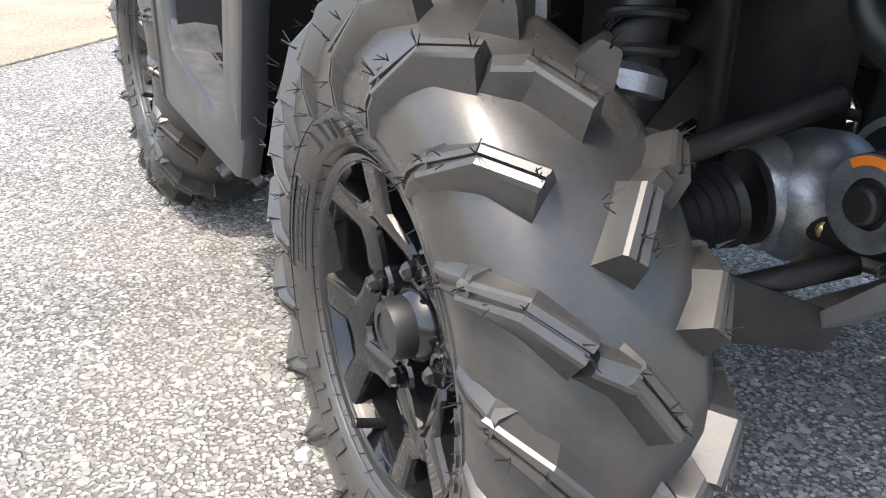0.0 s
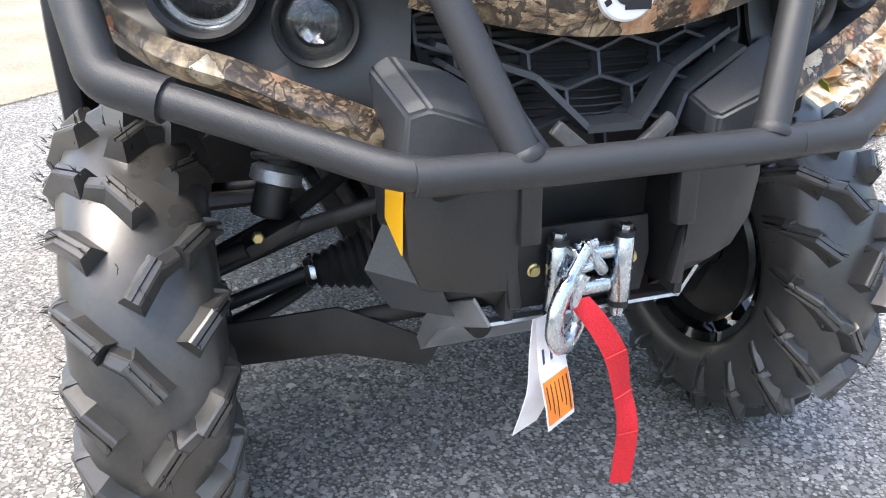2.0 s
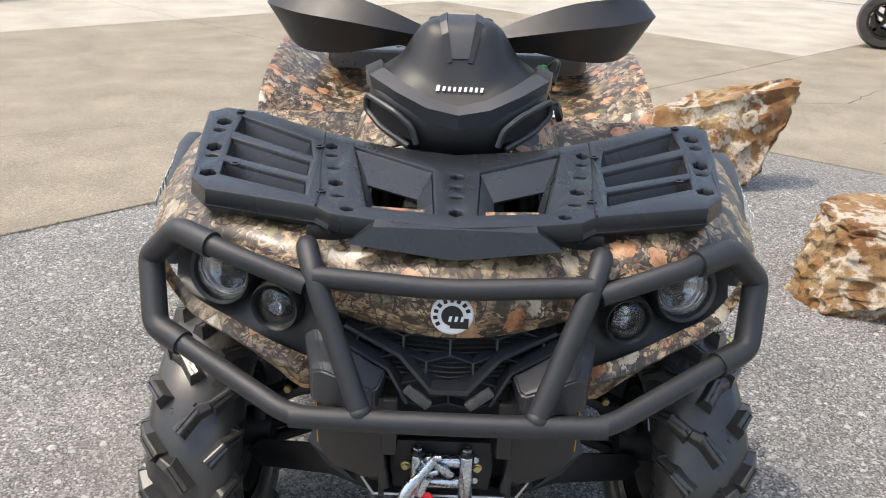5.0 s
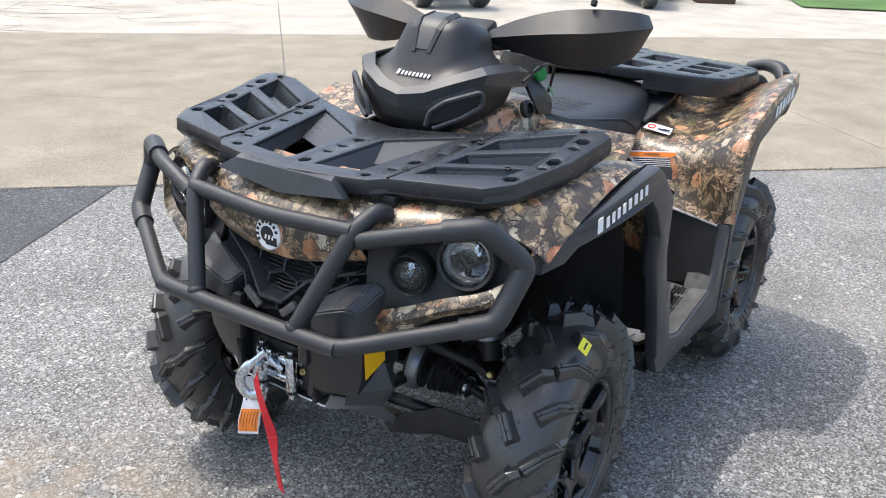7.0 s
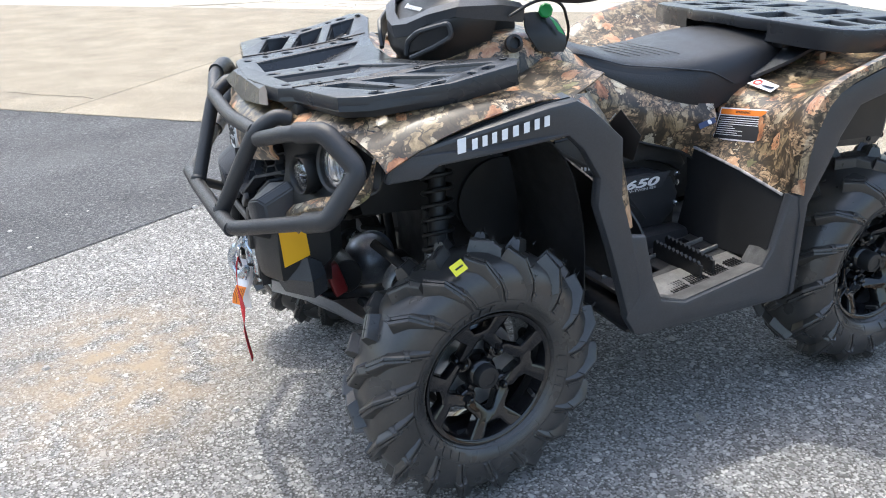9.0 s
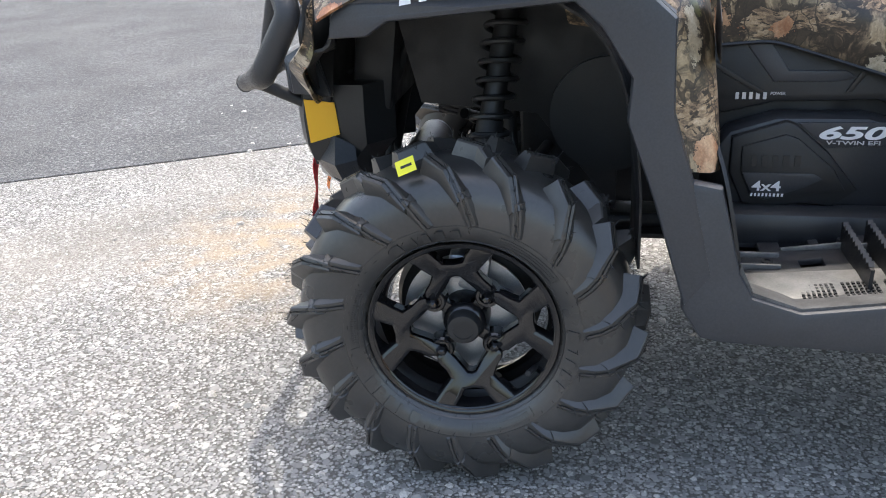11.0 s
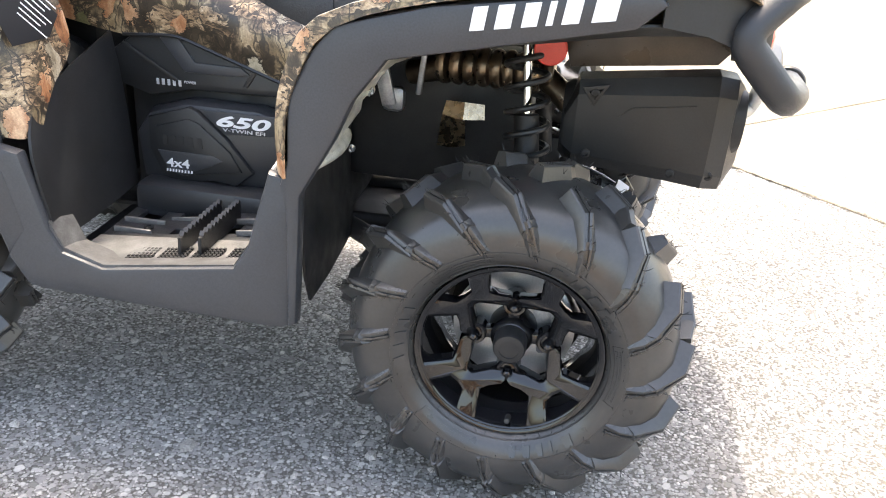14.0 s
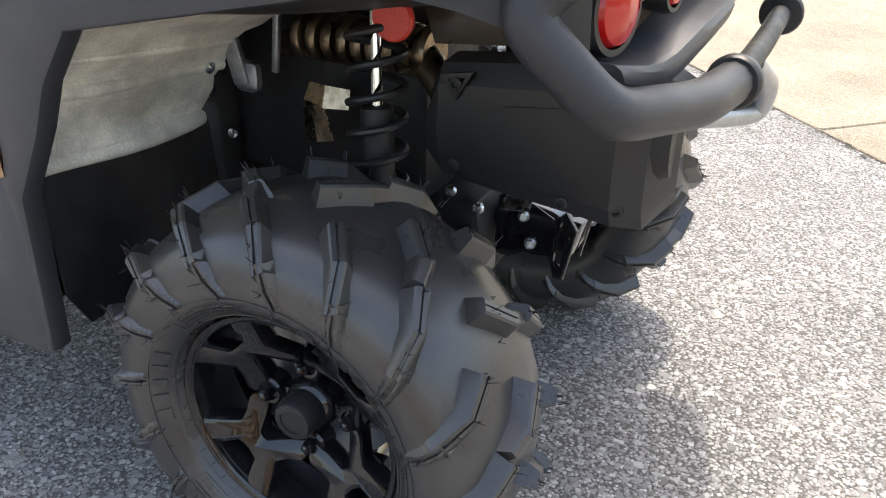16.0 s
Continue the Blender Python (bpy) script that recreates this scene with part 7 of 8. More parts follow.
part("control_cable", tube([(0.40, 0.205, 1.075), (0.33, 0.225, 1.115), (0.25, 0.215, 1.10), (0.20, 0.18, 1.02), (0.19, 0.14, 0.965)], 0.004, 0.05, 8), BOOT, quad, "thin black control cable")
# inner storage well seen over the rack
part("dash_well", loft(smooth_rows([[(0.50, y, 0.90), (0.40, y * 1.05, 0.93), (0.30, y, 0.97)] for y in (0.20, 0.30, 0.40, 0.46)], 2), 0.004), CAMO, quad)
part("dash_well", loft(smooth_rows([[(0.50, -y, 0.90), (0.40, -y * 1.05, 0.93), (0.30, -y, 0.97)] for y in (0.20, 0.30, 0.40, 0.46)], 2), 0.004), CAMO, quad)
# yellow paper tag stuck on the left front tyre
yt = part("tyre_tag", box((0.738, 0.572, 0.622), (0.034, 0.002, 0.026), (42, 22, 8), 0.0008), TAPE, None)
part("print_bar", box((0.737, 0.5732, 0.6231), (0.020, 0.0012, 0.004), (42, 22, 8)), INK, yt)
tagged(yt, "small yellow paper tag stuck on the front tyre", "tag")


FOILBRIGHT = material("bright_foil", (0.36, 0.28, 0.19), 0.28, metal=1.0, blotch=0.4, blotch_scale=30, rough_var=0.12, bump=0.6, bump_scale=60)

# ---- rear bodywork ----
rear_face = [[(-0.215, 0.215, 0.640), (-0.220, 0.36, 0.620), (-0.222, 0.50, 0.605), (-0.230, 0.565, 0.622), (-0.249, 0.592, 0.618)],
             [(-0.292, 0.205, 0.715), (-0.288, 0.35, 0.700), (-0.270, 0.46, 0.692), (-0.229, 0.566, 0.705), (-0.250, 0.592, 0.703)],
             [(-0.338, 0.195, 0.800), (-0.332, 0.34, 0.785), (-0.308, 0.44, 0.785), (-0.245, 0.568, 0.795), (-0.270, 0.592, 0.782)],
             [(-0.440, 0.195, 0.838), (-0.430, 0.33, 0.820), (-0.395, 0.43, 0.835), (-0.300, 0.570, 0.884), (-0.330, 0.592, 0.872)],
             [(-0.600, 0.195, 0.870), (-0.590, 0.33, 0.850), (-0.570, 0.44, 0.875), (-0.500, 0.572, 0.950), (-0.505, 0.592, 0.928)],
             [(-0.780, 0.195, 0.900), (-0.780, 0.33, 0.885), (-0.770, 0.45, 0.910), (-0.740, 0.570, 0.985), (-0.742, 0.592, 0.962)],
             [(-0.930, 0.195, 0.915), (-0.930, 0.33, 0.905), (-0.925, 0.45, 0.920), (-0.905, 0.545, 0.980), (-0.910, 0.560, 0.972)],
             [(-1.010, 0.195, 0.905), (-1.005, 0.33, 0.895), (-0.995, 0.42, 0.900), (-0.970, 0.490, 0.945), (-0.975, 0.497, 0.938)]]
pair("rear_fender", loft(smooth_rows(rear_face, 3), 0.005), CAMO, quad, "woodland-camouflage rear fender")
rflare = [(-0.240, 0.605), (-0.253, 0.645), (-0.254, 0.755), (-0.293, 0.832), (-0.326, 0.874), (-0.394, 0.894), (-0.48, 0.918), (-0.80, 0.968), (-0.818, 0.948), (-0.778, 0.910), (-0.414, 0.829), (-0.361, 0.757), (-0.332, 0.690), (-0.2760, 0.589), (-0.268, 0.345), (-0.252, 0.335), (-0.250, 0.56)]
rf = pair("rear_flare", side_plate(rflare, [], 0.570, 0.036, 0.008), DARK, quad, "dark grey plastic rear wheel-arch flare", angle=30)
for o, sg in zip(rf, (1, -1)):
    f = facing((-0.640, sg * 0.5885, 0.921), (0, sg, 0.05), (-sg, 0, sg * 0.165))
    word_blocks([0.030, 0.034, 0.032, 0.014, 0.035, 0.048], 0.034, f, WHITE, o, 0.006, 0.30, 0.0014, 1.0, 0.72)
# black tail of the flare beside the lamps
tail_blk = [[(-0.815, 0.560, 0.972), (-0.815, 0.565, 0.915)], [(-0.880, 0.550, 0.978), (-0.885, 0.553, 0.905)], [(-0.960, 0.505, 0.968), (-0.968, 0.506, 0.872)], [(-0.985, 0.478, 0.960), (-0.990, 0.478, 0.862)]]
pair("tail_panel", loft(tail_blk, 0.008), BLACK, quad, "black plastic tail corner")
# warning labels
for sg in (1,):
    lab = part("warning_label", plate([(-0.078, -0.047), (0.078, -0.047), (0.078, 0.047), (-0.078, 0.047)], [], 0.0014, 0.0003, facing((-0.2980, 0.304, 0.7330), (0.90, 0.07, 0.44), (-0.14, 1, 0.13))), PAPER, quad, "warning label with an orange bar")
    part("label_ink", plate([(-0.074, -0.043), (0.074, -0.043), (0.074, 0.024), (-0.074, 0.024)], [], 0.001, 0.0002, facing((-0.2968, 0.3041, 0.7336), (0.90, 0.07, 0.44), (-0.14, 1, 0.13))), INK, lab)
    part("label_bar", plate([(-0.074, 0.027), (0.074, 0.027), (0.074, 0.043), (-0.074, 0.043)], [], 0.001, 0.0002, facing((-0.2968, 0.3041, 0.7336), (0.90, 0.07, 0.44), (-0.14, 1, 0.13))), ORANGE, lab, "orange heading bar")
    f = facing((-0.2961, 0.3042, 0.7340), (0.90, 0.07, 0.44), (-0.14, 1, 0.13))
    txt = bmesh.new()
    for k in range(9):
        w = (0.06, 0.085, 0.07, 0.09, 0.05)[k % 5] if k > 3 else 0.13
        q = [txt.verts.new(f @ Vector((x, 0.017 - k * 0.0062 + dy, 0))) for x, dy in ((-0.07, 0), (-0.07 + w, 0), (-0.07 + w, 0.0018), (-0.07, 0.0018))]
        txt.faces.new(q)
    part("label_lines", txt, WHITE, lab, "lines of small white print")
    part("warning_lettering", lettering("WARNING", 0.010, f @ Matrix.Translation((0, 0.035, 0.0)), 0.0003), INK, lab)
    l2 = part("notice_label", plate([(-0.045, -0.02), (0.045, -0.02), (0.038, 0.02), (-0.038, 0.02)], [], 0.0014, 0.0003, facing((-0.398, 0.280, 0.829), (0.3, 0.1, 0.95), (0.05, 1, 0))), PAPER, quad, "white notice sticker with a red ring")
    part("notice_ring", lathe([(0.008, 0), (0.013, 0), (0.013, 0.001), (0.008, 0.001), (0.008, 0)], facing((-0.3972, 0.257, 0.8325), (0.3, 0.1, 0.95), (0.05, 1, 0)), 24, cap=False), REDREFL, l2)
    part("notice_print", box((-0.3972, 0.297, 0.8288), (0.020, 0.036, 0.001), (0, -17, 0)), NAVY, l2)
    side_l = part("side_label", plate([(-0.035, -0.008), (0.03, -0.008), (0.035, 0.008), (-0.03, 0.008)], [], 0.0012, 0.0002, facing((-0.222, 0.258, 0.738), (0, 0.8, 0.6), (-1, 0, 0.25))), NAVY, quad, "small navy badge sticker")
    part("label_dot", lathe([(0.007, 0), (0.007, 0.0008)], facing((-0.229, 0.2595, 0.7405), (0, 0.8, 0.6), (-1, 0, 0.25)), 18), WHITE, side_l)

# ---- rear rack ----
rr_half = [(-0.470, 0.0), (-0.470, 0.11), (-0.500, 0.17), (-0.520, 0.30), (-0.555, 0.385), (-0.60, 0.415), (-0.90, 0.430), (-0.985, 0.405), (-1.020, 0.33), (-1.030, 0.0)]
rr_holes = []
for sg in (1, -1):
    for quadr in ([(-0.53, 0.05), (-0.53, 0.14), (-0.66, 0.15), (-0.69, 0.05)], [(-0.60, 0.24), (-0.60, 0.335), (-0.68, 0.34), (-0.68, 0.235)], [(-0.71, 0.235), (-0.71, 0.34), (-0.79, 0.345), (-0.79, 0.235)], [(-0.82, 0.235), (-0.82, 0.345), (-0.91, 0.345), (-0.93, 0.235)], [(-0.76, 0.05), (-0.75, 0.15), (-0.92, 0.15), (-0.92, 0.05)]):
        rr_holes.append([(x, sg * y) for x, y in quadr])
    for x, y in ((-0.60, 0.19), (-0.68, 0.19), (-0.76, 0.19), (-0.85, 0.19), (-0.64, 0.385), (-0.74, 0.388), (-0.84, 0.39), (-0.92, 0.385)):
        rr_holes.append(hex_hole(x, sg * y, 0.014, 0.011))
for x in (-0.60, -0.70, -0.80, -0.90):
    rr_holes.append(hex_hole(x, 0.0, 0.014, 0.012))


def rrz(x, y):
    return 0.985 - 0.012 * abs(y) / 0.4 + 0.012 * (x + 0.75) / 0.3


rrack = part("rear_rack", plate(mirrored_loop(rr_half), rr_holes, 0.034, 0.005, lambda v: Vector((v.x, v.y, rrz(v.x, v.y) - 0.017 + v.z))), RACK, quad, "black moulded plastic rear rack", angle=30)
rskirt = [[(x, y, rrz(x, y) - 0.010), (x * 1.0, y * 1.012, rrz(x, y) - 0.040), (x * 0.995, y * 0.985, rrz(x, y) - 0.062)] for x, y in [(-0.500, 0.17), (-0.520, 0.30), (-0.555, 0.388), (-0.60, 0.418), (-0.75, 0.426), (-0.90, 0.433), (-0.985, 0.408), (-1.020, 0.33)]]
pair("rack_skirt", loft(rskirt, 0.004), RACK, rrack)
for sg in (1, -1):
    for quadr in rr_holes[:5]:
        cx, cy = sum(p[0] for p in quadr) / 4, sum(p[1] for p in quadr) / 4
        top = [Vector((x, sg * abs(y), rrz(x, y) - 0.010)) for x, y in quadr]
        low = [Vector((cx + (x - cx) * 0.8, sg * (cy + (y - cy) * 0.8), rrz(x, y) - 0.050)) for x, y in quadr]
        part("rack_pocket", loft([top + top[:1], low + low[:1]], 0.003), RACK, rrack)
for y in (0.2, -0.2):
    part("rack_support", box((-0.74, y, 0.935), (0.45, 0.04, 0.05), bevel=0.006), DEEP, rrack)
part("seat_tray", loft(smooth_rows([[(-0.40, y * 0.9, 0.845), (-0.52, y, 0.885), (-0.62, y, 0.92), (-0.72, y * 0.9, 0.94)] for y in (-0.255, -0.18, 0, 0.18, 0.255)], 2), 0.01), DARK, quad, "dark plastic tray behind the saddle")
part("tail_box", box((-0.88, 0, 0.87), (0.26, 0.40, 0.09), bevel=0.02), BLACK, quad)

# ---- rear bumper, lamps and muffler ----
rb = part("rear_bumper", tube([(-1.089, -0.227, 0.777), (-1.092, 0.0, 0.776), (-1.089, 0.227, 0.777)], 0.016, 0.03), DEEP, quad, "black tubular rear bumper")
for sg in (1, -1):
    def m(p):
        return (p[0], sg * p[1], p[2])
    part("bumper_hoop", tube([m(p) for p in [(-1.088, 0.215, 0.778), (-1.076, 0.33, 0.785), (-1.022, 0.498, 0.812), (-0.932, 0.528, 0.905), (-0.998, 0.482, 0.968), (-1.034, 0.42, 0.972), (-1.042, 0.36, 0.955)]], [0.0265] * 22 + [0.0265 - 0.0008 * k for k in range(1, 15)] + [0.014] * 8, 0.035, 12), POWDER, rb, "thick black side hoop")
    part("hoop_collar", lathe([(0.031, -0.010), (0.034, -0.006), (0.034, 0.006), (0.031, 0.010)], frame_along(m((-1.0895, 0.205, 0.777)), m((-1.080, 0.30, 0.783))), 24), BLACK, rb)
    lampb = part("tail_lamp", lathe([(0.044, -0.04), (0.050, 0.0), (0.048, 0.010), (0.041, 0.010)], facing(m((-0.985, 0.408, 0.893)), (-1, sg * 0.22, 0.05), (0, -1, 0)), 36, cap=False), BLACK, quad, "round red tail lamp in a black surround")
    part("lens", lathe([(0.042, 0.004), (0.036, 0.014), (0.020, 0.020), (0.0, 0.022)], facing(m((-0.985, 0.408, 0.893)), (-1, sg * 0.22, 0.05), (0, -1, 0)), 36, cap=False), REDLENS, lampb, "red lamp lens")
    lamp2 = part("stop_lamp", lathe([(0.030, -0.04), (0.036, 0.0), (0.034, 0.010), (0.029, 0.010)], facing(m((-1.015, 0.300, 0.905)), (-1, sg * 0.1, 0.05), (0, -1, 0)), 30, cap=False), BLACK, quad, "small round red stop lamp")
    part("lens", lathe([(0.029, 0.004), (0.024, 0.012), (0.0, 0.017)], facing(m((-1.015, 0.300, 0.905)), (-1, sg * 0.1, 0.05), (0, -1, 0)), 30, cap=False), REDLENS, lamp2, "red lamp lens")
    cradle = loft(smooth_rows([[m((-0.955, 0.46, 0.850)), m((-1.005, 0.44, 0.845)), m((-1.015, 0.43, 0.825))], [m((-0.975, 0.38, 0.835)), m((-1.035, 0.36, 0.832)), m((-1.040, 0.35, 0.808))], [m((-0.990, 0.30, 0.852)), m((-1.052, 0.27, 0.850)), m((-1.055, 0.26, 0.825))], [m((-0.990, 0.16, 0.868)), m((-1.060, 0.14, 0.862)), m((-1.060, 0.14, 0.835))]], 3), 0.008)
    part("lamp_cradle", cradle, DARK, quad, "dark plastic cradle under the tail lamps")
part("tail_centre", joined(box((-1.03, 0.0, 0.905), (0.06, 0.22, 0.12), (0, 8, 0), 0.012), box((-1.055, -0.10, 0.925), (0.05, 0.18, 0.10), (0, 8, -10), 0.015)), DARK, quad, "dark grey tail panel")
part("hitch_loop", tube([(-0.97, 0.06, 0.667), (-1.05, -0.02, 0.655), (-1.095, -0.10, 0.645), (-1.105, -0.07, 0.70), (-1.085, 0.02, 0.752)], 0.0175, 0.05, 16), SKID, rb, "bare metal tube loop behind the bumper")

muf = [[(x, 0.180 + ry * math.cos(a), zc + rz * math.sin(a)) for a in [math.pi * 2 * k / 16 + 0.2 for k in range(16)]] for x, ry, rz, zc in ((-0.685, 0.040, 0.070, 0.660), (-0.70, 0.052, 0.082, 0.658), (-0.85, 0.055, 0.088, 0.668), (-0.985, 0.055, 0.086, 0.682), (-1.030, 0.040, 0.060, 0.69))]
muffler = part("muffler", loft(muf, 0, closed=True, caps=True), DEEP, quad, "black muffler with a plastic heat shield")
# heat shield: a flat panel folded in along its top and bottom, with a faceted end
shield_rows = []
for x, z_top, z_bot, y in ((-0.690, 0.690, 0.612, 0.238), (-0.712, 0.752, 0.585, 0.246), (-0.80, 0.764, 0.577, 0.250), (-0.90, 0.777, 0.570, 0.252), (-0.968, 0.785, 0.562, 0.250), (-1.006, 0.776, 0.556, 0.226), (-1.036, 0.740, 0.585, 0.170)):
    h = z_top - z_bot
    shield_rows.append([(x, y - 0.060, z_top + 0.004), (x, y - 0.014, z_top), (x, y, z_top - 0.16 * h), (x, y + 0.004, z_top - 0.55 * h), (x, y - 0.002, z_bot + 0.14 * h), (x, y - 0.020, z_bot), (x, y - 0.065, z_bot + 0.002)])
part("heat_shield", loft(shield_rows, 0.004), BLACK, muffler, "black plastic heat shield", angle=16)
part("shield_crease", loft([[(-0.79, 0.2525, 0.690), (-0.79, 0.2525, 0.682)], [(-0.815, 0.2545, 0.712), (-0.815, 0.2545, 0.704)], [(-0.93, 0.2550, 0.728), (-0.93, 0.2550, 0.720)]], 0.004), BLACK, muffler)
part("shield_frame", plate([(-0.718, 0.742), (-0.768, 0.752), (-0.742, 0.708)], [[(-0.731, 0.736), (-0.756, 0.742), (-0.743, 0.720)]], 0.005, 0.001, lambda v: Vector((v.x, 0.2525 + v.z, v.y))), BLACK, muffler)
tail_liner = side_plate([(-0.668, 0.835), (-0.690, 0.770), (-0.96, 0.800), (-1.000, 0.850), (-0.960, 0.905), (-0.70, 0.880)], [], 0.215, 0.006, 0.002)
part("tail_liner", tail_liner, TAILDARK, quad, "dark brown inner panel over the muffler")
for x, z, y in ((-0.743, 0.732, 0.2535), (-0.978, 0.592, 0.238), (-0.905, 0.592, 0.2505), (-0.74, 0.612, 0.246)):
    part("shield_bolt", lathe([(0.009, 0), (0.009, 0.004), (0.005, 0.005), (0.005, 0.002)], facing((x, y, z), (0, 1, 0), (1, 0, 0)), 14), DEEP, muffler)
part("exhaust_pipe", tube([(-0.70, 0.19, 0.69), (-0.62, 0.15, 0.75), (-0.48, 0.14, 0.735), (-0.36, 0.11, 0.70)], 0.025, 0.05, 18), BRONZE, quad, "heat-tinted exhaust pipe")
for k in range(9):
    part("pipe_rib", lathe([(0.036, -0.010), (0.040, -0.004), (0.040, 0.004), (0.036, 0.010)], frame_along((-0.65 + k * 0.026, 0.155, 0.737), (-0.40, 0.14, 0.735)), 20), BRONZE, quad)
part("foil_shield", joined(loft([[(-0.450, 0.180, 0.668), (-0.490, 0.196, 0.672), (-0.530, 0.188, 0.669)], [(-0.444, 0.190, 0.640), (-0.490, 0.206, 0.638), (-0.533, 0.198, 0.640)]], 0.003), loft([[(-0.444, 0.191, 0.640), (-0.470, 0.205, 0.639), (-0.494, 0.206, 0.638)], [(-0.436, 0.180, 0.571), (-0.466, 0.190, 0.572), (-0.496, 0.190, 0.579)]], 0.003)), FOILBRIGHT, quad, "creased bright foil shield", angle=15)
for sg in (1, -1):
    def m(p):
        return (p[0], sg * p[1], p[2])
    a, b = Vector(m((-0.60, 0.225, 0.86))), Vector(m((-0.645, 0.295, 0.43)))
    shock = part("shock_absorber", joined(rod(a, a.lerp(b, 0.5), 0.008), rod(a.lerp(b, 0.42), b, 0.024), rod(a, a.lerp(b, 0.12), 0.016)), DEEP, quad, "black rear coil-over shock absorber")
    part("piston_rod", rod(a.lerp(b, 0.10), a.lerp(b, 0.46), 0.0085), CHROME, shock, "bright piston rod")
    part("coil", spring(a.lerp(b, 0.04), a.lerp(b, 0.72), 0.040, 0.0062, 6.5), BLACK, shock, "black coil spring")
    liner = [[m((-0.268, 0.55, 0.62)), m((-0.268, 0.40, 0.60)), m((-0.25, 0.22, 0.585))], [m((-0.285, 0.55, 0.70)), m((-0.292, 0.40, 0.68)), m((-0.285, 0.21, 0.66))], [m((-0.335, 0.55, 0.79)), m((-0.345, 0.40, 0.77)), m((-0.345, 0.20, 0.74))], [m((-0.41, 0.55, 0.845)), m((-0.44, 0.40, 0.82)), m((-0.46, 0.20, 0.79))], [m((-0.60, 0.55, 0.885)), m((-0.60, 0.40, 0.84)), m((-0.60, 0.20, 0.82))], [m((-0.80, 0.55, 0.915)), m((-0.80, 0.40, 0.875)), m((-0.80, 0.20, 0.85))], [m((-0.95, 0.50, 0.915)), m((-0.95, 0.40, 0.885)), m((-0.95, 0.20, 0.87))]]
    foil = smooth_rows(liner[:4], 4)
    for i, r_ in enumerate(foil):
        for j, p in enumerate(r_):
            p.x += 0.006 * math.sin(i * 1.9 + j * 0.8) + 0.005 * (i % 4 == 2)
    foil_edge, foil_rib, foil_step = [p.copy() for p in foil[0]], [p.copy() for p in foil[len(foil) * 2 // 5]], [p.copy() for p in foil[len(foil) * 3 // 5]]
    foil_seam = [r_[1].copy() for r_ in foil]
    shell = part("arch_liner", loft(foil, 0.004), FOIL, quad, "dusty grey heat-reflecting arch liner")
    part("rolled_edge", add_tube(bmesh.new(), foil_edge, 0.015, 10), FOIL, shell, "rolled lower edge of the liner")
    part("liner_rib", add_tube(bmesh.new(), foil_rib, 0.010, 10), FOIL, shell)
    part("liner_rib", add_tube(bmesh.new(), foil_step, 0.007, 10), FOIL, shell)
    part("liner_seam", add_tube(bmesh.new(), foil_seam, 0.006, 8), FOIL, shell)
    part("liner_bolt", lathe([(0.010, 0), (0.010, 0.004), (0.005, 0.008)], facing(foil_rib[-2] + Vector((-0.010, 0, 0)), (-1, 0, -0.3), (0, 1, 0)), 10), ZINC, shell)
    part("arch_liner_top", loft(smooth_rows(liner[3:], 3), 0.004), BLACK, quad, "black rear arch liner")
    part("mud_flap", loft([[m((-0.262, 0.555, 0.61)), m((-0.262, 0.40, 0.60)), m((-0.25, 0.20, 0.58))], [m((-0.275, 0.55, 0.42)), m((-0.275, 0.40, 0.41)), m((-0.265, 0.2, 0.41))], [m((-0.275, 0.52, 0.36)), m((-0.275, 0.40, 0.36)), m((-0.265, 0.2, 0.36))]], 0.005), DEEP, quad, "black plastic splash flap")
    part("trailing_arm", joined(tube([m(p) for p in [(-0.20, 0.16, 0.38), (-0.45, 0.28, 0.33), (-0.64, 0.36, 0.31)]], 0.022, 0.05), box(m((-0.645, 0.35, 0.36)), (0.09, 0.04, 0.20), (0, 0, 0), 0.01)), DEEP, quad, "black rear trailing arm")
    part("half_shaft", rod(m((-0.645, 0.10, 0.345)), m((-0.645, 0.36, 0.326)), 0.014), DEEP, quad)
    part("axle_boot", lathe([(0.048, 0), (0.044, 0.01), (0.046, 0.02), (0.040, 0.03), (0.042, 0.04), (0.034, 0.05), (0.036, 0.06), (0.026, 0.075), (0.018, 0.09)], frame_along(m((-0.645, 0.12, 0.343)), m((-0.645, 0.36, 0.326))), 24), BOOT, quad, "ribbed rubber axle boot")
    part("link_arm", rod(m((-0.70, 0.10, 0.43)), m((-0.70, 0.34, 0.40)), 0.010), DEEP, quad)
part("reflector_bracket", joined(box((-0.652, 0.252, 0.845), (0.022, 0.004, 0.09), (0, 8, 0), 0.001)), TAN, quad)
part("side_reflector", lathe([(0.030, 0), (0.031, 0.003), (0.031, 0.009), (0.028, 0.012), (0.0, 0.013)], facing((-0.650, 0.255, 0.808), (0, 1, 0.05), (1, 0, 0)), 36, cap=False), REDREFL, quad, "round red side reflector")
part("frame_bracket", joined(box((-0.325, 0.205, 0.70), (0.03, 0.012, 0.10), (0, 15, 0), 0.003), box((-0.345, 0.20, 0.665), (0.045, 0.012, 0.05), (0, 0, 0), 0.012), box((-0.40, 0.19, 0.745), (0.012, 0.01, 0.14), (0, -6, 0), 0.003)), CAST, quad, "grey frame bracket")
part("frame_bolt", lathe([(0.009, 0), (0.009, 0.006), (0.004, 0.007)], facing((-0.240, 0.128, 0.525), (-0.2, 1, 0), (1, 0, 0)), 14), ZINC, quad)
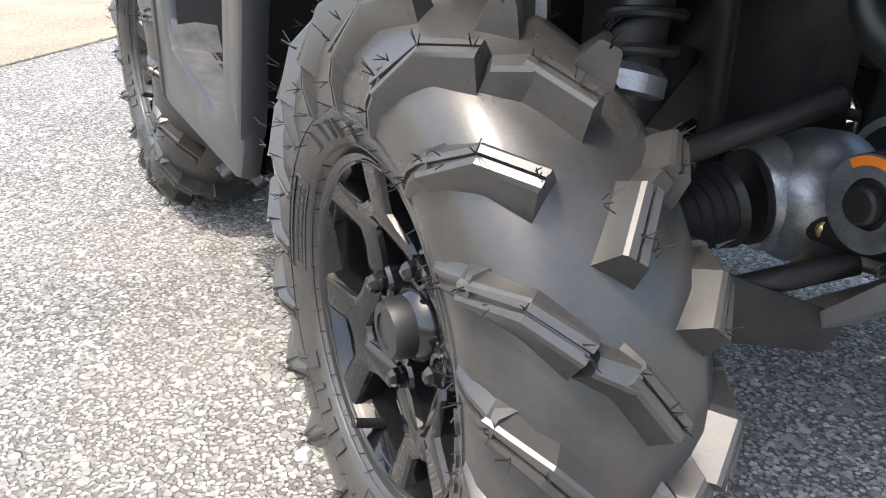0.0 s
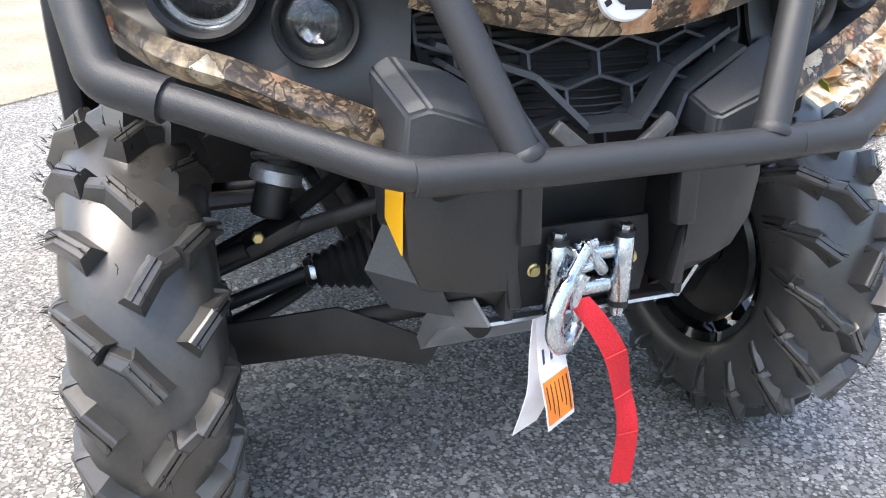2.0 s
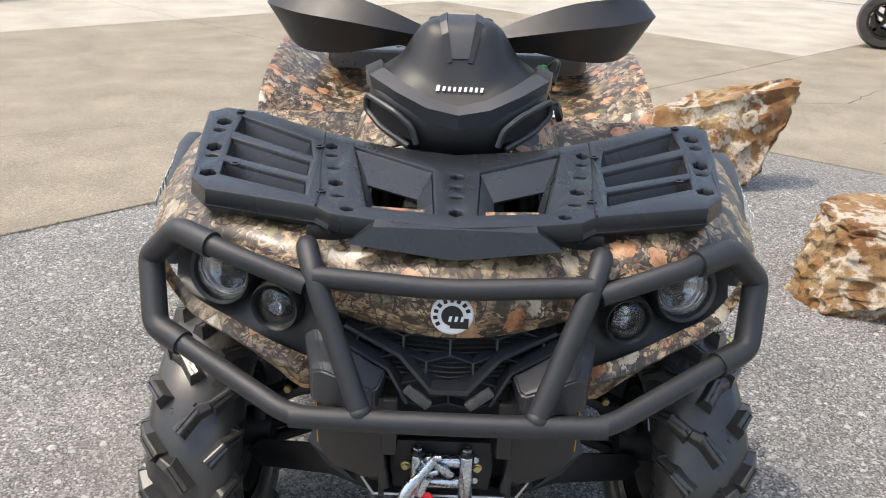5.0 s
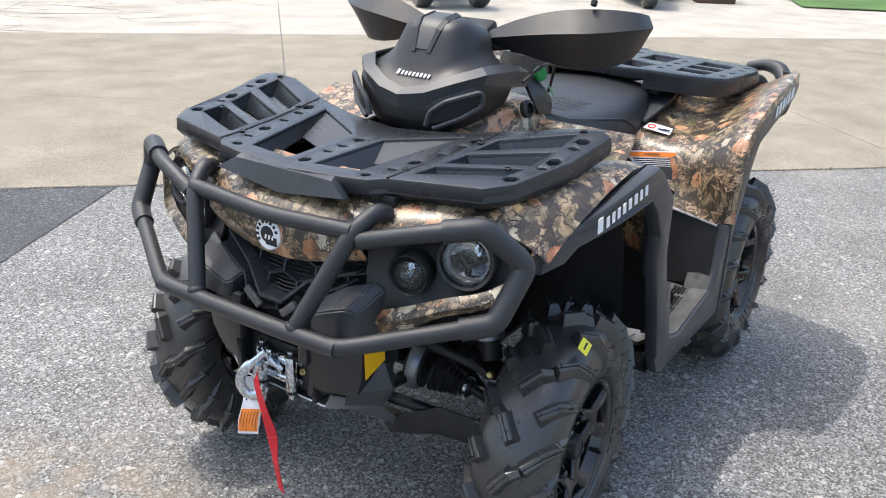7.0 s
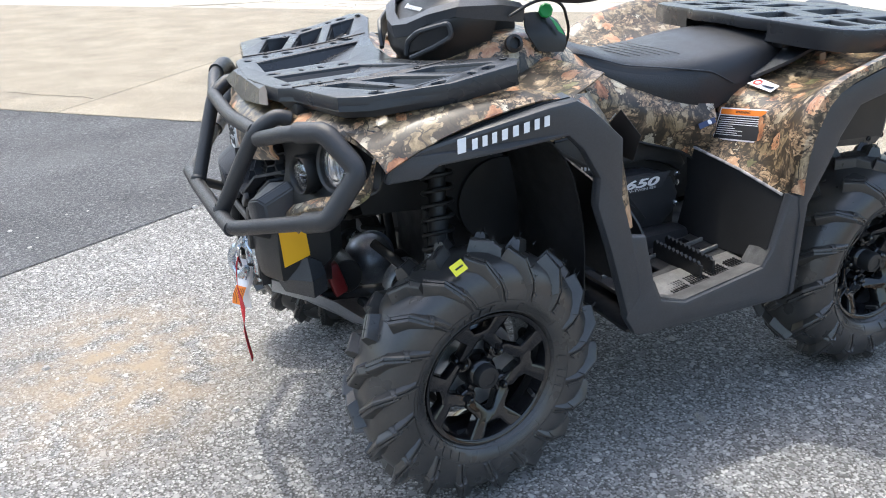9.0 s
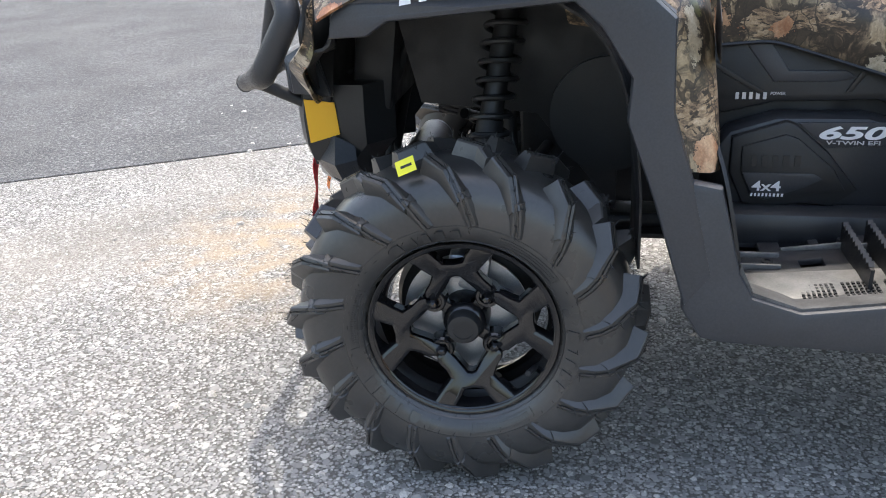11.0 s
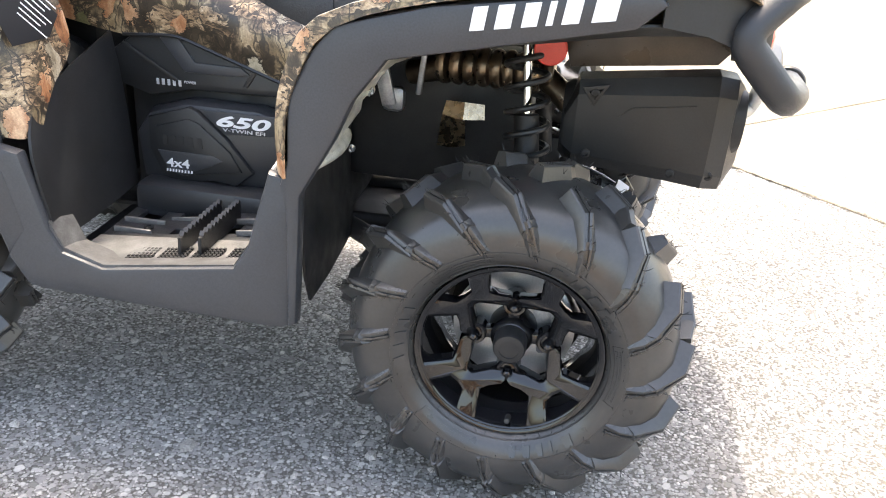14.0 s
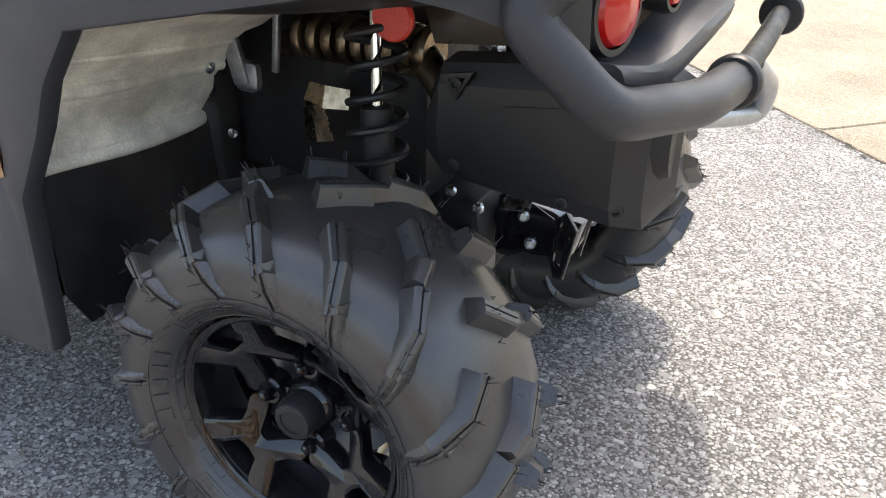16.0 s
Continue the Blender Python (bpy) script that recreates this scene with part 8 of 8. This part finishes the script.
part("rear_gearbox", joined(lathe([(0.0, -0.09), (0.05, -0.085), (0.075, -0.05), (0.08, 0.0), (0.075, 0.05), (0.05, 0.085), (0.0, 0.09)], Matrix.Translation((-0.645, 0.0, 0.36)) @ Matrix.Rotation(radians(90), 4, "X"), 30, cap=False), box((-0.66, 0.02, 0.43), (0.12, 0.16, 0.09), (0, 10, 0), 0.02)), DEEP, quad, "black rear differential")
for y in (0.042, -0.05):
    part("hitch_plate", side_plate([(-0.728, 0.477), (-0.745, 0.488), (-0.791, 0.474), (-0.828, 0.455), (-0.849, 0.474), (-0.871, 0.443), (-0.853, 0.349), (-0.835, 0.348), (-0.823, 0.387), (-0.786, 0.388), (-0.750, 0.367), (-0.723, 0.371)], [[(-0.838, 0.435), (-0.852, 0.428), (-0.845, 0.372), (-0.834, 0.38)], hex_hole(-0.765, 0.415, 0.012, 0.012)], y, 0.010, 0.003), GLOSS, quad, "gloss black hitch receiver plate")
part("receiver_tube", box((-0.80, -0.004, 0.425), (0.13, 0.085, 0.055), (0, -10, 0), 0.004), GLOSS, quad, "gloss black square receiver tube")
part("receiver_label", box((-0.838, 0.030, 0.472), (0.030, 0.034, 0.0016), (-24, -30, 0)), PAPER, quad, "small white and orange label")
part("receiver_plate", box((-0.765, 0.050, 0.482), (0.050, 0.045, 0.003), (-36, 8, 0)), ZINC, quad, "bright bent bracket")
for x, y, z in ((-0.775, 0.047, 0.452), (-0.79, 0.047, 0.405), (-0.66, 0.09, 0.49), (-0.715, 0.10, 0.475)):
    part("gearbox_bolt", lathe([(0.010, 0), (0.010, 0.006), (0.006, 0.010)], facing((x, y, z), (-0.4, 1, 0.2), (1, 0, 0)), 14), ZINC, quad)
part("tyre_label", box((-0.838, -0.352, 0.197), (0.040, 0.003, 0.015), (25, 25, 0)), PAPER, None)
tagged(bpy.data.objects["tyre_label"], "small white paper label stuck on the rear tyre", "label")


# ---- things parked far behind ----
in_proportion = False


def far_wheel(parent, x, y, r, w, alloy):
    m_ = Matrix.Translation((x, y, r)) @ Matrix.Rotation(radians(90), 4, "X")
    t = part("wheel", lathe([(r * 0.62, -w / 2), (r * 0.9, -w / 2), (r, -w * 0.3), (r, w * 0.3), (r * 0.9, w / 2), (r * 0.62, w / 2)], m_, 36, cap=False), RUBBER, parent, "black tyre on a bright alloy wheel" if alloy else "black knobbly tyre")
    sp = bmesh.new()
    for k in range(5):
        a = radians(72 * k + 10)
        add_box(sp, (x + r * 0.34 * math.cos(a), y + w * 0.42, r + r * 0.34 * math.sin(a)), (r * 0.62, w * 0.12, r * 0.12), (0, -math.degrees(a), 0))
    part("rim", joined(sp, lathe([(r * 0.63, w * 0.3), (r * 0.66, w * 0.5), (r * 0.57, w * 0.5), (r * 0.55, w * 0.2)], m_, 30, cap=False)), SKID if alloy else GLOSS, t)


def parked_roadster(at, heading):
    base = thing("parked_roadster", "low blue and black roadster parked on the far concrete", "vehicle")
    far_wheel(base, 0.85, 0.62, 0.29, 0.18, True)
    far_wheel(base, 0.85, -0.62, 0.29, 0.18, True)
    far_wheel(base, -0.85, 0.0, 0.30, 0.22, True)
    body = [[(x, -w, z0), (x, -w * 0.9, z1), (x, 0, z1 + 0.06), (x, w * 0.9, z1), (x, w, z0)] for x, w, z0, z1 in ((1.25, 0.25, 0.28, 0.45), (0.85, 0.42, 0.24, 0.62), (0.3, 0.36, 0.22, 0.85), (-0.4, 0.30, 0.24, 0.80), (-1.1, 0.15, 0.45, 0.72))]
    part("body", loft(smooth_rows(body, 2), 0, closed=True, caps=True), BLUEPAINT, base)
    for sg in (1, -1):
        part("wheel_arm", rod((0.85, sg * 0.3, 0.32), (0.85, sg * 0.56, 0.29), 0.04), DEEP, base)
    base.matrix_basis = pose(*at, 0, 0, heading)


def parked_quad(at, heading):
    base = thing("parked_quad", "dark quad bike parked on the far concrete", "quad bike")
    for x in (0.62, -0.62):
        for y in (0.46, -0.46):
            far_wheel(base, x, y, 0.32, 0.24, False)
    body = [[(x, -w, z0), (x, -w * 0.9, z1), (x, 0, z1 + 0.05), (x, w * 0.9, z1), (x, w, z0)] for x, w, z0, z1 in ((1.0, 0.3, 0.5, 0.8), (0.6, 0.45, 0.45, 0.95), (0.1, 0.22, 0.35, 0.95), (-0.5, 0.42, 0.45, 0.92), (-1.0, 0.35, 0.6, 0.9))]
    part("body", loft(smooth_rows(body, 2), 0, closed=True, caps=True), BLACK, base)
    part("handlebar", rod((0.3, -0.4, 1.12), (0.3, 0.4, 1.12), 0.02), DEEP, base)
    part("chassis", box((0, 0, 0.36), (1.4, 0.3, 0.14), bevel=0.02), DEEP, base)
    base.matrix_basis = pose(*at, 0, 0, heading)


def rusty_frame(at, heading):
    base = thing("steel_machine_frame", "low rusty brown steel machine frame on the concrete", "machine frame")
    part("base", box((0, 0, 0.14), (1.1, 0.7, 0.28), bevel=0.02), BROWN, base)
    part("upright", box((0.2, 0, 0.55), (0.4, 0.4, 0.6), bevel=0.02), BROWN, base)
    part("wheel", lathe([(0.10, -0.05), (0.16, -0.05), (0.16, 0.05), (0.10, 0.05)], Matrix.Translation((-0.5, 0.42, 0.16)) @ Matrix.Rotation(radians(90), 4, "X"), 20), RUBBER, base)
    base.matrix_basis = pose(*at, 0, 0, heading)


parked_roadster((-12.6, -4.6, 0.008), -150)
parked_quad((-9.7, -6.9, 0.008), -130)
rusty_frame((-14.2, -3.9, 0.008), 30)
parked_quad((-8.0, 5.75, 0.008), 60)
